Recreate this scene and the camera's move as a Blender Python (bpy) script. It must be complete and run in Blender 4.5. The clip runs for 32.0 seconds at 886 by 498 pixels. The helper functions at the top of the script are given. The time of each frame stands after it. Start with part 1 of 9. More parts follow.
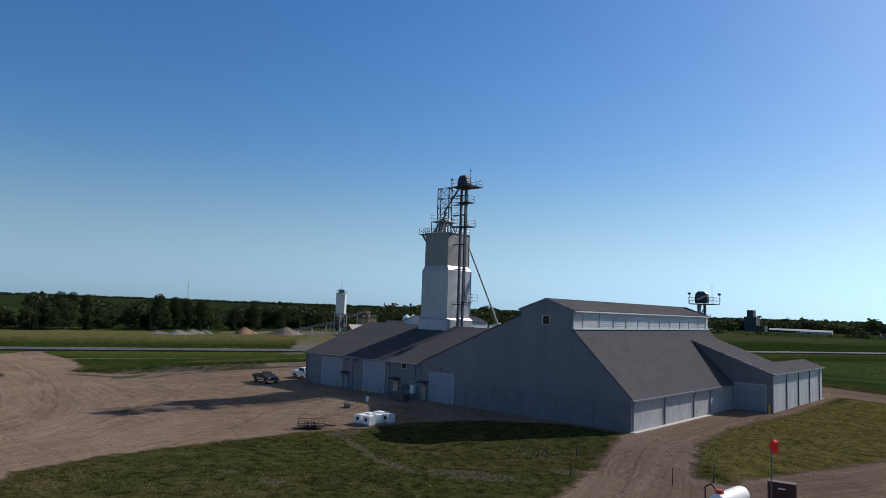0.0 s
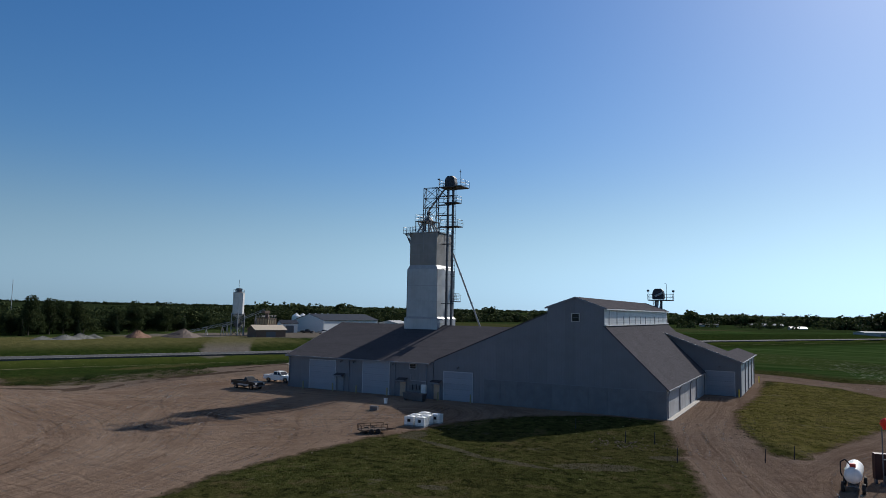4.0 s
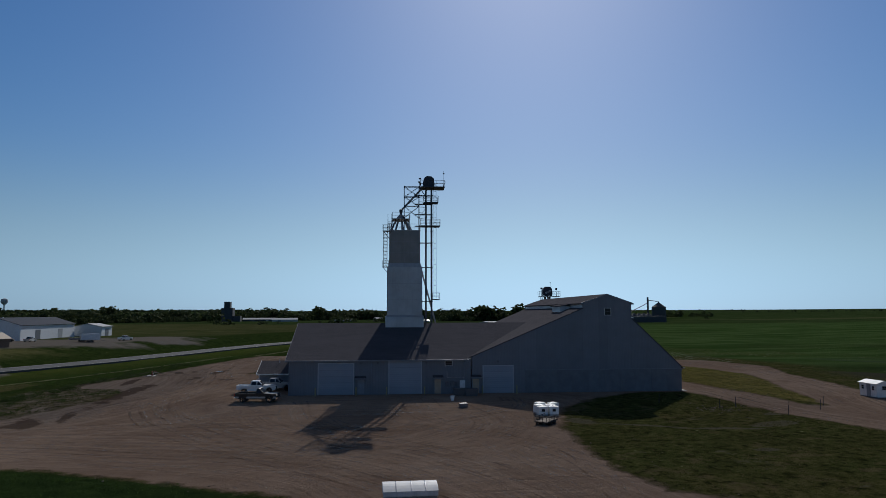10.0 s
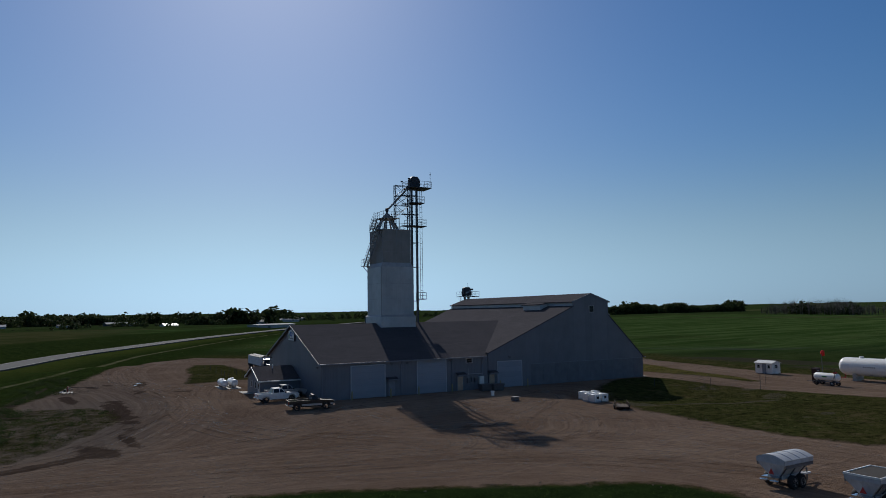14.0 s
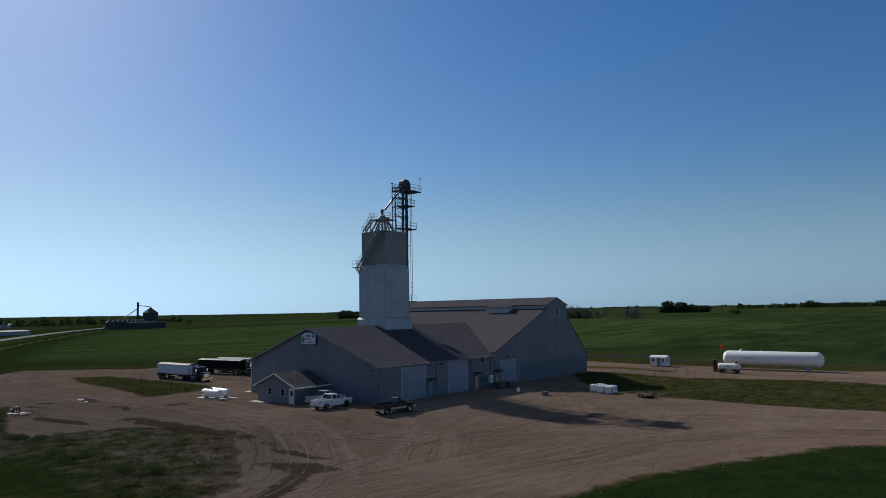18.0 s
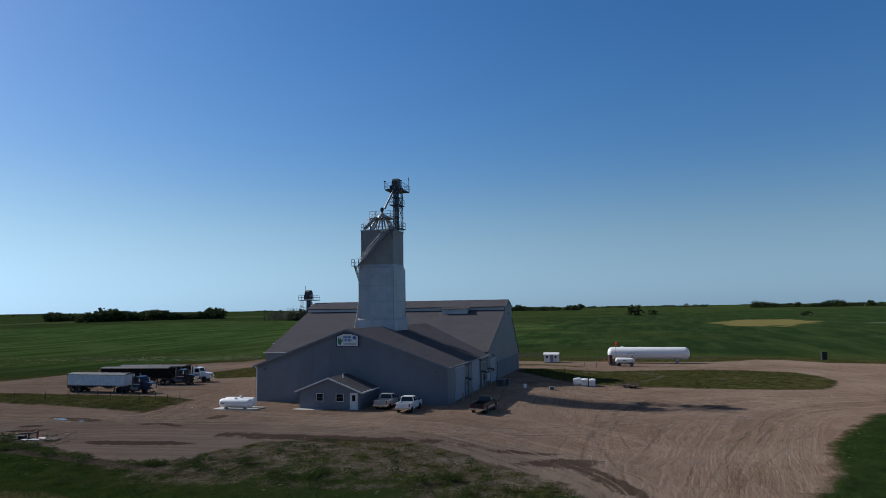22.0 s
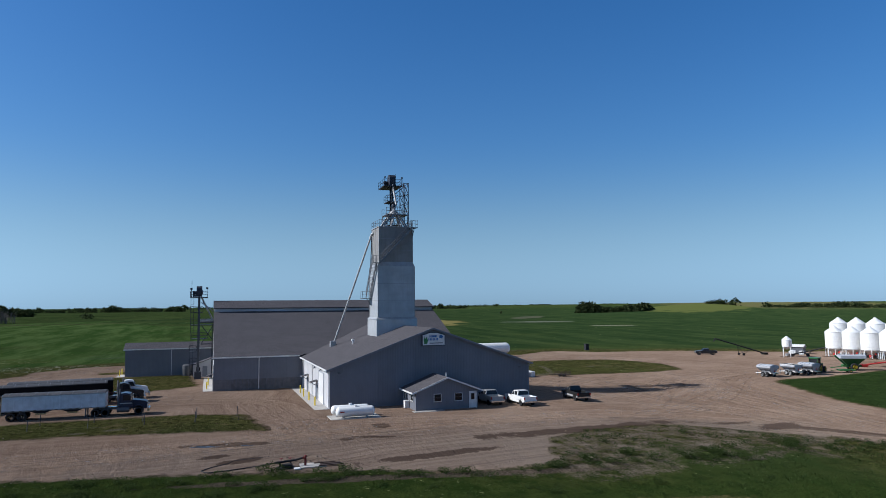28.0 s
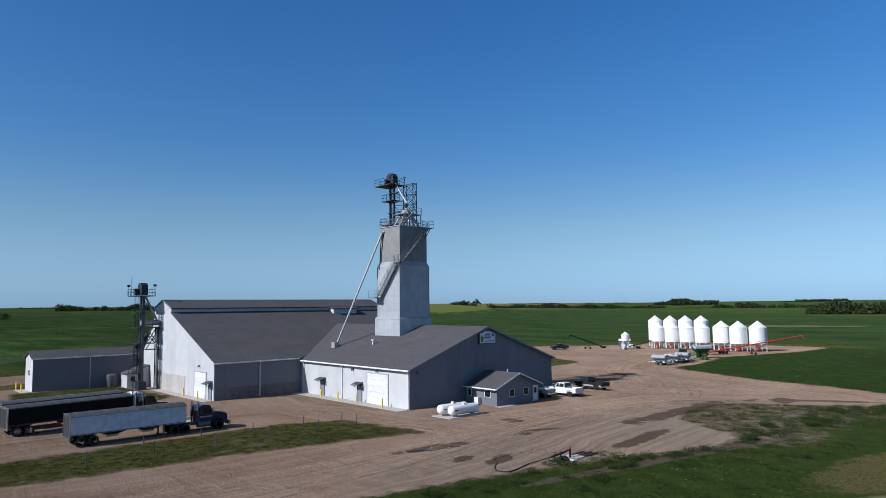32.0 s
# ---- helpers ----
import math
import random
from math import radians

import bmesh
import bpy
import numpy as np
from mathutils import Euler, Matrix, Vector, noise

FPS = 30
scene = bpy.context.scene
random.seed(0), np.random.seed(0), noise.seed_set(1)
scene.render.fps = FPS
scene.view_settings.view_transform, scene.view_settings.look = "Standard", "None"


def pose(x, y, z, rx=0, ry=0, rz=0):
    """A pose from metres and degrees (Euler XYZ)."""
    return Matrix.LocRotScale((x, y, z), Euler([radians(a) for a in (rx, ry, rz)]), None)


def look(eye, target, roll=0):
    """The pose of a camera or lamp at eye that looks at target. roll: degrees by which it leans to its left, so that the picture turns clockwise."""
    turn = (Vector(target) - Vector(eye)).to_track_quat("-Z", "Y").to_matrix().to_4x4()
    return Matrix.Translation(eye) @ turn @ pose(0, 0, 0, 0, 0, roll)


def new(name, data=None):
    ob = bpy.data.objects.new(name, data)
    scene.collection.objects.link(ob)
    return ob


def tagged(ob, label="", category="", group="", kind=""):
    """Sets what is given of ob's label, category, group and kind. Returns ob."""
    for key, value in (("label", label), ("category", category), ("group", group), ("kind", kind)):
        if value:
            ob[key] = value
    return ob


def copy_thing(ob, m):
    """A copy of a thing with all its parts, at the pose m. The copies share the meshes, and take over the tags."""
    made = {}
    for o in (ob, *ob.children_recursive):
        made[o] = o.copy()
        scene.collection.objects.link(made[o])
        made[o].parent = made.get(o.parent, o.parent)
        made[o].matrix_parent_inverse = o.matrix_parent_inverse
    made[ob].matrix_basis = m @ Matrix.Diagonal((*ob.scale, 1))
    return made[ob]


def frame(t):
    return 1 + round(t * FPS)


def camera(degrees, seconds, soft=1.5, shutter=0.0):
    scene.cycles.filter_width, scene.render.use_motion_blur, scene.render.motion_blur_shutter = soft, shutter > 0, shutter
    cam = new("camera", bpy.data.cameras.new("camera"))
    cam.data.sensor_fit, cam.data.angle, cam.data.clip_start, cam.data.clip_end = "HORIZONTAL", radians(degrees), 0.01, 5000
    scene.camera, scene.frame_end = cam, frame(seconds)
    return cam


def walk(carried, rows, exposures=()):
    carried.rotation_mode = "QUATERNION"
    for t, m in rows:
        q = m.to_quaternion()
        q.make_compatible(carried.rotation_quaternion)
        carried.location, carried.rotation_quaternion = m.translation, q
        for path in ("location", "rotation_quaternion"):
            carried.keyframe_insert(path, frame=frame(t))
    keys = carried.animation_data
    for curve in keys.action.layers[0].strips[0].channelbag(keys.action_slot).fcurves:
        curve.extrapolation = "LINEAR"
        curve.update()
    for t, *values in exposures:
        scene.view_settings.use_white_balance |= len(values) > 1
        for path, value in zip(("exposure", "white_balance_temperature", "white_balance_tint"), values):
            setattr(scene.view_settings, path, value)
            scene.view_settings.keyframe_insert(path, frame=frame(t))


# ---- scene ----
cam = camera(66.36, 32.0, 0.32)
# seconds, eye (m), yaw, pitch and roll (degrees)
PATH = [
    (0, 94.170, -70.826, 12.642, 42.118, 5.234, 1.969),
    (0.5, 92.517, -72.138, 12.654, 40.921, 5.219, 1.869),
    (1, 90.874, -73.776, 12.638, 39.174, 5.260, 1.741),
    (1.5, 89.041, -75.582, 12.622, 37.861, 5.310, 1.559),
    (2, 86.921, -77.467, 12.582, 36.381, 5.294, 1.393),
    (2.5, 84.445, -79.442, 12.521, 34.687, 5.297, 1.205),
    (3, 81.601, -81.445, 12.458, 32.892, 5.307, 1.141),
    (3.5, 78.317, -83.508, 12.434, 30.876, 5.297, 1.157),
    (5.5, 62.345, -92.074, 12.258, 21.114, 5.360, 0.564),
    (6, 57.738, -94.035, 12.234, 18.460, 5.347, 0.375),
    (6.5, 52.816, -95.858, 12.172, 15.660, 5.346, 0.303),
    (7, 47.613, -97.471, 12.108, 12.809, 5.351, 0.194),
    (7.5, 42.200, -98.818, 12.054, 9.896, 5.349, 0.212),
    (8, 36.576, -99.874, 12.019, 6.945, 5.331, 0.165),
    (8.5, 30.799, -100.603, 11.997, 3.959, 5.322, 0.213),
    (9, 24.997, -101.010, 11.978, 0.945, 5.304, 0.181),
    (9.5, 19.314, -101.201, 11.936, -2.056, 5.334, -0.043),
    (10, 13.694, -101.063, 11.897, -5.008, 5.369, -0.136),
    (10.5, 8.032, -100.633, 11.861, -7.973, 5.385, -0.304),
    (11, 2.383, -99.916, 11.830, -10.906, 5.418, -0.434),
    (11.5, -3.115, -98.878, 11.812, -13.835, 5.434, -0.619),
    (12, -8.477, -97.599, 11.807, -16.726, 5.405, -0.750),
    (12.5, -13.738, -96.157, 11.814, -19.627, 5.388, -0.797),
    (13, -18.965, -94.501, 11.822, -22.475, 5.390, -0.845),
    (13.5, -24.246, -92.587, 11.817, -25.368, 5.366, -0.827),
    (14, -29.444, -90.343, 11.823, -28.273, 5.335, -0.879),
    (14.5, -34.400, -87.680, 11.840, -31.151, 5.328, -0.915),
    (16.5, -52.999, -75.325, 12.001, -42.605, 5.309, -0.955),
    (17, -57.298, -72.013, 12.000, -45.250, 5.369, -0.912),
    (17.5, -61.418, -68.343, 12.013, -48.060, 5.397, -0.928),
    (18, -65.406, -64.299, 12.044, -50.976, 5.401, -0.916),
    (18.5, -69.180, -59.904, 12.088, -53.903, 5.391, -0.880),
    (19, -72.656, -55.191, 12.136, -56.885, 5.378, -0.820),
    (19.5, -75.911, -50.244, 12.172, -59.877, 5.380, -1.020),
    (20, -78.903, -45.251, 12.221, -62.791, 5.352, -0.985),
    (20.5, -81.652, -40.191, 12.266, -65.707, 5.336, -0.997),
    (21, -84.097, -34.996, 12.315, -68.661, 5.303, -0.972),
    (21.5, -86.200, -29.612, 12.359, -71.578, 5.293, -0.898),
    (22, -87.975, -24.059, 12.395, -74.522, 5.285, -0.770),
    (22.5, -89.469, -18.449, 12.428, -77.467, 5.282, -0.769),
    (23, -90.710, -12.868, 12.455, -80.387, 5.290, -0.762),
    (23.5, -91.729, -7.371, 12.476, -83.352, 5.274, -0.754),
    (24, -92.507, -1.838, 12.511, -86.245, 5.257, -0.629),
    (24.5, -93.009, 3.791, 12.541, -89.089, 5.249, -0.398),
    (25, -93.120, 9.543, 12.561, -91.966, 5.245, -0.337),
    (25.5, -92.826, 15.320, 12.582, -94.839, 5.143, -0.628),
    (27.5, -90.022, 37.536, 12.751, -106.169, 5.072, -0.420),
    (28, -88.703, 43.106, 12.793, -108.951, 5.015, -0.585),
    (28.5, -87.036, 48.641, 12.849, -111.816, 5.004, -0.574),
    (29, -85.172, 54.053, 12.911, -114.660, 4.991, -0.602),
    (29.5, -83.047, 59.285, 12.975, -117.409, 5.046, -0.519),
    (30, -80.619, 64.361, 13.023, -120.232, 5.052, -0.609),
    (30.5, -77.890, 69.313, 13.047, -123.012, 4.928, -0.664),
    (31, -74.799, 74.132, 13.054, -125.873, 4.749, -0.795),
    (31.5, -71.406, 78.842, 13.046, -128.934, 4.812, -0.677),
    (32, -67.836, 83.516, 13.030, -132.044, 4.864, -0.633),
]
walk(cam, [(t, look((x, y, z), (x - math.sin(radians(a)) * math.cos(radians(p)), y + math.cos(radians(a)) * math.cos(radians(p)), z + math.sin(radians(p))), r))
           for t, x, y, z, a, p, r in PATH],
     exposures=[(0, 0.12, 6450, 10), (6, -0.31, 6400, 10), (9.5, -0.65, 6300, 10), (13, -0.68, 6350, 10), (17, -0.44, 6350, 10), (19, -0.3, 6300, 10), (22, -0.08, 6250, 10), (25, 0.2, 6100, 10), (28, 0.13, 5950, 10), (32, 0.1, 5900, 10)])

# ---- daylight ----
SUN_AZ, SUN_EL = 13.0, 34.2          # degrees clockwise from +y, and above the horizon
world = bpy.data.worlds.new("sky")
scene.world = world
world.use_nodes = True
wn = world.node_tree
wn.nodes.clear()
sky = wn.nodes.new("ShaderNodeTexSky")
sky.sky_type, sky.sun_disc = "NISHITA", False
sky.sun_elevation, sky.sun_rotation = radians(SUN_EL), radians(SUN_AZ)
sky.altitude, sky.air_density, sky.dust_density, sky.ozone_density = 400, 1.12, 0.8, 5.7
bg = wn.nodes.new("ShaderNodeBackground")
bg.inputs["Strength"].default_value = 0.09
wout = wn.nodes.new("ShaderNodeOutputWorld")
# thin summer haze greys the sky towards the horizon
aim = wn.nodes.new("ShaderNodeTexCoord")
even = wn.nodes.new("ShaderNodeMapping")
even.inputs["Location"].default_value, even.inputs["Scale"].default_value = (0, 0, 0.01), (1, 1, 0.82)
deep = wn.nodes.new("ShaderNodeHueSaturation")
deep.inputs["Hue"].default_value, deep.inputs["Saturation"].default_value = 0.505, 1.23
plain_grey = wn.nodes.new("ShaderNodeRGBToBW")
veil = wn.nodes.new("ShaderNodeMix")
veil.data_type, veil.blend_type = "RGBA", "MULTIPLY"
veil.inputs[0].default_value, veil.inputs[7].default_value = 1.0, (0.66, 1.08, 1.48, 1)
up = wn.nodes.new("ShaderNodeSeparateXYZ")
low = wn.nodes.new("ShaderNodeMapRange")
low.interpolation_type = "SMOOTHERSTEP"
low.inputs[1].default_value, low.inputs[2].default_value, low.inputs[3].default_value, low.inputs[4].default_value = -0.01, 0.26, 0.85, 0.0
haze = wn.nodes.new("ShaderNodeMix")
haze.data_type = "RGBA"
# the unseen sky overhead is greyed, added to make the fill light less blue
high = wn.nodes.new("ShaderNodeMapRange")
high.interpolation_type = "SMOOTHERSTEP"
high.inputs[1].default_value, high.inputs[2].default_value, high.inputs[3].default_value, high.inputs[4].default_value = 0.4, 0.9, 0.0, 0.75
grey_zenith = wn.nodes.new("ShaderNodeMix")
grey_zenith.data_type = "RGBA"
for a_, b_ in ((aim.outputs["Generated"], even.inputs[0]), (even.outputs[0], sky.inputs[0]), (sky.outputs[0], deep.inputs["Color"]), (sky.outputs[0], plain_grey.inputs[0]), (plain_grey.outputs[0], veil.inputs[6]),
               (aim.outputs["Generated"], up.inputs[0]), (up.outputs["Z"], low.inputs[0]), (low.outputs[0], haze.inputs[0]), (deep.outputs[0], haze.inputs[6]), (veil.outputs[2], haze.inputs[7]), (haze.outputs[2], grey_zenith.inputs[6]), (plain_grey.outputs[0], grey_zenith.inputs[7]), (up.outputs["Z"], high.inputs[0]), (high.outputs[0], grey_zenith.inputs[0]), (grey_zenith.outputs[2], bg.inputs[0])):
    wn.links.new(a_, b_)
wn.links.new(bg.outputs[0], wout.inputs[0])
sun_data = bpy.data.lights.new("sun", "SUN")
sun_data.energy, sun_data.angle, sun_data.color = 5.0, radians(0.53), (1.0, 0.95, 0.87)
sun = new("sun", sun_data)
sun_from = Vector((math.sin(radians(SUN_AZ)) * math.cos(radians(SUN_EL)), math.cos(radians(SUN_AZ)) * math.cos(radians(SUN_EL)), math.sin(radians(SUN_EL))))
sun.matrix_world = look(sun_from * 300, (0, 0, 0))


# ---- materials ----
def nodes_of(name, rough=0.7, metal=0.0, spec=0.4):
    m = bpy.data.materials.new(name)
    m.use_nodes = True
    t = m.node_tree
    p = t.nodes["Principled BSDF"]
    p.inputs["Roughness"].default_value = rough
    p.inputs["Metallic"].default_value = metal
    p.inputs["Specular IOR Level"].default_value = spec
    return m, t, p


def coords(t, scale=(1, 1, 1), kind="Object"):
    c = t.nodes.new("ShaderNodeTexCoord")
    mp = t.nodes.new("ShaderNodeMapping")
    mp.inputs["Scale"].default_value = scale
    t.links.new(c.outputs[kind], mp.inputs[0])
    return mp.outputs[0]


def noise_of(t, vec, scale, detail=4, rough=0.55):
    n = t.nodes.new("ShaderNodeTexNoise")
    n.inputs["Scale"].default_value, n.inputs["Detail"].default_value, n.inputs["Roughness"].default_value = scale, detail, rough
    t.links.new(vec, n.inputs["Vector"])
    return n.outputs["Fac"]


def ramp(t, fac, stops):
    r = t.nodes.new("ShaderNodeValToRGB")
    e = r.color_ramp.elements
    while len(e) < len(stops):
        e.new(0.5)
    for k, (pos, col) in zip(e, stops):
        k.position, k.color = pos, (*col, 1)
    t.links.new(fac, r.inputs[0])
    return r.outputs[0]


def grey(t, fac, lo, hi, a=0.0, b=1.0):
    r = t.nodes.new("ShaderNodeMapRange")
    r.inputs[1].default_value, r.inputs[2].default_value, r.inputs[3].default_value, r.inputs[4].default_value = lo, hi, a, b
    t.links.new(fac, r.inputs[0])
    return r.outputs[0]


def mixed(t, fac, a, b, how="MIX"):
    m = t.nodes.new("ShaderNodeMix")
    m.data_type, m.blend_type = "RGBA", how
    for s, v in ((0, fac), (6, a), (7, b)):
        if isinstance(v, (int, float)):
            m.inputs[s].default_value = v
        elif isinstance(v, tuple):
            m.inputs[s].default_value = (*v, 1)
        else:
            t.links.new(v, m.inputs[s])
    return m.outputs[2]


def math2(t, op, a, b=0.0):
    m = t.nodes.new("ShaderNodeMath")
    m.operation = op
    for s, v in ((0, a), (1, b)):
        if isinstance(v, (int, float)):
            m.inputs[s].default_value = v
        else:
            t.links.new(v, m.inputs[s])
    return m.outputs[0]


def bump(t, p, height, strength=0.3, dist=0.02):
    b = t.nodes.new("ShaderNodeBump")
    b.inputs["Strength"].default_value, b.inputs["Distance"].default_value = strength, dist
    t.links.new(height, b.inputs["Height"])
    t.links.new(b.outputs[0], p.inputs["Normal"])


def plain(name, col, rough=0.6, metal=0.0, vary=0.12, scale=2.0, grime=0.0, spec=0.4):
    """A painted or bare surface with grain and broad stains; grime darkens in streaks."""
    m, t, p = nodes_of(name, rough, metal, spec)
    v = coords(t)
    big, fine = noise_of(t, v, scale, 5), noise_of(t, v, scale * 14, 3)
    lo, hi = tuple(c * (1 - vary) for c in col), tuple(min(1, c * (1 + vary)) for c in col)
    base = mixed(t, grey(t, big, 0.3, 0.7), lo, hi)
    base = mixed(t, grey(t, fine, 0.35, 0.65, 0, vary * 1.5), base, tuple(c * 0.6 for c in col))
    if grime:
        streak = noise_of(t, coords(t, (3, 3, 0.25)), 1.6, 5, 0.7)
        base = mixed(t, grey(t, streak, 0.52, 0.75, 0, grime), base, tuple(c * 0.45 for c in (0.35, 0.3, 0.25)))
    rnd = t.nodes.new("ShaderNodeObjectInfo").outputs["Random"]
    base = mixed(t, 1.0, base, grey(t, rnd, 0, 1, 1 - vary * 0.6, 1 + vary * 0.4), "MULTIPLY")
    t.links.new(base, p.inputs["Base Color"])
    t.links.new(grey(t, big, 0.2, 0.8, max(0.05, rough - 0.1), min(1, rough + 0.1)), p.inputs["Roughness"])
    bump(t, p, fine, 0.15, 0.01)
    return m


def ribbed(name, col, along, pitch=0.23, rough=0.5, metal=0.0, grime=0.15, vary=0.08):
    """Ribbed sheet metal: narrow ribs at a real pitch in the relief, over a faintly stained coat."""
    m, t, p = nodes_of(name, rough, metal, 0.4)
    v = coords(t)
    w = t.nodes.new("ShaderNodeTexWave")
    w.wave_type, w.bands_direction, w.wave_profile = "BANDS", along, "SIN"
    w.inputs["Scale"].default_value = 0.314 / pitch
    t.links.new(v, w.inputs["Vector"])
    rib = grey(t, w.outputs["Fac"], 0.75, 1.0)
    big, fine = noise_of(t, v, 0.5, 5), noise_of(t, v, 9, 3)
    base = mixed(t, grey(t, big, 0.3, 0.7), tuple(c * (1 - vary) for c in col), tuple(min(1, c * (1 + vary)) for c in col))
    streak = noise_of(t, coords(t, (2.5, 2.5, 0.12)), 1.5, 5, 0.7)
    base = mixed(t, grey(t, streak, 0.5, 0.8, 0, grime), base, tuple(c * 0.5 for c in col))
    rnd = t.nodes.new("ShaderNodeObjectInfo").outputs["Random"]
    base = mixed(t, 1.0, base, grey(t, rnd, 0, 1, 0.93, 1.05), "MULTIPLY")
    base = mixed(t, grey(t, rib, 0, 1, 0, 0.12), base, tuple(c * 0.7 for c in col))
    t.links.new(base, p.inputs["Base Color"])
    bump(t, p, math2(t, "ADD", rib, math2(t, "MULTIPLY", fine, 0.1)), 0.5, 0.02)
    return m


def shingles(name, col):
    m, t, p = nodes_of(name, 1.0, 0, 0.0)
    v = coords(t)
    b = t.nodes.new("ShaderNodeTexVoronoi")
    b.inputs["Scale"].default_value = 3.2
    t.links.new(coords(t, (1, 1, 1.8)), b.inputs["Vector"])
    cell = math2(t, "MULTIPLY", b.outputs["Color"], 1.0)
    big, fine = noise_of(t, v, 0.35, 5), noise_of(t, v, 6, 4, 0.8)
    base = mixed(t, grey(t, big, 0.3, 0.7), tuple(c * 0.86 for c in col), tuple(c * 1.12 for c in col))
    base = mixed(t, grey(t, cell, 0, 1, 0, 0.3), base, tuple(c * 0.62 for c in col))
    base = mixed(t, grey(t, fine, 0.42, 0.62, 0, 0.75), base, tuple(c * 1.75 for c in col))
    course = noise_of(t, coords(t, (0.25, 0.25, 9)), 1.0, 3, 0.6)
    base = mixed(t, grey(t, course, 0.48, 0.62, 0, 0.2), base, tuple(c * 0.6 for c in col))
    t.links.new(base, p.inputs["Base Color"])
    bump(t, p, math2(t, "ADD", fine, math2(t, "ADD", cell, course)), 0.5, 0.02)
    return m


# one siding, light put into its colour: dark for shaded walls, white for sunlit
SHADE_GREY_X = ribbed("shade_grey_siding_x", (0.148, 0.157, 0.184), "X")
SHADE_GREY_Y = ribbed("shade_grey_siding_y", (0.148, 0.157, 0.184), "Y")
SUN_WHITE_X = ribbed("sun_white_siding_x", (0.5, 0.5, 0.515), "X", grime=0.1)
SUN_WHITE_Y = ribbed("sun_white_siding_y", (0.48, 0.49, 0.505), "Y", grime=0.12)
ROOF = shingles("roof_shingles", (0.073, 0.07, 0.077))
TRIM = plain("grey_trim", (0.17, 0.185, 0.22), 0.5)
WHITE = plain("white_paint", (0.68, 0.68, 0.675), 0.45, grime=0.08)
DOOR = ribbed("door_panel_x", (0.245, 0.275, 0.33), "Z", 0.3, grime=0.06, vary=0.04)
DOORTRIM = plain("pale_door_trim", (0.36, 0.38, 0.43), 0.5)
GALV = plain("galvanised_steel", (0.36, 0.37, 0.385), 0.5, 0.3, vary=0.15, grime=0.1)
DARKSTEEL = plain("dark_steel", (0.13, 0.135, 0.15), 0.55, 0.5)
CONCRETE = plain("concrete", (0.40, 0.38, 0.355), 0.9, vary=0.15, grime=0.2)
LEGDARK = plain("navy_black_steel", (0.03, 0.034, 0.05), 0.5, 0.1)
TRUNK = plain("grey_trunking", (0.06, 0.066, 0.08), 0.4, 0.4)
SEAM = plain("sheet_seam", (0.27, 0.275, 0.285), 0.6, 0.1)
BLACK = plain("black_rubber", (0.022, 0.022, 0.024), 0.8)
GLASS = plain("dark_window_glass", (0.012, 0.014, 0.018), 0.12, spec=0.25)
YELLOW = plain("yellow_paint", (0.72, 0.55, 0.05), 0.5, grime=0.1)
RED = plain("red_paint", (0.45, 0.035, 0.03), 0.5)
CORR = ribbed("tower_sheet", (0.4, 0.42, 0.44), "Z", 0.18, 0.45, 0.2, grime=0.3, vary=0.14)
CORR2 = ribbed("tower_sheet_dull", (0.245, 0.238, 0.23), "Z", 0.18, 0.6, 0.1, grime=0.45, vary=0.14)


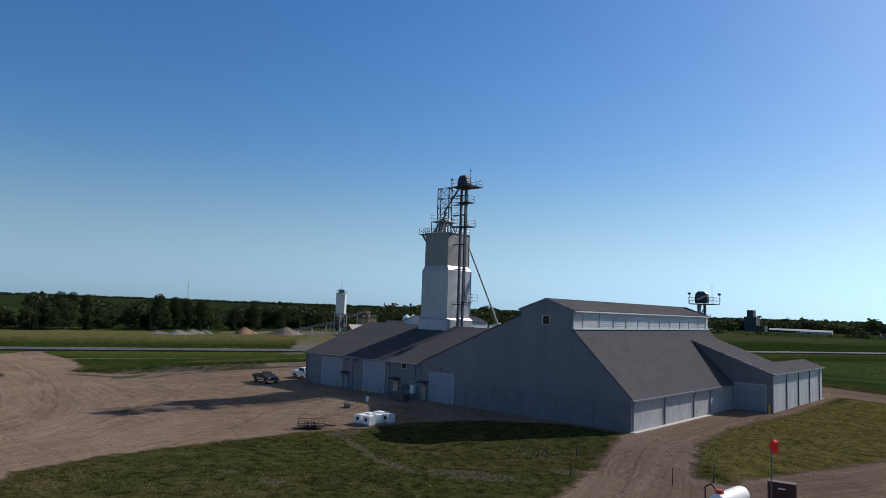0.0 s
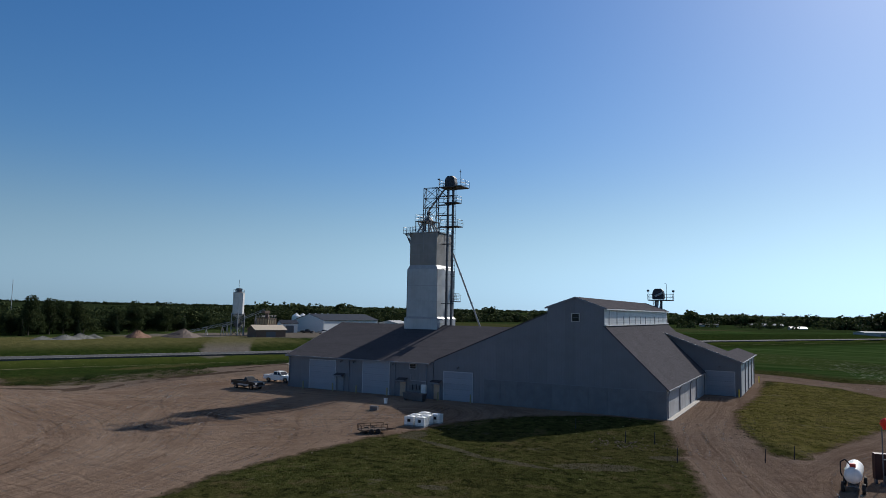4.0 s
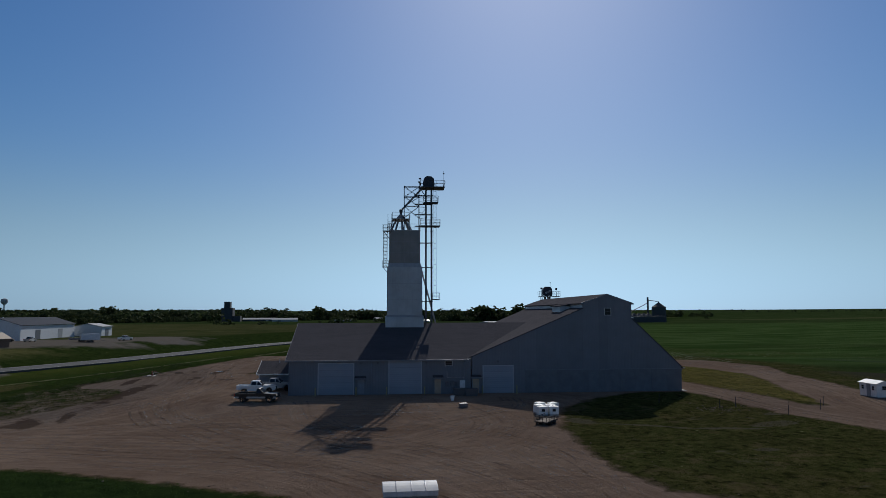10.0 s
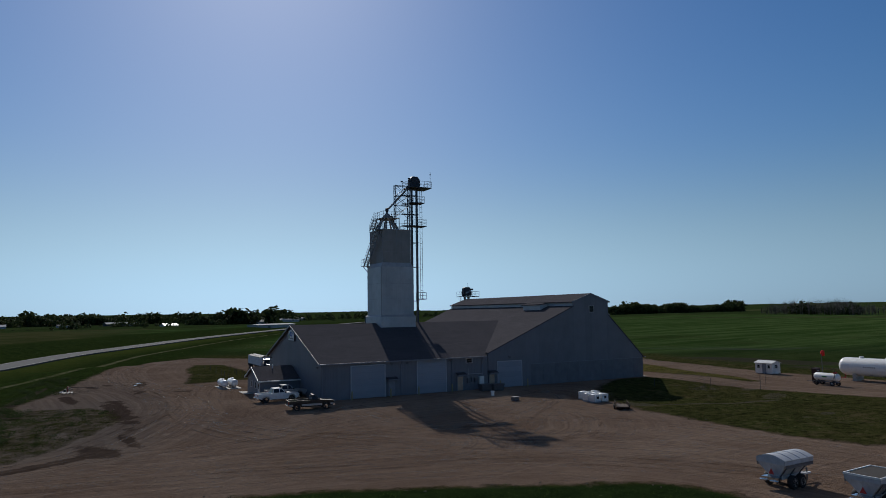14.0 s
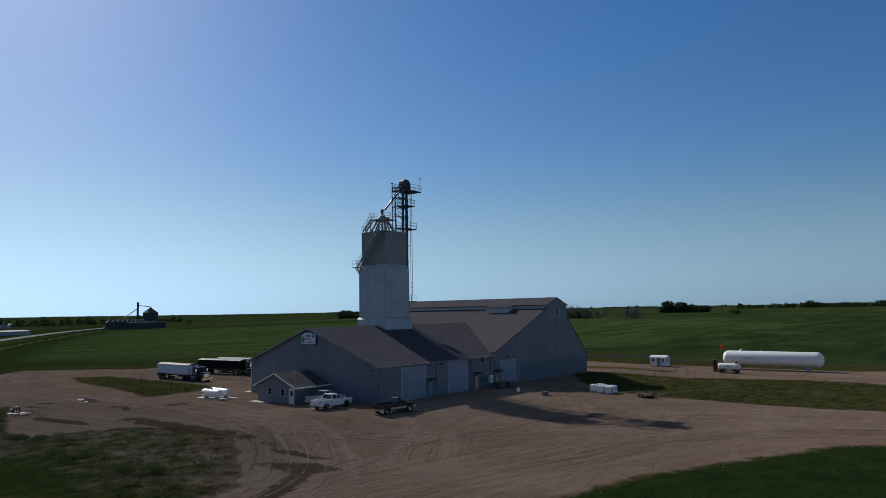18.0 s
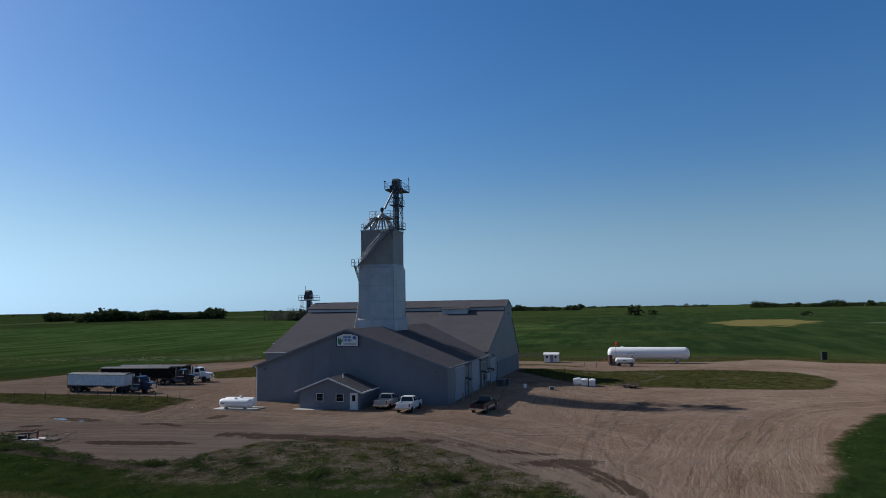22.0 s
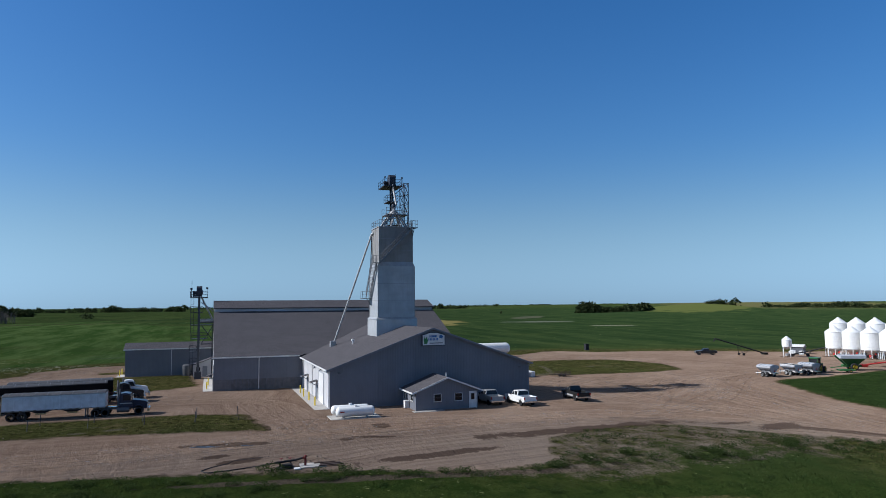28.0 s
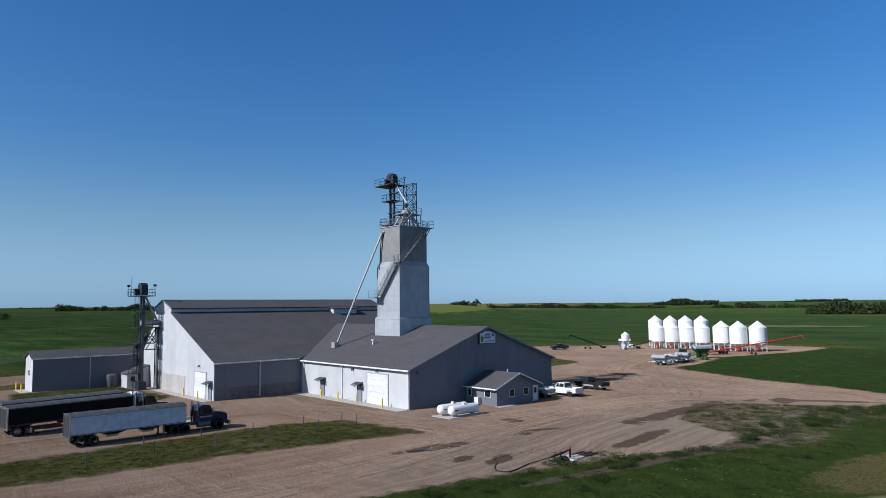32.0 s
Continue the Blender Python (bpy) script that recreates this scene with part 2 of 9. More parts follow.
# ---- building blocks ----
class Shape:
    """Collects faces for one mesh."""

    def __init__(self):
        self.v, self.f = [], []

    def add(self, verts, faces):
        n = len(self.v)
        self.v += [tuple(p) for p in verts]
        self.f += [tuple(n + i for i in q) for q in faces]
        return self

    def box(self, x0, y0, z0, x1, y1, z1, m=None):
        c = [(x0, y0, z0), (x1, y0, z0), (x1, y1, z0), (x0, y1, z0), (x0, y0, z1), (x1, y0, z1), (x1, y1, z1), (x0, y1, z1)]
        if m is not None:
            c = [m @ Vector(p) for p in c]
        return self.add(c, [(3, 2, 1, 0), (4, 5, 6, 7), (0, 1, 5, 4), (1, 2, 6, 5), (2, 3, 7, 6), (3, 0, 4, 7)])

    def beam(self, a, b, w, h=None):
        """A square bar from a to b."""
        a, b = Vector(a), Vector(b)
        d = b - a
        q = d.to_track_quat("Z", "Y").to_matrix().to_4x4()
        h = h or w
        return self.box(-w / 2, -h / 2, 0, w / 2, h / 2, d.length, Matrix.Translation(a) @ q)

    def tube(self, a, b, r, r2=None, n=10, caps=True):
        a, b = Vector(a), Vector(b)
        q = (b - a).to_track_quat("Z", "Y").to_matrix()
        r2 = r if r2 is None else r2
        ring = [(math.cos(2 * math.pi * i / n), math.sin(2 * math.pi * i / n)) for i in range(n)]
        verts = [a + q @ Vector((c * r, s * r, 0)) for c, s in ring] + [b + q @ Vector((c * r2, s * r2, 0)) for c, s in ring]
        faces = [(i, (i + 1) % n, n + (i + 1) % n, n + i) for i in range(n)]
        if caps:
            faces += [tuple(range(n - 1, -1, -1)), tuple(range(n, 2 * n))]
        return self.add(verts, faces)

    def path(self, pts, r, n=8):
        for a, b in zip(pts, pts[1:]):
            self.tube(a, b, r, n=n)
        return self

    def lathe(self, prof, n=24, m=None):
        """Profile of (radius, z) turned round z."""
        verts, faces = [], []
        for r, z in prof:
            verts += [Vector((r * math.cos(2 * math.pi * i / n), r * math.sin(2 * math.pi * i / n), z)) for i in range(n)]
        for k in range(len(prof) - 1):
            faces += [(k * n + i, k * n + (i + 1) % n, (k + 1) * n + (i + 1) % n, (k + 1) * n + i) for i in range(n)]
        faces += [tuple(range(n - 1, -1, -1)), tuple(range((len(prof) - 1) * n, len(prof) * n))]
        if m is not None:
            verts = [m @ p for p in verts]
        return self.add(verts, faces)

    def prism(self, poly, axis, a, b):
        """A polygon drawn out along an axis. For 'x' its points are (y, z), for 'y' (x, z), for 'z' (x, y)."""
        put = {"x": lambda p, q: (q, p[0], p[1]), "y": lambda p, q: (p[0], q, p[1]), "z": lambda p, q: (p[0], p[1], q)}[axis]
        n = len(poly)
        verts = [put(p, a) for p in poly] + [put(p, b) for p in poly]
        faces = [tuple(range(n)), tuple(range(2 * n - 1, n - 1, -1))] + [(i, n + i, n + (i + 1) % n, (i + 1) % n) for i in range(n)]
        return self.add(verts, faces)

    def slab(self, quad, thick):
        """A flat plate: quad on top, thick measured down its normal."""
        p = [Vector(c) for c in quad]
        nrm = (p[1] - p[0]).cross(p[-1] - p[0]).normalized()
        if nrm.z < 0:
            nrm = -nrm
        k = len(p)
        verts = p + [c - nrm * thick for c in p]
        faces = [tuple(range(k)), tuple(range(2 * k - 1, k - 1, -1))] + [(i, k + i, k + (i + 1) % k, (i + 1) % k) for i in range(k)]
        return self.add(verts, faces)

    def mesh(self, name, smooth=False):
        me = bpy.data.meshes.new(name)
        me.from_pydata(self.v, [], self.f)
        bm = bmesh.new()
        bm.from_mesh(me)
        bmesh.ops.recalc_face_normals(bm, faces=bm.faces)
        bm.to_mesh(me)
        bm.free()
        if smooth:
            me.shade_smooth()
            me.set_sharp_from_angle(angle=radians(40))
        return me


def thing(name, place, label, category, group="", turn=0.0, kind=""):
    ob = new(name)
    ob.matrix_world = pose(*place, 0, 0, turn)
    return tagged(ob, label, category, group, kind)


def part(name, shape, material, parent, label="", smooth=False):
    me = shape.mesh(name, smooth) if isinstance(shape, Shape) else shape
    if not me.materials:
        me.materials.append(material)
    ob = new(name, me)
    ob.parent = parent
    return tagged(ob, label)


def parts(name, shapes, material, parent):
    for s in shapes:
        part(name, s, material, parent)


def solid(name, shape, material, label, category="", kind="", group="", smooth=False):
    me = shape.mesh(name, smooth)
    me.materials.append(material)
    return tagged(new(name, me), label, category, group, kind)


# ---- ground ----
def inside(px, py, poly):
    """Signed distance to a polygon, positive inside."""
    d = np.full(px.shape, 1e9)
    odd = np.zeros(px.shape, bool)
    for (ax, ay), (bx, by) in zip(poly, poly[1:] + poly[:1]):
        ex, ey = bx - ax, by - ay
        u = np.clip(((px - ax) * ex + (py - ay) * ey) / (ex * ex + ey * ey), 0, 1)
        d = np.minimum(d, np.hypot(px - ax - u * ex, py - ay - u * ey))
        cross = ((ay > py) != (by > py)) & (px < ex * (py - ay) / (ey if ey else 1e-9) + ax)
        odd ^= cross
    return np.where(odd, d, -d)


YARD = [(-86, -31), (-60, -32), (-40, -33.5), (-26, -39.5), (-14, -42), (-1, -48), (8.5, -53), (10.2, -57), (10.2, -66), (15.6, -89), (9, -118), (8, -145), (62, -145), (66, -118),
        (84, -96), (88, -88), (92, -68), (101, -60), (101, -54), (91.5, -42), (91.2, -17), (91, 2), (94, 16), (97, 34), (104, 52), (99, 72), (88, 81), (68, 80), (52, 88), (28, 96), (14, 114),
        (2, 128), (-12, 114), (-23, 84), (-28, 58), (-30.5, 45), (-33, 33), (-37, 22), (-36.5, 15.5), (-28, 11), (-25, 5), (-25.5, -4), (-28, -9), (-34, -18), (-41, -22), (-50, -17),
        (-68, -12.5), (-90, -12)]
ISLES = [
    [(37, -13), (35.8, -18), (33.5, -27), (33, -35), (33, -46), (34.5, -53), (39, -55.5), (49, -58.5), (58, -57.5), (65, -55), (69, -46), (69, -37), (65, -23), (60.5, -7.5), (58.5, -1.5), (52, -1.2), (44, -6)],
    [(71, -12), (67.2, -1), (65.6, 13), (66.8, 34), (66, 64), (79, 66), (86, 52), (88, 34), (84.5, 20), (80.5, 10), (76.5, -3), (73.4, -12.8)],
    [(-12.5, 37), (-0.5, 39), (2.2, 45), (2.2, 60), (1.5, 80), (-4, 84), (-8, 70), (-9, 55)],
    [(36, 45), (58, 47), (58, 62), (40, 64), (30, 72), (26, 72), (27, 58)],
]
ROAD = [(-420, -760), (-220, -310), (-150, -140), (-97, -20), (-82, 14), (-70, 42), (-56, 75), (-46, 108), (-34, 150), (-18, 190), (50, 335), (204, 607), (400, 920), (650, 1340),
        (820, 1710), (1000, 2250), (1500, 3700)]


def curve_points(pts, step=6.0):
    """A smooth line through pts (Catmull-Rom)."""
    p = [Vector((*q, 0)) for q in pts]
    p = [2 * p[0] - p[1]] + p + [2 * p[-1] - p[-2]]
    out = []
    for a, b, c, d in zip(p, p[1:], p[2:], p[3:]):
        n = max(2, int((c - b).length / step))
        for i in range(n):
            u = i / n
            out.append(0.5 * ((2 * b) + (c - a) * u + (2 * a - 5 * b + 4 * c - d) * u * u + (3 * b - a - 3 * c + d) * u ** 3))
    return out + [p[-2]]


def axis_steps(lo, hi, step, far):
    core = list(np.arange(lo, hi + step, step))
    left, right, s = [], [], step
    a, b = core[0], core[-1]
    while a > -far or b < far:
        s *= 1.11
        a, b = a - s, b + s
        left.append(a), right.append(b)
    return np.array(left[::-1] + core + right)


gx, gy = axis_steps(-95, 110, 0.75, 4700), axis_steps(-80, 105, 0.75, 4700)
PX, PY = np.meshgrid(gx, gy)
gravel = inside(PX, PY, YARD)
yard_in = gravel.copy()
for isle in ISLES:
    gravel = np.minimum(gravel, -inside(PX, PY, isle))
line = np.array([(p.x, p.y) for p in curve_points(ROAD, 12)])


def near_line(px, py, pts):
    """Distance to a line of points, and the side: +1 to the left of its run."""
    d, side = np.full(px.shape, 1e9), np.zeros(px.shape)
    for a, b in zip(pts, pts[1:]):
        e = b - a
        u = np.clip(((px - a[0]) * e[0] + (py - a[1]) * e[1]) / (e @ e), 0, 1)
        q = np.hypot(px - a[0] - u * e[0], py - a[1] - u * e[1])
        side = np.where(q < d, np.sign(e[0] * (py - a[1]) - e[1] * (px - a[0])), side)
        d = np.minimum(d, q)
    return d, side


roadside, west = near_line(PX, PY, line)
# lines along which trucks drive
DRIVES = [
    [(-84, -21), (-55, -24), (-30, -27), (-5, -31), (12, -38), (22, -52), (27, -75), (34, -100)],
    [(-60, -23), (-36, -25), (-22, -14), (-15, 4), (-16, 26), (-20, 50), (-17, 84), (-2, 118)],
    [(30, -72), (50, -66), (72, -58), (82, -40), (80, -20), (88, 4), (93, 30), (96, 55), (80, 74), (58, 78), (30, 84), (14, 98)],
    [(72, -34), (68, -22), (63, -5), (62, 14), (61, 28)],
    [(-20, -24), (-4, -14), (12, -12), (30, -11)],
    [(-14, 12), (-8, 34), (10, 38), (22, 36)], [(-18, 34), (-4, 34), (14, 40), (15, 70), (10, 100)],
    [(-5, -8), (2, -24), (14, -34), (24, -22), (20, -9)],
]
# the sown field along the south-west edge of the yard
SOWN = YARD[2:12] + [(-400, -145), (-400, -60), (-110, -50), (-60, -38)]
sown = inside(PX, PY, SOWN)
drive = np.full(PX.shape, 1e9)
for d_ in DRIVES:
    drive = np.minimum(drive, near_line(PX, PY, np.array([(p.x, p.y) for p in curve_points(d_, 4)]))[0])
# thin, patchy growth between the yard and the road ditch
thin = np.exp(-(((PX + 35) / 12.0) ** 6 + ((PY - 0) / 23.0) ** 6))
gravel = np.where(gravel < 0, gravel * (1 - 0.97 * thin) + 0.2 * thin * np.clip(-gravel, 0, 1), gravel)
mud = np.zeros(PX.shape)
for cx, cy, rx, ry, turn in ((-24.6, 6.5, 1.5, 13.5, 2), (-19.4, 40.5, 1.0, 4.6, -8), (-14.6, 25.0, 1.6, 1.0, 0), (-20.8, 30.0, 0.9, 0.7, 0), (-24.6, 42.4, 0.7, 1.6, 20), (-32, -21.4, 6.0, 1.1, 30), (-27.6, -17.5, 1.5, 3.4, 20), (-42.5, -20.5, 2.0, 0.9, 10), (-24.6, -13.5, 0.6, 3.0, 12), (-27, 40.5, 0.9, 2.0, 20), (-20.5, 27.5, 0.5, 3.0, -20), (-30.5, 24, 1.0, 7, 6), (-31.5, 50, 0.8, 6, -8)):
    c_, s_ = math.cos(radians(turn)), math.sin(radians(turn))
    ex, ey = ((PX - cx) * c_ + (PY - cy) * s_) / rx, (-(PX - cx) * s_ + (PY - cy) * c_) / ry
    mud = np.maximum(mud, 1.6 - np.hypot(ex, ey))


def fall(x, y):
    """The pad falls away from the buildings by most of a metre, more slowly to the west."""
    dx = np.maximum(np.maximum(-24 - x, x - 66), 0) * np.where(x < 0, 0.5, 1.0)
    dy = np.maximum(np.maximum(-2.5 - y, y - 90), 0)
    u = np.clip(np.hypot(dx, dy) / 16.0, 0, 1)
    return -0.82 * u * u * (3 - 2 * u)


def far_rise(x, y):
    """The plain climbs slowly towards the skyline, sooner to the east."""
    r = np.hypot(x, y)
    e = np.clip((x / np.maximum(r, 1) - 0.5) / 0.35, 0, 1)
    return 0.0065 * np.maximum(r - 900, 0) + 7.5 * (1 - np.exp(-np.maximum(r - 170, 0) / 420)) * e * e * (3 - 2 * e)


def ground_height(x, y, g, r, w):
    """The pad's fall, a ditch along the road, rougher turf, and low swells far out."""
    turf = np.clip(-g / 2.0, 0, 1)
    z = 0.05 * np.sin(x * 0.31 + 2 * np.sin(y * 0.11)) * np.sin(y * 0.27) * turf
    z = z + 0.035 * np.sin(x * 0.9 + 3 * np.sin(y * 0.23)) * np.sin(y * 1.1 + np.sin(x * 0.4)) * turf
    ditch = np.exp(-((r - 13.0) / 4.5) ** 2) * np.clip(-g / 6.0, 0, 1)
    z = z + fall(x, y) + 0.08 * turf - 0.6 * ditch + 0.75 * np.exp(-(r / 7.0) ** 2)
    u = np.clip((r * w - 12) / 22, 0, 1)
    z = z + 3.1 * u * u * (3 - 2 * u) * np.clip((1200 - np.hypot(x, y)) / 900, 0, 1)
    # the plain climbs slowly towards the skyline
    z = z + far_rise(x, y)
    # a grassy knoll and gentle rises in the distance
    z = z + 12.0 * np.exp(-(((x - 640) / 120) ** 2 + ((y + 560) / 70) ** 2)) + 10.0 * np.exp(-(((x - 1500) / 700) ** 2 + ((y + 1500) / 500) ** 2))
    return z


def lie(x, y):
    """Height of the bare yard at a place."""
    return float(fall(np.array(float(x)), np.array(float(y))))


PZ = ground_height(PX, PY, gravel, roadside, west)
rows_n, cols_n = PX.shape
gv = np.stack([PX, PY, PZ], -1).reshape(-1, 3)
idx = np.arange(rows_n * cols_n).reshape(rows_n, cols_n)
gf = np.stack([idx[:-1, :-1], idx[:-1, 1:], idx[1:, 1:], idx[1:, :-1]], -1).reshape(-1, 4)
gme = bpy.data.meshes.new("ground")
gme.vertices.add(len(gv))
gme.vertices.foreach_set("co", gv.ravel())
gme.loops.add(gf.size)
gme.loops.foreach_set("vertex_index", gf.ravel())
gme.polygons.add(len(gf))
gme.polygons.foreach_set("loop_start", np.arange(0, gf.size, 4))
gme.update(calc_edges=True)
gme.validate()
gme.shade_smooth()
for label, field in (("gravel", np.clip(gravel, -20, 20)), ("roadside", np.clip(roadside, 0, 60)), ("drive", np.clip(drive, 0, 30)), ("mud", np.clip(mud, -2, 2)), ("west", west), ("sown", np.clip(sown, -20, 20)), ("rough", thin), ("yard", np.clip(yard_in, -20, 20))):
    at = gme.attributes.new(label, "FLOAT", "POINT")
    at.data.foreach_set("value", field.ravel().astype(np.float32))


def attribute(t, name):
    n = t.nodes.new("ShaderNodeAttribute")
    n.attribute_name = name
    return n.outputs["Fac"]


def patch(t, cx, cy, rx, ry, turn, wobble):
    """An uneven patch on the plain: 1 inside, 0 outside."""
    c = t.nodes.new("ShaderNodeTexCoord")
    mp = t.nodes.new("ShaderNodeMapping")
    mp.vector_type = "TEXTURE"
    mp.inputs["Location"].default_value, mp.inputs["Rotation"].default_value, mp.inputs["Scale"].default_value = (cx, cy, 0), (0, 0, radians(turn)), (rx, ry, 1e6)
    t.links.new(c.outputs["Object"], mp.inputs[0])
    ln = t.nodes.new("ShaderNodeVectorMath")
    ln.operation = "LENGTH"
    t.links.new(mp.outputs[0], ln.inputs[0])
    return grey(t, math2(t, "ADD", ln.outputs["Value"], math2(t, "MULTIPLY", math2(t, "SUBTRACT", wobble, 0.5), 1.3)), 1.0, 0.82)


def ground_material():
    m, t, p = nodes_of("ground_cover", 1.0, 0, 0.0)
    p.inputs["Diffuse Roughness"].default_value = 0.6
    v = coords(t)
    ga, ra, da, ma = attribute(t, "gravel"), attribute(t, "roadside"), attribute(t, "drive"), attribute(t, "mud")
    n_far, n_big, n_mid, n_fine = noise_of(t, v, 0.012, 4), noise_of(t, v, 0.06, 5), noise_of(t, v, 0.5, 6, 0.65), noise_of(t, v, 5, 5, 0.7)
    n_grain = noise_of(t, v, 22, 3, 0.7)
    # packed clay and gravel, paler and redder in drifts
    clay = mixed(t, grey(t, n_mid, 0.3, 0.7), (0.190, 0.127, 0.090), (0.256, 0.178, 0.130))
    clay = mixed(t, grey(t, n_big, 0.42, 0.62, 0, 0.7), clay, (0.314, 0.229, 0.171))
    # wheel tracks run along the drives, pale where packed, dark where churned
    warp = math2(t, "ADD", da, math2(t, "MULTIPLY", n_big, 3.5))
    comb = t.nodes.new("ShaderNodeCombineXYZ")
    t.links.new(warp, comb.inputs[0])
    t.links.new(math2(t, "MULTIPLY", n_big, 2.0), comb.inputs[1])
    lane = noise_of(t, comb.outputs[0], 1.7, 7, 0.78)
    clay = mixed(t, math2(t, "MULTIPLY", grey(t, lane, 0.5, 0.64, 0, 0.6), grey(t, da, 18, 4)), clay, (0.102, 0.063, 0.044))
    clay = mixed(t, math2(t, "MULTIPLY", grey(t, lane, 0.48, 0.36, 0, 0.6), grey(t, da, 18, 4)), clay, (0.380, 0.285, 0.219))
    # older passes cross the yard the other way
    mp2 = t.nodes.new("ShaderNodeMapping")
    mp2.inputs["Rotation"].default_value, mp2.inputs["Scale"].default_value = (0, 0, radians(-24)), (0.035, 1.5, 1)
    wob = t.nodes.new("ShaderNodeVectorMath")
    wob.operation = "ADD"
    t.links.new(v, wob.inputs[0])
    bend = t.nodes.new("ShaderNodeCombineXYZ")
    t.links.new(math2(t, "MULTIPLY", n_big, 10.0), bend.inputs[1])
    t.links.new(bend.outputs[0], wob.inputs[1])
    t.links.new(wob.outputs[0], mp2.inputs[0])
    cross_ = noise_of(t, mp2.outputs[0], 1.0, 6, 0.72)
    clay = mixed(t, grey(t, cross_, 0.56, 0.68, 0, 0.4), clay, (0.108, 0.065, 0.045))
    clay = mixed(t, grey(t, cross_, 0.42, 0.32, 0, 0.4), clay, (0.370, 0.276, 0.211))
    clay = mixed(t, grey(t, n_fine, 0.5, 0.72, 0, 0.55), clay, (0.118, 0.075, 0.055))
    clay = mixed(t, grey(t, n_grain, 0.52, 0.72, 0, 0.5), clay, (0.399, 0.313, 0.251))
    churn = math2(t, "ADD", math2(t, "MULTIPLY", math2(t, "SUBTRACT", n_mid, 0.5), 2.2), math2(t, "MULTIPLY", math2(t, "SUBTRACT", n_fine, 0.5), 0.9))
    sandy = mixed(t, grey(t, n_fine, 0.3, 0.7), (0.155, 0.125, 0.1), (0.26, 0.21, 0.17))
    clay = mixed(t, math2(t, "MULTIPLY", attribute(t, "rough"), grey(t, n_mid, 0.3, 0.6, 0.4, 0.95)), clay, sandy)
    damp = mixed(t, grey(t, lane, 0.4, 0.6), (0.24, 0.19, 0.155), (0.12, 0.092, 0.076))
    clay = mixed(t, math2(t, "MULTIPLY", patch(t, -27, 20, 10, 38, 2, n_mid), 0.6), clay, damp)
    wet = grey(t, math2(t, "ADD", math2(t, "ADD", ma, churn), math2(t, "MULTIPLY", math2(t, "SUBTRACT", cross_, 0.5), 0.7)), 0.5, 0.7)
    clay = mixed(t, math2(t, "MULTIPLY", wet, 0.8), clay, (0.0513, 0.0343, 0.0269))
    # turf and weeds round the yard: matted tufts, yellowed thatch and bare spots
    n_tuft = noise_of(t, v, 1.05, 7, 0.76)
    turf = mixed(t, grey(t, n_mid, 0.3, 0.7), (0.062, 0.062, 0.02), (0.108, 0.1, 0.036))
    turf = mixed(t, grey(t, n_big, 0.42, 0.62, 0, 0.75), turf, (0.07, 0.082, 0.024))
    turf = mixed(t, grey(t, n_tuft, 0.5, 0.6, 0, 0.9), turf, (0.017, 0.022, 0.008))
    turf = mixed(t, grey(t, n_tuft, 0.46, 0.36, 0, 0.6), turf, (0.16, 0.145, 0.058))
    turf = mixed(t, grey(t, n_fine, 0.48, 0.7, 0, 0.6), turf, (0.026, 0.03, 0.011))
    worn = noise_of(t, v, 0.22, 6, 0.72)
    turf = mixed(t, grey(t, worn, 0.53, 0.62, 0, 0.55), turf, (0.036, 0.042, 0.014))
    turf = mixed(t, grey(t, worn, 0.44, 0.37, 0, 0.55), turf, (0.15, 0.115, 0.06))
    # the strip east of the buildings has ripened to gold
    gold = patch(t, 76, 26, 15, 46, -4, n_big)
    turf = mixed(t, math2(t, "MULTIPLY", gold, grey(t, n_tuft, 0.62, 0.42, 0.2, 0.9)), turf, mixed(t, grey(t, n_mid, 0.35, 0.65), (0.15, 0.135, 0.032), (0.26, 0.21, 0.075)))
    bare = grey(t, noise_of(t, v, 0.17, 6, 0.7), 0.62, 0.7)
    turf = mixed(t, math2(t, "MULTIPLY", bare, 0.6), turf, (0.2, 0.17, 0.125))
    # scraped spots and a worn path across the southern lawn
    for cx, cy, rx, ry, turn in ((58.0, -26.4, 4.2, 1.5, 25), (50.5, -28.6, 5.5, 0.6, -12), (42.5, -25.6, 5.6, 0.6, -22), (49.2, -39.7, 1.4, 0.8, 10), (62.6, -18.6, 2.2, 1.2, 30), (-6.5, 52.6, 0.7, 1.3, 10), (-7.4, 56.2, 0.6, 1.0, 0), (36.8, -22.0, 1.5, 2.6, 20)):
        turf = mixed(t, math2(t, "MULTIPLY", patch(t, cx, cy, rx, ry, turn, n_tuft), 0.55), turf, mixed(t, grey(t, n_fine, 0.35, 0.65), (0.07, 0.06, 0.045), (0.22, 0.19, 0.15)))
    # crops beyond, with drilled streaks, damp hollows and a ripening patch
    streak = noise_of(t, coords(t, (0.004, 0.05, 1)), 1.0, 6, 0.7)
    crop = mixed(t, grey(t, n_far, 0.35, 0.65), (0.038, 0.062, 0.019), (0.056, 0.084, 0.026))
    crop = mixed(t, grey(t, streak, 0.42, 0.6, 0, 0.45), crop, (0.027, 0.043, 0.013))
    streak2 = noise_of(t, coords(t, (0.012, 0.11, 1)), 1.0, 5, 0.7)
    crop = mixed(t, grey(t, streak2, 0.52, 0.64, 0, 0.35), crop, (0.085, 0.093, 0.038))
    crop = mixed(t, grey(t, n_mid, 0.42, 0.7, 0, 0.55), crop, (0.0155, 0.0262, 0.00684))
    crop = mixed(t, grey(t, n_fine, 0.5, 0.75, 0, 0.5), crop, (0.056, 0.075, 0.0255))
    bands = noise_of(t, v, 0.016, 8, 0.74)
    crop = mixed(t, grey(t, bands, 0.52, 0.6, 0, 0.5), crop, (0.085, 0.11, 0.038))
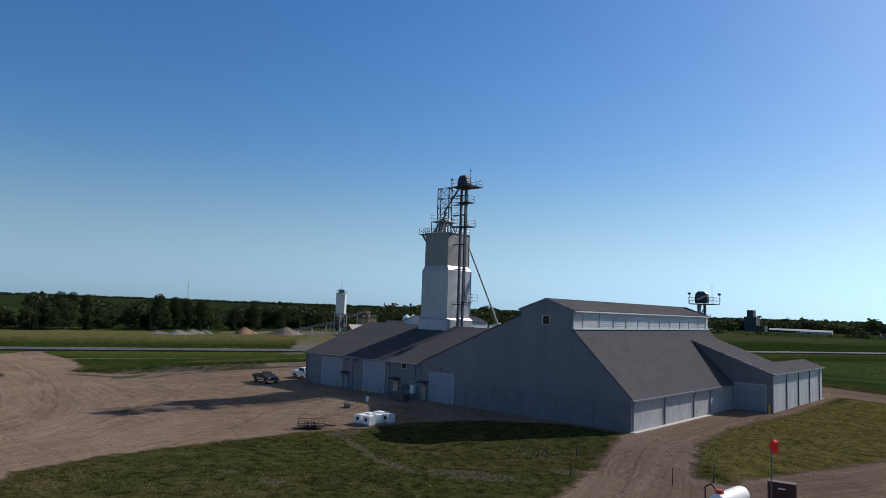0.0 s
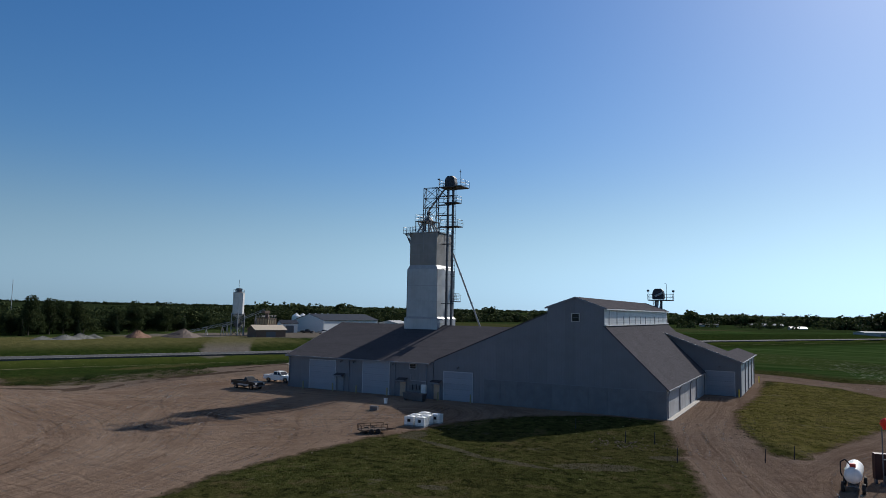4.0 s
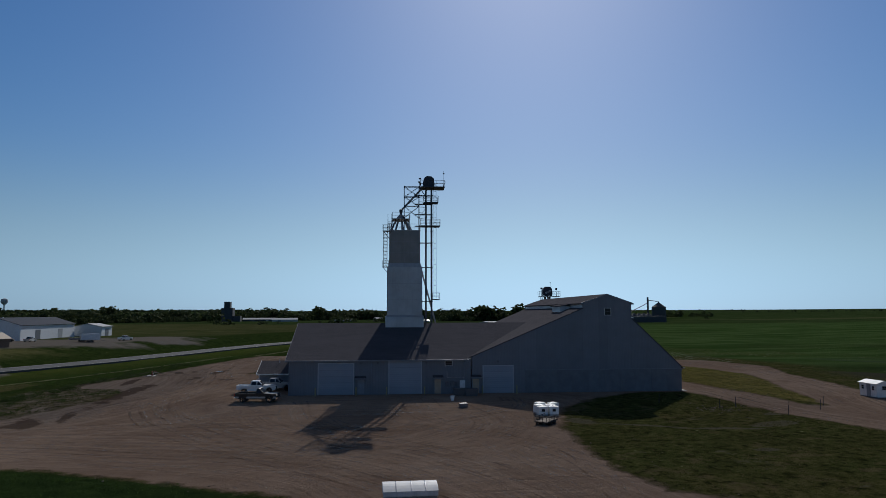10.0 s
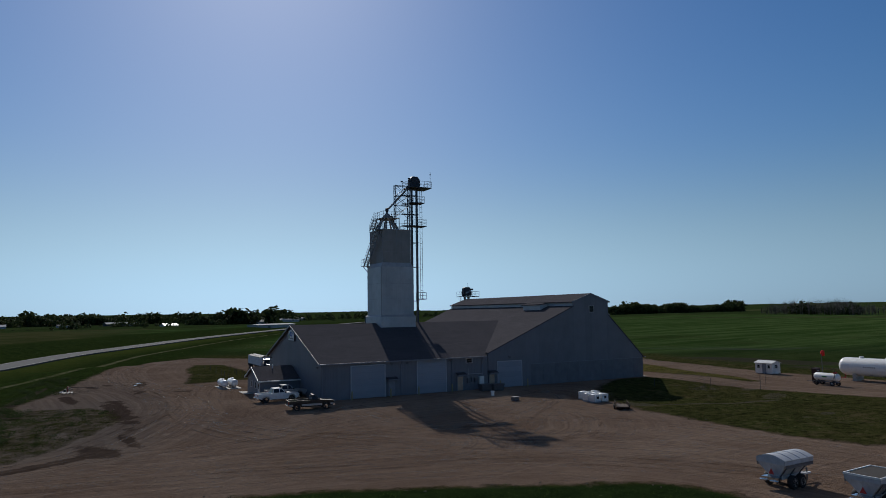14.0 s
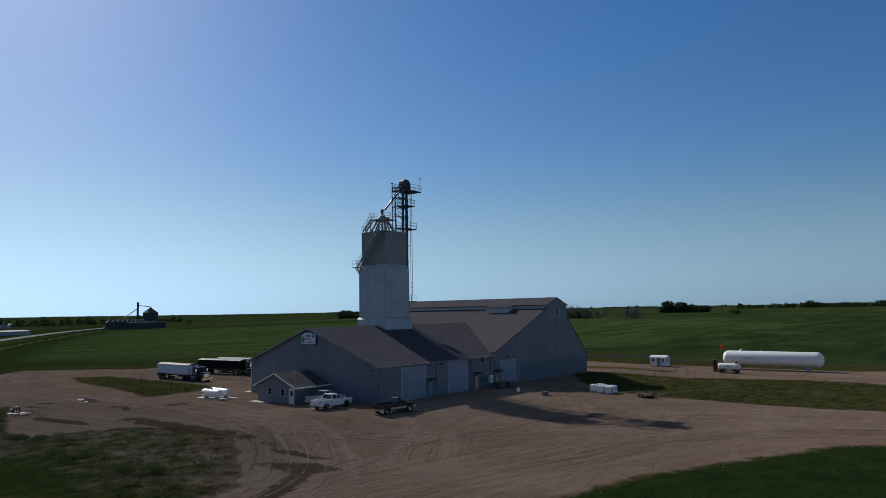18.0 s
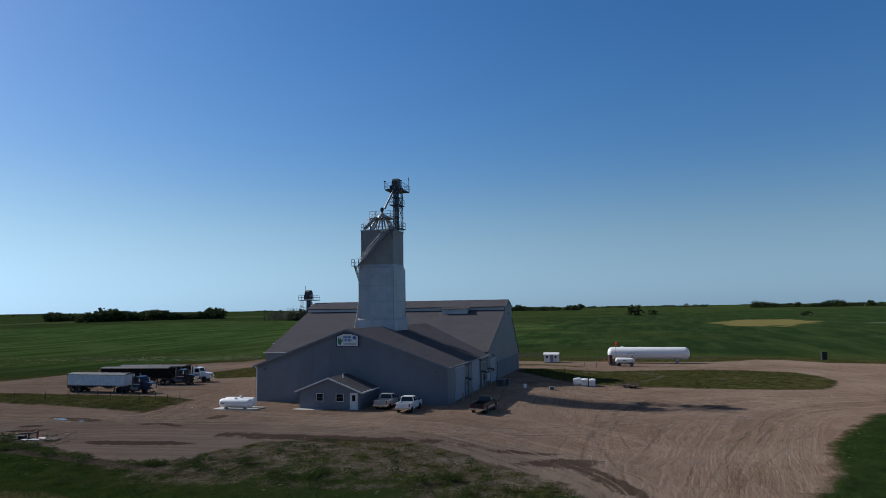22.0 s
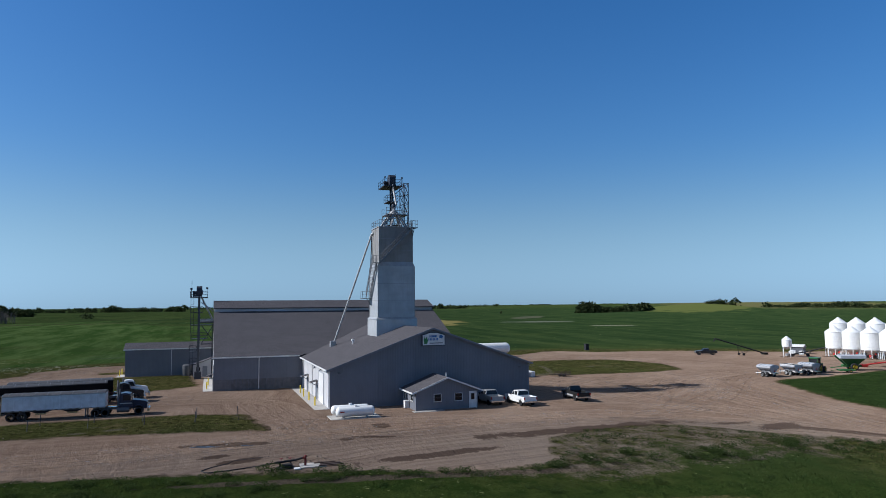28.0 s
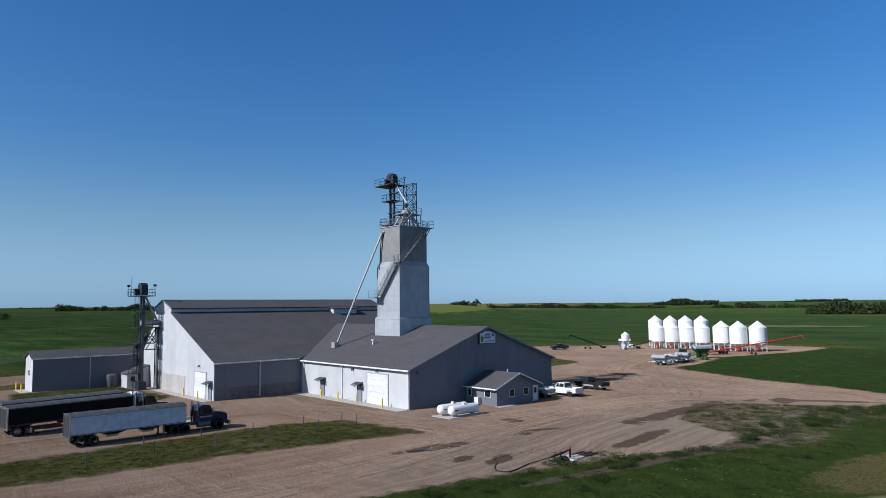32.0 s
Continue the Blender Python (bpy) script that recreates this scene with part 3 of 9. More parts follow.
    crop = mixed(t, grey(t, bands, 0.44, 0.4, 0, 0.45), crop, (0.027, 0.045, 0.018))
    # the south-eastern fields stand thick and dark
    crop = mixed(t, math2(t, "MULTIPLY", patch(t, 700, -520, 900, 560, -30, n_far), 0.88), crop, mixed(t, grey(t, streak2, 0.4, 0.6), (0.02, 0.042, 0.016), (0.042, 0.068, 0.024)))
    for cx, cy, rx, ry, turn, col in ((405, -108, 82, 32, -14, (0.25, 0.21, 0.078)), (359, -184, 16, 28, -18, (0.16, 0.17, 0.13)), (148, 60, 26, 12, -45, (0.08, 0.084, 0.068)), (490, -240, 60, 14, -35, (0.104, 0.104, 0.072)), (268, -188, 4, 15, -20, (0.3, 0.29, 0.2)),
                                      (97, -340, 40, 14, 20, (0.136, 0.128, 0.08)), (106, -25, 5, 30, 5, (0.072, 0.064, 0.048)), (112, 20, 8, 26, 15, (0.068, 0.06, 0.044)), (-60, 420, 60, 160, -25, (0.096, 0.096, 0.04)),
                                      (640, -560, 130, 75, -40, (0.12, 0.136, 0.04)), (1500, -1500, 900, 300, -40, (0.136, 0.128, 0.056)), (900, 700, 500, 80, -30, (0.096, 0.104, 0.04))):
        crop = mixed(t, math2(t, "MULTIPLY", patch(t, cx, cy, rx, ry, turn, n_big), 0.8), crop, col)
    # the north-eastern field stands fresh and bright, its far side ploughed dark
    crop = mixed(t, math2(t, "MULTIPLY", patch(t, 300, 330, 330, 330, 20, n_far), 0.85), crop, mixed(t, grey(t, streak2, 0.42, 0.58), (0.04, 0.08, 0.019), (0.09, 0.138, 0.042)))
    crop = mixed(t, math2(t, "MULTIPLY", patch(t, 470, 260, 26, 170, 12, n_big), 0.6), crop, mixed(t, grey(t, streak2, 0.4, 0.6), (0.05, 0.05, 0.026), (0.085, 0.09, 0.04)))
    # rank growth with pale seed heads past the back of the yard
    meadow = patch(t, 75, 150, 95, 22, -45, n_big)
    crop = mixed(t, math2(t, "MULTIPLY", meadow, 0.6), crop, mixed(t, grey(t, n_mid, 0.35, 0.65), (0.04, 0.062, 0.017), (0.09, 0.105, 0.03)))
    heads = grey(t, noise_of(t, coords(t, (1, 1, 1)), 0.8, 4, 0.65), 0.58, 0.66)
    crop = mixed(t, math2(t, "MULTIPLY", math2(t, "MULTIPLY", meadow, heads), 0.6), crop, (0.3, 0.3, 0.17))
    # the sown field by the yard, thick and dark
    crop = mixed(t, grey(t, attribute(t, "sown"), -1.0, 1.0, 0, 0.95), crop, mixed(t, grey(t, n_mid, 0.35, 0.65), (0.018, 0.035, 0.011), (0.036, 0.06, 0.018)))
    outer = math2(t, "ADD", attribute(t, "yard"), math2(t, "MULTIPLY", math2(t, "SUBTRACT", n_mid, 0.5), 5.0))
    field = math2(t, "MULTIPLY", grey(t, outer, -14, -6, 1, 0), grey(t, ra, 22, 34))
    field = math2(t, "MAXIMUM", field, grey(t, math2(t, "ADD", attribute(t, "sown"), n_mid), 0.2, 1.4))
    green = mixed(t, field, turf, crop)
    # white blossom along the far edge of the yard
    blossom = math2(t, "MULTIPLY", patch(t, 93, 108, 12, 52, 10, n_mid), grey(t, noise_of(t, v, 0.9, 4, 0.7), 0.56, 0.62))
    green = mixed(t, math2(t, "MULTIPLY", blossom, 0.7), green, (0.45, 0.45, 0.33))
    green = mixed(t, math2(t, "MULTIPLY", patch(t, -2600, -200, 2380, 3600, 6, n_far), 0.93), green, mixed(t, grey(t, noise_of(t, v, 0.05, 6, 0.75), 0.35, 0.65), (0.012, 0.019, 0.009), (0.03, 0.042, 0.018)))
    green = mixed(t, math2(t, "MULTIPLY", math2(t, "MULTIPLY", patch(t, -150, 380, 130, 260, 22, n_far), grey(t, ra, 22, 34)), 0.85), green, mixed(t, grey(t, noise_of(t, v, 0.05, 6, 0.75), 0.35, 0.65), (0.05, 0.06, 0.02), (0.115, 0.11, 0.045)))
    # rank grass towards the ditch, a paler mown strip along the road itself
    rank = mixed(t, grey(t, n_mid, 0.35, 0.7), (0.022, 0.042, 0.01), (0.05, 0.073, 0.018))
    rank = mixed(t, grey(t, n_fine, 0.5, 0.72, 0, 0.7), rank, (0.010, 0.017, 0.005))
    side_band = math2(t, "ADD", ra, math2(t, "MULTIPLY", n_mid, 8.0))
    green = mixed(t, grey(t, side_band, 50, 38, 0, 0.9), green, rank)
    verge = mixed(t, grey(t, n_mid, 0.35, 0.7), (0.062, 0.088, 0.018), (0.11, 0.12, 0.03))
    verge = mixed(t, grey(t, n_fine, 0.5, 0.75, 0, 0.6), verge, (0.035, 0.05, 0.012))
    green = mixed(t, grey(t, side_band, 18, 11, 0, 0.9), green, verge)
    pale_line = math2(t, "MULTIPLY", grey(t, math2(t, "ABSOLUTE", math2(t, "SUBTRACT", math2(t, "ADD", ra, math2(t, "MULTIPLY", n_big, 2.0)), 22.5)), 1.3, 0.5), grey(t, n_mid, 0.35, 0.5))
    pale_line = math2(t, "MULTIPLY", pale_line, grey(t, attribute(t, "west"), 0.2, -0.2))
    green = mixed(t, math2(t, "MULTIPLY", pale_line, 0.7), green, (0.26, 0.24, 0.13))
    # the open lot of the works across the road
    lot = patch(t, -100, 125, 75, 30, 62, n_big)
    green = mixed(t, math2(t, "MAXIMUM", math2(t, "MULTIPLY", lot, grey(t, ra, 18, 24)), patch(t, -84, 68, 34, 7, 128, n_big)), green, mixed(t, n_mid, (0.17, 0.145, 0.12), (0.26, 0.225, 0.185)))
    dry = patch(t, -114, 12, 100, 32, 68, n_big)
    green = mixed(t, math2(t, "MULTIPLY", math2(t, "MULTIPLY", dry, grey(t, ra, 20, 28)), 0.8), green, mixed(t, grey(t, n_mid, 0.3, 0.7), (0.12, 0.115, 0.04), (0.20, 0.175, 0.075)))
    flowers = math2(t, "MULTIPLY", grey(t, noise_of(t, v, 1.3, 3, 0.6), 0.66, 0.72), grey(t, n_big, 0.5, 0.6))
    green = mixed(t, math2(t, "MULTIPLY", flowers, 0.6), green, (0.42, 0.42, 0.2))
    green = mixed(t, math2(t, "MULTIPLY", patch(t, -50.5, 17, 13, 4.0, 82, n_mid), 0.8), green, mixed(t, grey(t, n_fine, 0.35, 0.65), (0.05, 0.05, 0.018), (0.17, 0.14, 0.065)))
    green = mixed(t, math2(t, "MULTIPLY", patch(t, -36.6, 28.5, 19, 0.9, 80.5, n_mid), 0.85), green, mixed(t, grey(t, n_fine, 0.35, 0.65), (0.06, 0.046, 0.036), (0.14, 0.11, 0.085)))
    edge = math2(t, "ADD", ga, math2(t, "MULTIPLY", math2(t, "SUBTRACT", n_mid, 0.5), 3.4))
    edge = math2(t, "ADD", edge, math2(t, "MULTIPLY", math2(t, "SUBTRACT", n_fine, 0.5), 2.4))
    packed = grey(t, edge, -0.4, 0.5)
    base = mixed(t, packed, green, clay)
    t.links.new(base, p.inputs["Base Color"])
    ruts = math2(t, "ADD", math2(t, "ADD", n_fine, math2(t, "MULTIPLY", n_mid, 2.0)), math2(t, "MULTIPLY", math2(t, "ADD", lane, cross_), 1.6))
    mat = math2(t, "MULTIPLY", math2(t, "ADD", math2(t, "MULTIPLY", n_tuft, 3.6), n_fine), math2(t, "SUBTRACT", 1.0, packed))
    bump(t, p, math2(t, "ADD", ruts, mat), 1.0, 0.11)
    return m


gme.materials.append(ground_material())
ground = tagged(new("ground", gme), "gravel yard, mown grass and green crop fields", "ground", kind="structure")

ASPHALT = plain("asphalt", (0.085, 0.085, 0.088), 0.95, vary=0.15, scale=0.3, spec=0.12)
road_line = curve_points(ROAD, 12)
strip, faces = [], []
for i, p in enumerate(road_line):
    q = road_line[min(i + 1, len(road_line) - 1)] - road_line[max(i - 1, 0)]
    side = Vector((q.y, -q.x, 0)).normalized()
    for off, z in ((-4.6, -0.4), (-4.6, 0.12), (4.6, 0.12), (4.6, -0.4)):
        strip.append((p.x + side.x * off, p.y + side.y * off, z))
for i in range(len(road_line) - 1):
    faces += [(4 * i + k, 4 * i + k + 1, 4 * i + k + 5, 4 * i + k + 4) for k in range(3)]
solid("road", Shape().add(strip, faces), ASPHALT, "grey asphalt highway with painted lines", "road", "structure")

# ---- the storage buildings ----
W_EAVE, W_RIDGE, W_DEEP, W_MID = 5.16, 10.2, 28.34, 14.3
B_X0, B_X1, B_DEEP = 26.8, 58.95, 42.4
M_X0, M_X1, M_MID = 43.85, 51.4, 47.64


def big_top(x):
    """Roof height of the large building over x."""
    if x <= M_X0:
        return 5.47 + (x - B_X0) * (12.6 - 5.47) / (M_X0 - B_X0)
    if x >= M_X1:
        return 11.08 - (x - M_X1) * (11.08 - 3.85) / (B_X1 - M_X1)
    return 14.7 - abs(x - M_MID) * (14.7 - 13.4) / (M_X1 - M_MID)


def panel_wall(parent, axis, at, a, b, top, step, material, out, z0=0.0, thick=0.05, breaks=()):
    """Tall sheets side by side with a narrow joint, each cut to the roof line. axis: the wall's plane is x or y = at; out: the way it faces."""
    cuts = sorted({a, b, *[a + k * step for k in range(1, int((b - a) / step) + 1) if b - (a + k * step) > 0.4], *breaks})
    for u, v in zip(cuts, cuts[1:]):
        g = 0.004
        poly = [(u + g, z0), (v - g, z0), (v - g, top(v - g)), (u + g, top(u + g))]
        part("panel", Shape().prism(poly, axis, at, at + out * thick), material, parent)


def roof_plate(name, quad, parent, thick=0.16):
    return part(name, Shape().slab(quad, thick), ROOF, parent)


# lower warehouse
wh = thing("warehouse", (0, 0, 0), "long grey steel warehouse with dark shingled gable roof", "warehouse")
wall = part("wall", Shape().prism([(0.02, 0), (W_DEEP - 0.02, 0), (W_DEEP - 0.02, W_EAVE - 0.1), (W_MID, W_RIDGE - 0.2), (0.02, W_EAVE - 0.1)], "x", 0.06, 0.2), SHADE_GREY_Y, wh)
front = part("wall", Shape().box(0.06, 0.06, 0, 26.7, 0.2, W_EAVE - 0.05), SHADE_GREY_X, wh)
rear = part("wall", Shape().box(0.06, W_DEEP - 0.2, 0, 26.75, W_DEEP - 0.06, W_EAVE - 0.05), SUN_WHITE_X, wh)
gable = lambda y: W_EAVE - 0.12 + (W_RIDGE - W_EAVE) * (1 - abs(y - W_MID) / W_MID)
panel_wall(wall, "x", 0.06, 0.0, W_DEEP, gable, 2.43, SHADE_GREY_Y, -1, breaks=(W_MID,))
panel_wall(front, "y", 0.06, 0.0, 26.7, lambda x: W_EAVE - 0.05, 2.43, SHADE_GREY_X, -1)
panel_wall(rear, "y", W_DEEP - 0.06, 0.0, 26.75, lambda x: W_EAVE - 0.05, 2.43, SUN_WHITE_X, 1)
OV = 0.45
sl = (W_RIDGE - W_EAVE) / W_MID
# the roof planes run on until they meet the large building's slope
meet = lambda z: B_X0 + (z - 5.47) * (M_X0 - B_X0) / (12.6 - 5.47)
z_e = W_EAVE - OV * sl
roof_plate("roof", [(-OV, -OV, z_e), (26.3, -OV, z_e), (26.3, 0.0, W_EAVE), (meet(W_RIDGE) + 0.3, W_MID, W_RIDGE), (-OV, W_MID, W_RIDGE)], wh)
roof_plate("roof", [(-OV, W_DEEP + OV, z_e), (-OV, W_MID, W_RIDGE), (meet(W_RIDGE) + 0.3, W_MID, W_RIDGE), (26.6, W_DEEP, W_EAVE), (26.6, W_DEEP + OV, z_e)], wh)
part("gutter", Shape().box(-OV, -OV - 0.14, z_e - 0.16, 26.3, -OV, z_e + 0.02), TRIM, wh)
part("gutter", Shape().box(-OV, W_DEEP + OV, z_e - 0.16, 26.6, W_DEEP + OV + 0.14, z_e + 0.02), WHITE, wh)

# tall storage building with a raised monitor along its ridge
big = thing("storage_building", (B_X0, 0, 0), "tall grey steel storage building with ridge monitor", "storage building")


def bpart(name, shape, mat, parent=None, label=""):
    """A part given in world coordinates, moved into the frame of its building."""
    shape.v = [(x - B_X0, y, z) for x, y, z in shape.v]
    return part(name, shape, mat, parent or big, label)


outline = [(B_X0, 0), (B_X1, 0), (B_X1, 3.8), (M_X1, 10.95), (M_X1, 13.25), (M_MID, 14.5), (M_X0, 13.25), (M_X0, 12.45), (B_X0, 5.3)]
bfront = bpart("wall", Shape().prism(outline, "y", 0.06, 0.2), SHADE_GREY_X)
brear = bpart("wall", Shape().prism(outline, "y", B_DEEP - 0.2, B_DEEP - 0.06), SUN_WHITE_X)
bleft = bpart("wall", Shape().box(B_X0, W_DEEP, 0, B_X0 + 0.15, B_DEEP, 5.4), SHADE_GREY_Y)
bright = bpart("wall", Shape().box(B_X1 - 0.15, 0.1, 0, B_X1, B_DEEP, 3.8), SUN_WHITE_Y)


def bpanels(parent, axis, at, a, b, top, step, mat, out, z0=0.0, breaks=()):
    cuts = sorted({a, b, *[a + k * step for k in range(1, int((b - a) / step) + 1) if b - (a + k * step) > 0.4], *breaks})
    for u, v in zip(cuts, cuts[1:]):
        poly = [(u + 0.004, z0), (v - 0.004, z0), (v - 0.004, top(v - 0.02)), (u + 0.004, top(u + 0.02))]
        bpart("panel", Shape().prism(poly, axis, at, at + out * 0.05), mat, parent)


bpanels(bfront, "y", 0.06, B_X0, B_X1, lambda x: big_top(x) - 0.12, 2.43, SHADE_GREY_X, -1, breaks=(M_X0, M_MID, M_X1))
bpanels(brear, "y", B_DEEP - 0.06, B_X0, B_X1, lambda x: big_top(x) - 0.12, 2.43, SUN_WHITE_X, 1, breaks=(M_X0, M_MID, M_X1))
bpanels(bleft, "x", B_X0, W_DEEP + 0.1, B_DEEP, lambda y: 5.35, 2.43, SHADE_GREY_Y, -1)
SIDEWALL = plain("weathered_side_panel", (0.40, 0.40, 0.41), 0.8, vary=0.12, scale=0.8, grime=0.75)
bpanels(bright, "x", B_X1, 0.06, B_DEEP, lambda y: 3.75, 1.22, SIDEWALL, 1)
mon_r = bpart("monitor_wall", Shape().box(M_X1 - 0.12, 0.1, 10.9, M_X1, B_DEEP - 0.1, 13.35), SUN_WHITE_Y)
mon_l = bpart("monitor_wall", Shape().box(M_X0, 0.1, 12.3, M_X0 + 0.12, B_DEEP - 0.1, 13.35), SUN_WHITE_Y)


def broof(name, quad):
    return bpart(name, Shape().slab(quad, 0.15), ROOF)


k = (11.08 - 3.85) / (B_X1 - M_X1)
e = 0.35
G = 0.07
broof("roof", [(M_X1, -G, 11.08), (B_X1 + e, -G, 3.85 - e * k), (B_X1 + e, B_DEEP + G, 3.85 - e * k), (M_X1, B_DEEP + G, 11.08)])
k = (12.6 - 5.47) / (M_X0 - B_X0)
broof("roof", [(B_X0 - e, W_DEEP - 0.0, 5.47 - e * k), (B_X0 - e, B_DEEP + G, 5.47 - e * k), (M_X0, B_DEEP + G, 12.6), (M_X0, -G, 12.6), (B_X0, -G, 5.47), (B_X0, W_DEEP, 5.47)])
k = 1.3 / (M_X1 - M_MID)
broof("monitor_roof", [(M_MID, -G, 14.7), (M_X1 + e, -G, 13.4 - e * k), (M_X1 + e, B_DEEP + G, 13.4 - e * k), (M_MID, B_DEEP + G, 14.7)])
broof("monitor_roof", [(M_MID, -G, 14.7), (M_MID, B_DEEP + G, 14.7), (M_X0 - e, B_DEEP + G, 13.4 - e * k), (M_X0 - e, -G, 13.4 - e * k)])

# side wing
AX0, AX1, AY0, AY1 = 59.0, 64.47, 31.76, 58.75
annex = thing("side_wing", (AX0, AY0, 0), "grey steel wing with shingled roof against the storage building", "building wing")


def apart_(name, shape, mat, parent=None, label=""):
    shape.v = [(x - AX0, y - AY0, z) for x, y, z in shape.v]
    return part(name, shape, mat, parent or annex, label)


slope_up = 0.36
AZ = 5.5
lean_top = lambda x: AZ + (AX1 - x) * slope_up
xm = 61.6
apart_("wall", Shape().prism([(AX0 - 6.5, 0), (AX1, 0), (AX1, AZ - 0.1), (AX0 - 6.5, lean_top(AX0 - 6.5) - 0.1)], "y", AY0, AY0 + 0.15), SHADE_GREY_X)
aright = apart_("wall", Shape().box(AX1 - 0.15, AY0 + 0.15, 0, AX1, AY1, AZ - 0.1), SUN_WHITE_Y)
apart_("wall", Shape().box(AX0, B_DEEP, 0, AX0 + 0.15, AY1, 5.5), SHADE_GREY_Y)
apart_("wall", Shape().prism([(AX0 + 0.15, 0), (AX1 - 0.15, 0), (AX1 - 0.15, AZ - 0.1), (xm, lean_top(xm) - 0.15), (AX0 + 0.15, 5.4)], "y", AY1 - 0.15, AY1), SUN_WHITE_X)
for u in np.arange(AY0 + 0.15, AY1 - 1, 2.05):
    apart_("panel", Shape().box(AX1, u + 0.03, 0.05, AX1 + 0.05, min(u + 2.02, AY1), AZ - 0.12), SUN_WHITE_Y, aright)
apart_("roof", Shape().slab([(51.9, AY0 - 0.3, lean_top(51.9)), (AX1 + 0.35, AY0 - 0.3, lean_top(AX1 + 0.35)), (AX1 + 0.35, B_DEEP, lean_top(AX1 + 0.35)), (51.9, B_DEEP, lean_top(51.9))], 0.15), ROOF)
apart_("roof", Shape().slab([(xm, B_DEEP, lean_top(xm)), (AX1 + 0.35, B_DEEP, lean_top(AX1 + 0.35)), (AX1 + 0.35, AY1 + 0.3, lean_top(AX1 + 0.35)), (xm, AY1 + 0.3, lean_top(xm))], 0.15), ROOF)
apart_("roof", Shape().slab([(xm, B_DEEP, lean_top(xm)), (xm, AY1 + 0.3, lean_top(xm)), (AX0 - 0.35, AY1 + 0.3, 5.35), (AX0 - 0.35, B_DEEP, 5.35)], 0.15), ROOF)

# office lean-to on the gable
OX0, OY0, OY1 = -5.85, 10.1, 18.46
office = thing("office", (OX0, OY0, 0), "small grey office with shingled gable roof on the warehouse", "office")
ob_ = Shape().prism([(0, 0), (OY1 - OY0, 0), (OY1 - OY0, 2.35), (4.18, 3.9), (0, 2.35)], "x", 0, 5.85)
part("body", ob_, SHADE_GREY_Y, office)
part("roof", Shape().slab([(-0.4, 4.18, 4.08), (5.8, 4.18, 4.08), (5.8, -0.5, 2.3), (-0.4, -0.5, 2.3)], 0.14), ROOF, office)
part("roof", Shape().slab([(-0.4, 4.18, 4.08), (-0.4, 8.86, 2.3), (5.8, 8.86, 2.3), (5.8, 4.18, 4.08)], 0.14), ROOF, office)

apart_("eave_trim", Shape().box(AX0 - 0.44, B_DEEP + 0.1, 5.17, AX0 - 0.37, AY1 + 0.32, 5.36), WHITE)
apart_("downspout", Shape().box(AX0 - 0.1, 50.2, 0.1, AX0 - 0.02, 50.3, 5.1), WHITE)

# ---- the tower ----
tower = thing("bin_tower", (17.3, 15.5, 8.5), "square corrugated steel bin tower rising through the roof", "tower")


def tpart(name, shape, mat, parent=None, label=""):
    shape.v = [(x - 17.3, y - 15.5, z - 8.5) for x, y, z in shape.v]
    return part(name, shape, mat, parent or tower, label)


def frustum(x0, x1, y0, y1, z0, X0, X1, Y0, Y1, z1):
    return Shape().add([(x0, y0, z0), (x1, y0, z0), (x1, y1, z0), (x0, y1, z0), (X0, Y0, z1), (X1, Y0, z1), (X1, Y1, z1), (X0, Y1, z1)],
                       [(3, 2, 1, 0), (4, 5, 6, 7), (0, 1, 5, 4), (1, 2, 6, 5), (2, 3, 7, 6), (3, 0, 4, 7)])


tpart("skirt", Shape().box(14.02, 12.28, 8.4, 20.38, 18.77, 11.2), CORR)
tpart("skirt_top", frustum(13.96, 20.44, 12.22, 18.83, 11.2, 14.26, 20.14, 12.5, 18.55, 11.55), GALV)
tpart("lower_bin", Shape().box(14.3, 12.55, 11.5, 20.1, 18.5, 19.5), CORR)
tpart("shoulder", frustum(14.3, 20.1, 12.55, 18.5, 19.5, 14.65, 19.75, 12.75, 18.2, 20.2), GALV)
tpart("upper_bin", Shape().box(14.65, 12.75, 20.2, 19.75, 18.2, 25.7), CORR2)
leg = thing("bucket_elevator", (21.35, 14.45, 8.2), "dark steel bucket elevator leg beside the tower", "bucket elevator")


# ---- openings and fittings of the buildings ----
def overhead_door(parent, x0, x1, z1, y, out, material=DOOR):
    """A sectional door in a wall along x: trim round it, five sections with seams."""
    t = 0.14
    frame_ = Shape().box(x0 - t, y, 0, x0, y + out * 0.1, z1 + t).box(x1, y, 0, x1 + t, y + out * 0.1, z1 + t).box(x0, y, z1, x1, y + out * 0.1, z1 + t)
    d = new("overhead_door")
    d.parent = parent
    part("frame", frame_, DOORTRIM, d)
    n = 5
    for i in range(n):
        part("section", Shape().box(x0, y, 0.04 + i * (z1 - 0.04) / n, x1, y + out * 0.06, 0.02 + (i + 1) * (z1 - 0.04) / n), material, d)
    return d


def walk_door(parent, x0, x1, y, out, material, z1=2.1):
    d = new("walk_door")
    d.parent = parent
    part("frame", Shape().box(x0 - 0.1, y, 0, x0, y + out * 0.12, z1 + 0.1).box(x1, y, 0, x1 + 0.1, y + out * 0.12, z1 + 0.1).box(x0, y, z1, x1, y + out * 0.12, z1 + 0.1), TRIM, d)
    part("leaf", Shape().box(x0, y, 0.05, x1, y + out * 0.08, z1), material, d)
    part("handle", Shape().box(x1 - 0.14, y + out * 0.08, 0.98, x1 - 0.08, y + out * 0.14, 1.06), GALV, d)
    return d


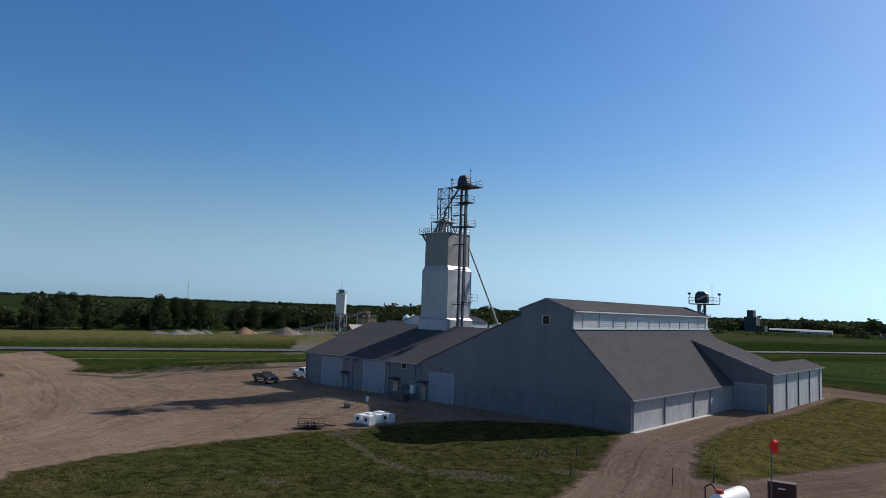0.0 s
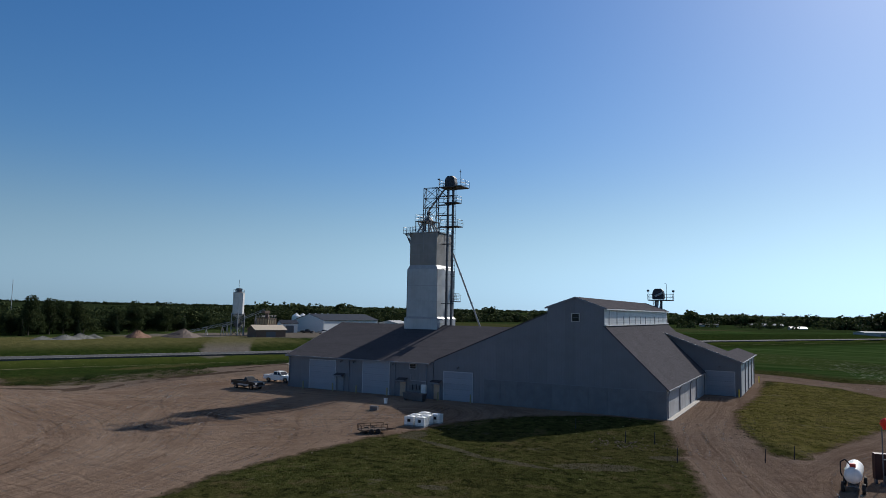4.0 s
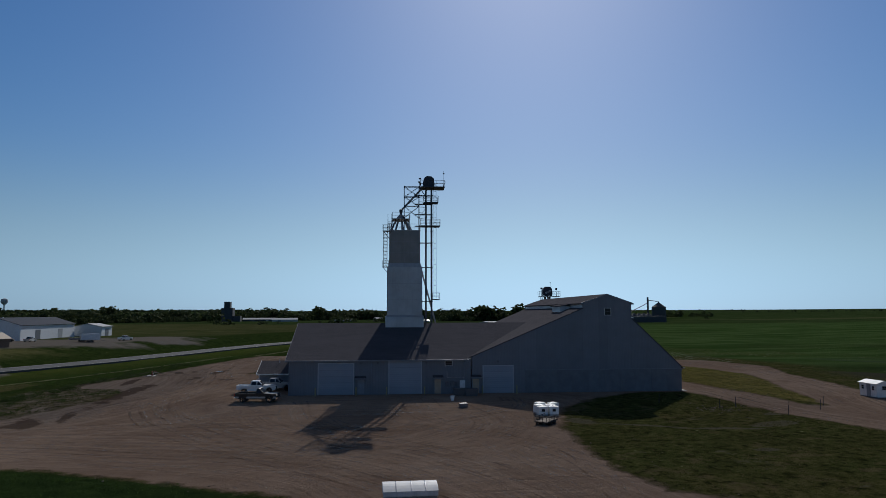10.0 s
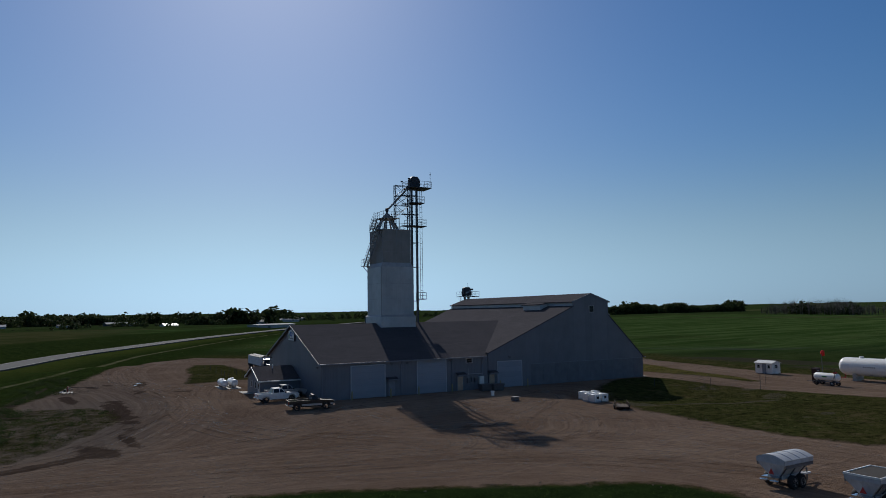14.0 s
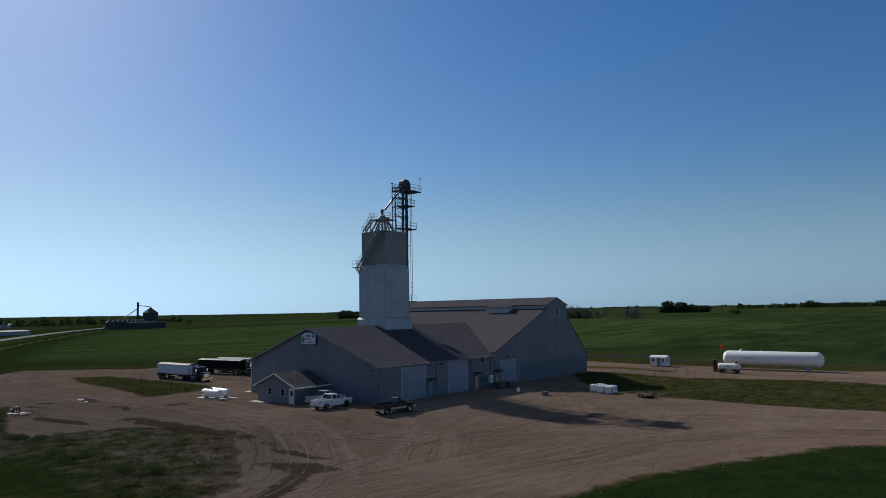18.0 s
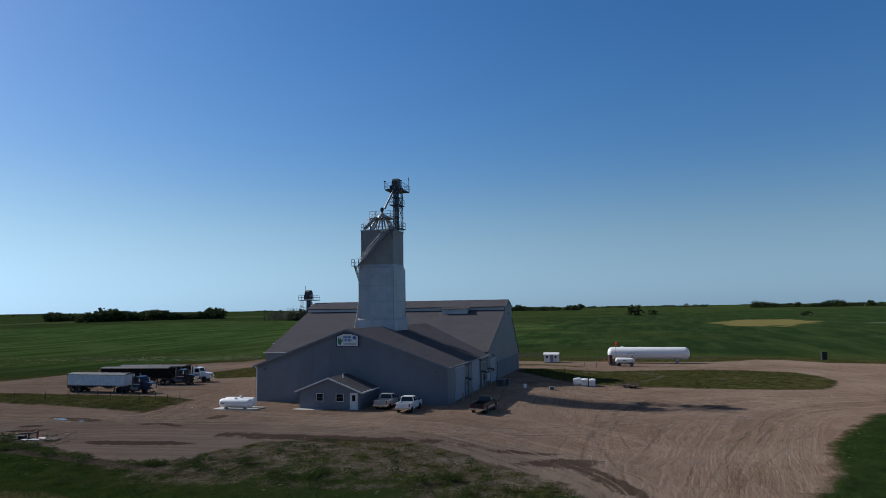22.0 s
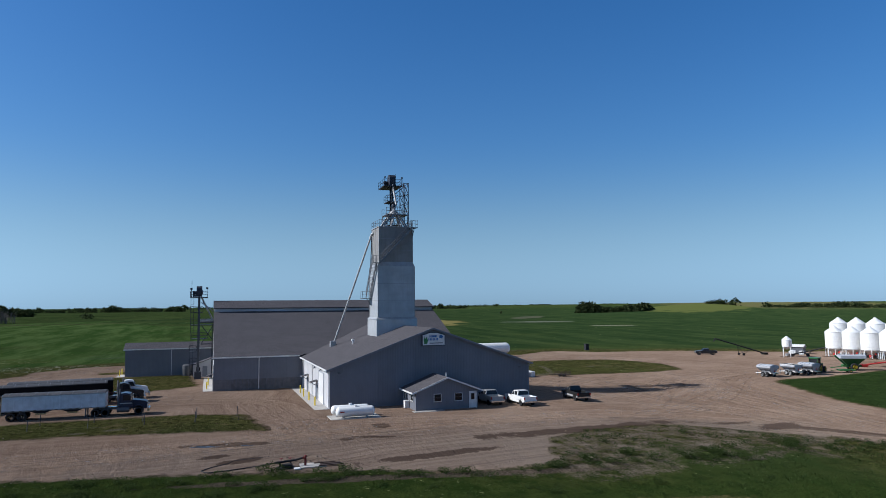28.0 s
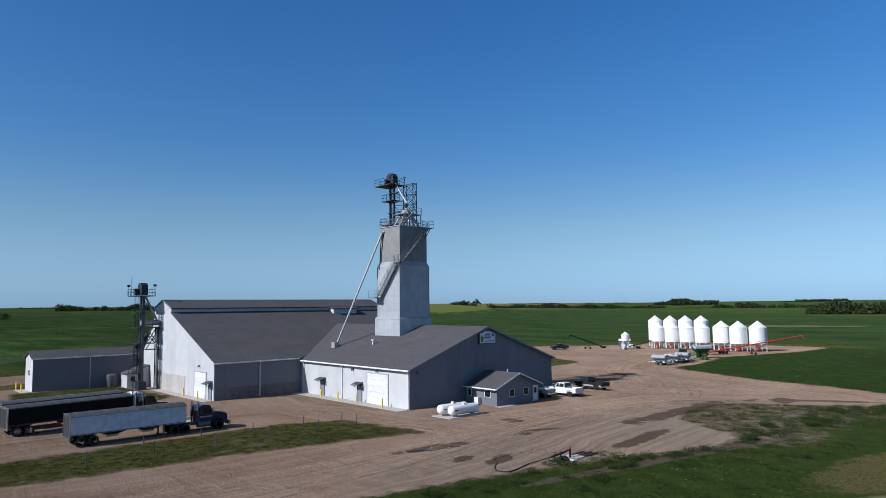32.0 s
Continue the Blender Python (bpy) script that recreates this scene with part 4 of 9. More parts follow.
def awning(parent, x0, x1, y, out, z=2.35):
    a = new("awning")
    a.parent = parent
    part("canopy", Shape().slab([(x0, y, z + 0.38), (x1, y, z + 0.38), (x1, y + out * 1.0, z + 0.08), (x0, y + out * 1.0, z + 0.08)], 0.08), ROOF, a)
    part("fascia", Shape().box(x0, y + out * 1.0, z - 0.06, x1, y + out * 1.05, z + 0.1), TRIM, a)
    for x in (x0 + 0.06, x1 - 0.06):
        part("bracket", Shape().beam((x, y + out * 0.06, z - 0.45), (x, y + out * 0.9, z + 0.02), 0.05), TRIM, a)


def downspout(parent, x, y, out, top, axis="y", material=TRIM):
    if axis == "y":
        pts = [(x, y + out * 0.42, top), (x, y + out * 0.09, top - 0.5), (x, y + out * 0.09, 0.25), (x, y + out * 0.35, 0.1)]
    else:
        pts = [(x + out * 0.42, y, top), (x + out * 0.09, y, top - 0.5), (x + out * 0.09, y, 0.25), (x + out * 0.35, y, 0.1)]
    s = Shape()
    for a, b in zip(pts, pts[1:]):
        s.beam(a, b, 0.11)
    return part("downspout", s, material, parent)


def wall_lamp(parent, x, y, out, z):
    part("wall_lamp", Shape().box(x - 0.16, y, z, x + 0.16, y + out * 0.22, z + 0.18).beam((x, y + out * 0.1, z + 0.05), (x, y + out * 0.35, z - 0.06), 0.12), DARKSTEEL, parent)


def window(parent, axis, at, u0, u1, z0, z1, out, bars=1):
    """A framed window on a wall whose plane is axis = at."""
    w = new("window")
    w.parent = parent
    f = 0.055
    rect = lambda a0, b0, a1, b1: [(a0, b0), (a1, b0), (a1, b1), (a0, b1)]
    fr = Shape()
    for r in (rect(u0 - f, z0 - f, u1 + f, z0), rect(u0 - f, z1, u1 + f, z1 + f), rect(u0 - f, z0, u0, z1), rect(u1, z0, u1 + f, z1)):
        fr.prism(r, axis, at, at + out * 0.1)
    part("frame", fr, WHITE, w)
    step = (z1 - z0) / (bars + 1)
    for i in range(bars + 1):
        part("pane", Shape().prism(rect(u0, z0 + i * step + 0.02, u1, z0 + (i + 1) * step - 0.02), axis, at, at + out * 0.04), GLASS, w)


DOORTAN = plain("tan_door", (0.40, 0.30, 0.22), 0.5)
DOORGREY = plain("grey_door", (0.2, 0.22, 0.255), 0.5)
FY = 0.01
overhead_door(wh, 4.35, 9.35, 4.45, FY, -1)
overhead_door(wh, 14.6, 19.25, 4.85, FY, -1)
walk_door(wh, 9.98, 10.93, FY, -1, DOORGREY)
walk_door(wh, 21.25, 22.2, FY, -1, DOORTAN)
for x0, x1 in ((9.6, 11.2), (20.95, 22.5)):
    awning(wh, x0, x1, FY, -1)
for x in (0.12, 11.95, 20.3, 25.65):
    downspout(wh, x, FY, -1, 4.95)
for x in (10.45, 20.0, 12.9):
    wall_lamp(wh, x, FY, -1, 4.5)
window(wh, "y", FY, 22.85, 23.85, 4.1, 4.75, -1)
# electrical gear by the front doors
part("conduit", Shape().path([(23.1, -0.1, 3.3), (23.1, -0.1, 2.4), (25.6, -0.1, 2.4), (25.6, -0.1, 0.9)], 0.045), GALV, wh)
for x0, z0, w_, h_ in ((22.9, 1.05, 0.5, 0.75), (23.6, 1.2, 0.45, 0.7), (24.25, 1.15, 0.35, 0.6)):
    part("meter_box", Shape().box(x0, -0.28, z0, x0 + w_, 0.0, z0 + h_), DARKSTEEL, wh)
part("cabinet", Shape().box(25.0, -0.42, 0.75, 25.75, 0.0, 1.95).box(25.08, -0.44, 0.85, 25.67, -0.42, 1.3), WHITE, wh, "white control cabinet")
part("vent_cap", Shape().tube((16.5, 22.0, 7.2), (16.5, 22.0, 7.95), 0.12).tube((16.5, 22.0, 7.95), (16.5, 22.0, 8.2), 0.24), WHITE, wh)
# rear side
RY = W_DEEP - 0.01
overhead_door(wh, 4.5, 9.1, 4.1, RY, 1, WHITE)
walk_door(wh, 10.45, 11.4, RY, 1, DOORGREY)
walk_door(wh, 20.0, 20.95, RY, 1, DOORGREY)
awning(wh, 10.15, 11.75, RY, 1)
awning(wh, 19.7, 21.3, RY, 1)
for x in (0.12, 15.2, 25.9):
    downspout(wh, x, RY, 1, 4.95, material=WHITE)
wall_lamp(wh, 12.6, RY, 1, 4.3)
wall_lamp(wh, 6.8, RY, 1, 4.45)
# rake boards on the gable
for ya, za, yb, zb in ((-OV, z_e, W_MID, W_RIDGE), (W_DEEP + OV, z_e, W_MID, W_RIDGE)):
    part("rake_board", Shape().add([(-OV - 0.04, ya, za - 0.24), (-OV - 0.04, ya, za + 0.02), (-OV - 0.04, yb, zb + 0.02), (-OV - 0.04, yb, zb - 0.24),
                                    (-OV, ya, za - 0.24), (-OV, ya, za + 0.02), (-OV, yb, zb + 0.02), (-OV, yb, zb - 0.24)],
                                   [(0, 1, 2, 3), (4, 7, 6, 5), (0, 4, 5, 1), (1, 5, 6, 2), (2, 6, 7, 3), (3, 7, 4, 0)]), TRIM, wh)
part("wall_lamp", Shape().box(-0.25, 1.3, 4.35, 0.02, 1.6, 4.55), DARKSTEEL, wh)
part("wall_lamp", Shape().box(-0.25, 26.9, 4.45, 0.02, 27.2, 4.65), DARKSTEEL, wh)

# name board on the gable: white, with a dark frame, coloured shapes and bars for its lettering
NAVY = plain("navy_paint", (0.03, 0.035, 0.06), 0.4)
LEAF = plain("green_sign_paint", (0.05, 0.2, 0.07), 0.5)
SIGNBLUE = plain("blue_sign_paint", (0.06, 0.16, 0.40), 0.5)
sign = thing("sign_board", (-0.1, 14.2, 7.75), "white name board with navy frame on the warehouse gable", "sign")
crown = [(-1.68, 0), (1.68, 0), (1.68, 1.5), (1.15, 1.62), (0.6, 1.82), (-0.6, 1.82), (-1.15, 1.62), (-1.68, 1.5)]
inner = [(y * 0.93, 0.09 + z * 0.9) for y, z in crown]
part("frame", Shape().prism(crown, "x", -0.1, 0.08), NAVY, sign)
part("face", Shape().prism(inner, "x", -0.12, -0.1), WHITE, sign)
part("emblem", Shape().prism([(1.35, 0.3), (0.95, 0.25), (0.8, 0.7), (1.0, 1.25), (1.2, 0.95), (1.35, 1.3), (1.45, 0.8)], "x", -0.13, -0.12), LEAF, sign)
for z, y0, y1 in ((1.12, 0.6, -0.55), (0.72, 0.75, -0.7)):
    n = 7
    for i in range(n):
        u = y0 + (y1 - y0) * i / n
        part("letter_bar", Shape().prism([(u, z), (u - 0.13, z), (u - 0.13, z + 0.3), (u, z + 0.3)], "x", -0.13, -0.12), SIGNBLUE, sign)
part("emblem", Shape().prism([(-0.8, 1.05), (-1.2, 0.95), (-1.35, 1.25), (-1.15, 1.45), (-0.85, 1.4)], "x", -0.13, -0.12), SIGNBLUE, sign)
part("letter_bar", Shape().prism([(0.6, 0.3), (-1.3, 0.3), (-1.3, 0.42), (0.6, 0.42)], "x", -0.13, -0.12), DARKSTEEL, sign)

# fittings of the tall building, in its own frame


def shift_x(ob, dx):
    ob.location.x += dx
    return ob


for d in (overhead_door(big, 28.55, 32.95, 3.95, FY, -1), walk_door(big, 26.9, 27.85, FY, -1, DOORTAN)):
    shift_x(d, -B_X0)
before = set(bpy.data.objects)
awning(big, 26.6, 28.15, FY, -1)
overhead_door(big, 29.6, 33.75, 3.75, B_DEEP - 0.01, 1, WHITE)
walk_door(big, 27.6, 28.5, B_DEEP - 0.01, 1, DOORGREY)
awning(big, 27.3, 28.9, B_DEEP - 0.01, 1)
window(big, "y", FY, 47.2, 48.15, 11.5, 12.5, -1)
wall_lamp(big, 30.7, FY, -1, 4.6)
wall_lamp(big, 32.0, B_DEEP - 0.01, 1, 4.6)
for ob in set(bpy.data.objects) - before:
    if ob.parent == big:
        ob.location.x -= B_X0
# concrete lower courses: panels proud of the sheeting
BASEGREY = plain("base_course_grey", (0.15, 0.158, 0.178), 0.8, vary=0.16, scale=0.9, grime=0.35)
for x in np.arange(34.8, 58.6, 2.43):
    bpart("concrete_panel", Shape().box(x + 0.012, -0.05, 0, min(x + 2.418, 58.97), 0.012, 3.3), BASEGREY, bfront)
bpart("ledge", Shape().box(34.8, -0.09, 3.3, 58.97, 0.012, 3.36), TRIM, bfront)
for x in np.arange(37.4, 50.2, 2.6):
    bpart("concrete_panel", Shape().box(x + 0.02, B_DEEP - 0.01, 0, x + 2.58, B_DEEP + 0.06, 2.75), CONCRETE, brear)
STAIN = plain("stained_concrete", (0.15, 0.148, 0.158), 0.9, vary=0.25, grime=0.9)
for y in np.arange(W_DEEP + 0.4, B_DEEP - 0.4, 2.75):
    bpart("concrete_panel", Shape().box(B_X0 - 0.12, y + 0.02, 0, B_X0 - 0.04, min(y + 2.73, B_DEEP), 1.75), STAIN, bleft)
for y in (8.6, 17.4, 23.0, 0.35):
    s = Shape()
    pts = [(B_X1 + 0.4, y, 3.45), (B_X1 + 0.12, y, 2.9), (B_X1 + 0.12, y, 0.15)]
    for a, b in zip(pts, pts[1:]):
        s.beam(a, b, 0.13)
    bpart("downspout", s, TRIM)
bpart("gutter", Shape().box(B_X1 + 0.35, -0.35, 3.36, B_X1 + 0.49, AY0 - 0.3, 3.52), TRIM)
bpart("gutter", Shape().box(B_X0 - 0.49, W_DEEP + 0.5, 5.15, B_X0 - 0.35, B_DEEP + 0.35, 5.33), WHITE)
bpart("downspout", Shape().beam((B_X0 - 0.42, 35.4, 5.2), (B_X0 - 0.13, 35.4, 4.7), 0.12).beam((B_X0 - 0.13, 35.4, 4.7), (B_X0 - 0.18, 35.4, 0.15), 0.12), WHITE)
# monitor: sunlit sheets with posts on one side, a low band on the other, and the dormer box
for y in (0.1, 10.7, 21.2, 31.8):
    for z in np.arange(11.18, 13.0, 0.26):
        bpart("lap_board", Shape().prism([(M_X1, z), (M_X1 + 0.055, z), (M_X1 + 0.02, z + 0.25), (M_X1, z + 0.25)], "y", y, min(y + 10.5, B_DEEP - 0.1)), SUN_WHITE_Y, mon_r)
for i, y in enumerate((2.2, 6.2, 9.9, 13.4, 16.9, 20.4, 23.9, 27.4, 30.9, 34.4, 38.2, 41.2)):
    bpart("post", Shape().box(M_X1 + 0.055, y - 0.03, 11.1, M_X1 + 0.1, y + 0.03, 13.1 if i in (0, 1, 10, 11) else 12.25), DARKSTEEL, mon_r)
bpart("eave_board", Shape().box(M_X1 + 0.3, -0.06, 13.06, M_X1 + 0.39, B_DEEP + 0.06, 13.22), WHITE, mon_r)
bpart("flashing", Shape().box(M_X1 - 0.02, -0.06, 11.0, M_X1 + 0.3, B_DEEP + 0.06, 11.14), WHITE, mon_r)
for y in np.arange(12.6, B_DEEP - 1.5, 3.3):
    bpart("panel", Shape().box(M_X0 - 0.05, y + 0.02, 12.62, M_X0, min(y + 3.28, B_DEEP - 0.1), 13.1), SUN_WHITE_Y, mon_l)
bpart("dormer", Shape().box(M_X0 - 1.6, 7.2, 11.9, M_X0, 12.4, 12.95), SUN_WHITE_Y)
bpart("dormer_roof", Shape().slab([(M_X0 - 1.9, 6.9, 12.95), (M_X0 - 1.9, 12.7, 12.95), (M_X0 + 0.1, 12.7, 13.3), (M_X0 + 0.1, 6.9, 13.3)], 0.12), ROOF)
for s_ in (-1, 1):
    xe, ze = (M_X1 + e, 13.4 - e * k) if s_ > 0 else (M_X0 - e, 13.4 - e * k)
    for yy in (-G - 0.05, B_DEEP + G):
        bpart("rake_board", Shape().add([(xe, yy, ze - 0.2), (xe, yy, ze + 0.02), (M_MID, yy, 14.72), (M_MID, yy, 14.5), (xe, yy + 0.05, ze - 0.2), (xe, yy + 0.05, ze + 0.02), (M_MID, yy + 0.05, 14.72), (M_MID, yy + 0.05, 14.5)],
                                        [(0, 1, 2, 3), (4, 7, 6, 5), (0, 4, 5, 1), (1, 5, 6, 2), (2, 6, 7, 3), (3, 7, 4, 0)]), TRIM)

# wing door and trim
before = set(bpy.data.objects)
overhead_door(annex, 59.3, 63.5, 3.75, AY0, -1)
wall_lamp(annex, 61.4, AY0, -1, 4.5)
window(annex, "y", AY1, 61.0, 61.8, 2.6, 3.4, 1)
for ob in set(bpy.data.objects) - before:
    if ob.parent == annex:
        ob.location.x -= AX0
        ob.location.y -= AY0
for y in (AY0 + 6.3, AY0 + 12.5, AY0 + 18.8, AY0 + 24.8):
    apart_("downspout", Shape().beam((AX1 + 0.12, y, 0.1), (AX1 + 0.12, y, 5.1), 0.12), DARKSTEEL)
apart_("gutter", Shape().box(AX1 + 0.35, AY0 - 0.3, 5.2, AX1 + 0.48, AY1 + 0.3, 5.38), TRIM)
apart_("rake_board", Shape().add([(AX1 + 0.4, AY0 - 0.36, lean_top(AX1 + 0.4) - 0.22), (AX1 + 0.4, AY0 - 0.36, lean_top(AX1 + 0.4) + 0.02), (52.2, AY0 - 0.36, lean_top(52.2) + 0.02), (52.2, AY0 - 0.36, lean_top(52.2) - 0.22),
                                  (AX1 + 0.4, AY0 - 0.3, lean_top(AX1 + 0.4) - 0.22), (AX1 + 0.4, AY0 - 0.3, lean_top(AX1 + 0.4) + 0.02), (52.2, AY0 - 0.3, lean_top(52.2) + 0.02), (52.2, AY0 - 0.3, lean_top(52.2) - 0.22)],
                                 [(0, 1, 2, 3), (4, 7, 6, 5), (0, 4, 5, 1), (1, 5, 6, 2), (2, 6, 7, 3), (3, 7, 4, 0)]), TRIM)

# concrete aprons along the walls
solid("apron", Shape().box(0.0, W_DEEP + 0.02, -0.1, 26.6, W_DEEP + 1.9, 0.03), CONCRETE, "pale concrete apron along the warehouse", "apron", "structure")
solid("apron", Shape().box(26.9, B_DEEP + 0.08, -0.1, 50.5, B_DEEP + 1.6, 0.03), CONCRETE, "pale concrete apron behind the storage building", "apron", "structure")
solid("apron", Shape().box(B_X1 + 0.06, -0.3, -0.1, B_X1 + 0.75, 22.5, 0.06), CONCRETE, "whitish concrete footing strip beside the storage building", "apron", "structure")
solid("apron", Shape().box(59.0, AY1 + 0.05, -0.1, 64.5, AY1 + 1.6, 0.03), CONCRETE, "pale concrete apron behind the side wing", "apron", "structure")

# bollards
b0 = thing("bollard", (18.8, 29.7, 0), "yellow steel bollard on the concrete apron", "bollard", "bollards at the doors")
part("post", Shape().tube((0, 0, 0), (0, 0, 1.15), 0.1, n=12).lathe([(0.1, 1.15), (0.07, 1.21), (0.01, 1.23)], 12), YELLOW, b0)
for x, y in ((14.2, 29.8), (9.9, 29.6), (4.1, 29.6), (36.0, 43.2), (30.1, 43.4), (65.2, 59.9), (61.2, 59.9), (57.2, 31.0), (64.2, 31.1)):
    copy_thing(b0, pose(x, y, 0))
FADED = plain("faded_yellow_paint", (0.3, 0.27, 0.14), 0.8, grime=0.4)
b1 = thing("bollard", (4.0, -1.2, 0), "faded yellow steel bollard by the front doors", "bollard", "bollards at the front doors")
part("post", Shape().tube((0, 0, -0.05), (0, 0, 1.15), 0.1, n=12).lathe([(0.1, 1.15), (0.07, 1.21), (0.01, 1.23)], 12), FADED, b1)
for x in (9.8, 14.2, 19.7, 28.2, 33.3):
    copy_thing(b1, pose(x, -1.2, 0))

# office details
window(office, "x", 0.0, 5.05, 5.95, 1.05, 1.95, -1)
window(office, "x", 0.0, 2.2, 3.15, 1.05, 1.95, -1)
od = new("walk_door")
od.parent = office
part("frame", Shape().box(-0.1, 0.2, 0, 0.02, 0.3, 2.15).box(-0.1, 1.15, 0, 0.02, 1.25, 2.15).box(-0.1, 0.3, 2.05, 0.02, 1.15, 2.15), WHITE, od)
part("leaf", Shape().box(-0.06, 0.3, 0.04, 0.02, 1.15, 2.05), WHITE, od)
part("pane", Shape().box(-0.08, 0.5, 1.1, -0.06, 0.95, 1.85), GLASS, od)
window(office, "y", 8.36, 1.1, 2.1, 1.1, 1.9, 1)
window(office, "y", 8.36, 4.7, 5.3, 1.0, 1.95, 1)
part("ac_unit", Shape().box(2.9, 8.4, 0.12, 3.7, 8.95, 0.95).box(2.85, 8.38, 0.05, 3.75, 9.0, 0.12), WHITE, office, "white air conditioning unit")
part("gutter", Shape().box(-0.4, 8.86, 2.12, 5.8, 8.98, 2.3), WHITE, office)
part("gutter", Shape().box(-0.4, -0.62, 2.12, 5.8, -0.5, 2.3), WHITE, office)
part("vent_cap", Shape().tube((2.6, 3.4, 3.7), (2.6, 3.4, 4.35), 0.07), WHITE, office)
for ya, yb in ((-0.5, 4.18), (8.86, 4.18)):
    part("rake_board", Shape().add([(-0.46, ya, 2.12), (-0.46, ya, 2.32), (-0.46, yb, 4.1), (-0.46, yb, 3.9), (-0.4, ya, 2.12), (-0.4, ya, 2.32), (-0.4, yb, 4.1), (-0.4, yb, 3.9)],
                                   [(0, 1, 2, 3), (4, 7, 6, 5), (0, 4, 5, 1), (1, 5, 6, 2), (2, 6, 7, 3), (3, 7, 4, 0)]), WHITE, office)
solid("step_slab", Shape().box(-7.1, 15.0, -0.1, -5.86, 19.0, 0.04), CONCRETE, "concrete step slab beside the office", "slab", "structure")


# ---- tower top, stairs and elevator legs ----
RAIL = plain("rail_steel", (0.2, 0.205, 0.22), 0.5, 0.6)


def railing(s, pts, h=1.05, r=0.028):
    """Posts, top and middle rails along a line of points."""
    pts = [Vector(p) for p in pts]
    up = Vector((0, 0, 1))
    for a, b in zip(pts, pts[1:]):
        n = max(1, int((b - a).length / 1.2))
        for i in range(n + 1):
            q = a.lerp(b, i / n)
            s.tube(q, q + up * h, r, n=6)
        for f in (0.5, 1.0):
            s.tube(a + up * h * f, b + up * h * f, r, n=6)
    return s


def stair(parent, a, b, side, width=0.85):
    """A steel flight from a up to b; side: unit vector across."""
    a, b, side = Vector(a), Vector(b), Vector(side)
    n = int((b.z - a.z) / 0.22)
    st = new("stair")
    st.parent = parent
    for o in (0, width):
        part("stringer", Shape().beam(a + side * o, b + side * o, 0.09, 0.24), RAIL, st)
    for i in range(1, n):
        p = a.lerp(b, i / n)
        d = (b - a)
        d.z = 0
        d.normalize()
        q = [p - d * 0.13, p + d * 0.13, p + d * 0.13 + side * width, p - d * 0.13 + side * width]
        part("tread", Shape().slab(q, 0.05), GALV, st)
    s = Shape()
    for o in (0, width):
        railing(s, [a + side * o, b + side * o])
    part("handrail", s, RAIL, st)


T0 = Vector((17.3, 15.5, 8.5))
tl = lambda x, y, z: (x - T0.x, y - T0.y, z - T0.z)
stair(tower, tl(14.25, 18.3, 20.0), tl(14.25, 13.0, 25.6), (-1, 0, 0), 0.65)
stair(tower, tl(18.9, 18.68, 14.7), tl(14.5, 18.68, 20.0), (0, 1, 0), 0.7)
for (x0, y0, x1, y1, z) in ((13.45, 18.2, 14.6, 19.4, 20.0), (18.7, 18.55, 20.4, 20.0, 14.6), (13.5, 12.2, 14.9, 13.3, 25.65)):
    p_ = new("platform")
    p_.parent = tower
    part("deck", Shape().box(*tl(x0, y0, z - 0.1), *tl(x1, y1, z)), RAIL, p_)
    part("handrail", railing(Shape(), [tl(x1, y0, z), tl(x0, y0, z), tl(x0, y1, z), tl(x1, y1, z)]), RAIL, p_)
    part("brace", Shape().beam(tl(x0 + 0.1, (y0 + y1) / 2, z - 0.1), tl(min(x1, 14.6) if x0 < 14 else x0 + 0.1, (y0 + y1) / 2 if x0 < 14 else 18.5, z - 1.3), 0.09), DARKSTEEL, p_)
# sheet seams and corner trims
for (x0, x1, y0, y1, z0, z1, step, nm) in ((14.3, 20.1, 12.55, 18.5, 11.55, 19.5, 2.6, "seam"), (14.65, 19.75, 12.75, 18.2, 20.2, 25.7, 1.83, "seam")):
    for z in np.arange(z0 + step, z1 - 0.3, step):
        tpart(nm, Shape().box(x0 - 0.015, y0 - 0.015, z - 0.02, x1 + 0.015, y1 + 0.015, z + 0.02), SEAM)
    for x, y in ((x0, y0), (x1, y0), (x0, y1), (x1, y1)):
        tpart("corner_trim", Shape().box(x - 0.04, y - 0.04, z0, x + 0.04, y + 0.04, z1), SEAM)
    xm_, ym_ = (x0 + x1) / 2, (y0 + y1) / 2
    if z0 < 20:
        continue
    for a in ((xm_, y0), (xm_, y1), (x0, ym_), (x1, ym_)):
        tpart("stiffener", Shape().box(a[0] - 0.025, a[1] - 0.025, z0, a[0] + 0.025, a[1] + 0.025, z1), SEAM)
tpart("roof_deck", Shape().box(14.55, 12.65, 25.7, 19.85, 18.3, 25.82), GALV)
tpart("handrail", railing(Shape(), [(14.6, 13.4, 25.8), (14.6, 18.2, 25.8), (19.8, 18.2, 25.8), (19.8, 12.7, 25.8), (15.0, 12.7, 25.8)]), RAIL)
# distributor with its fan of spouts and upper deck
dist = thing("distributor", (16.6, 15.3, 25.82), "steel grain distributor with a fan of spouts", "distributor")
part("cone", Shape().lathe([(0.2, 3.15), (0.26, 2.95), (0.72, 2.5), (0.78, 2.3), (0.6, 2.1)], 20), SEAM, dist, smooth=True)
part("inlet_valve", Shape().lathe([(0.05, 3.95), (0.26, 3.85), (0.32, 3.6), (0.26, 3.35), (0.17, 3.1)], 16), LEGDARK, dist, smooth=True)
part("drive_motor", Shape().tube((0.5, -0.9, 2.35), (0.5, -0.35, 2.35), 0.2).box(0.35, -0.85, 2.05, 0.65, -0.4, 2.2), LEGDARK, dist)
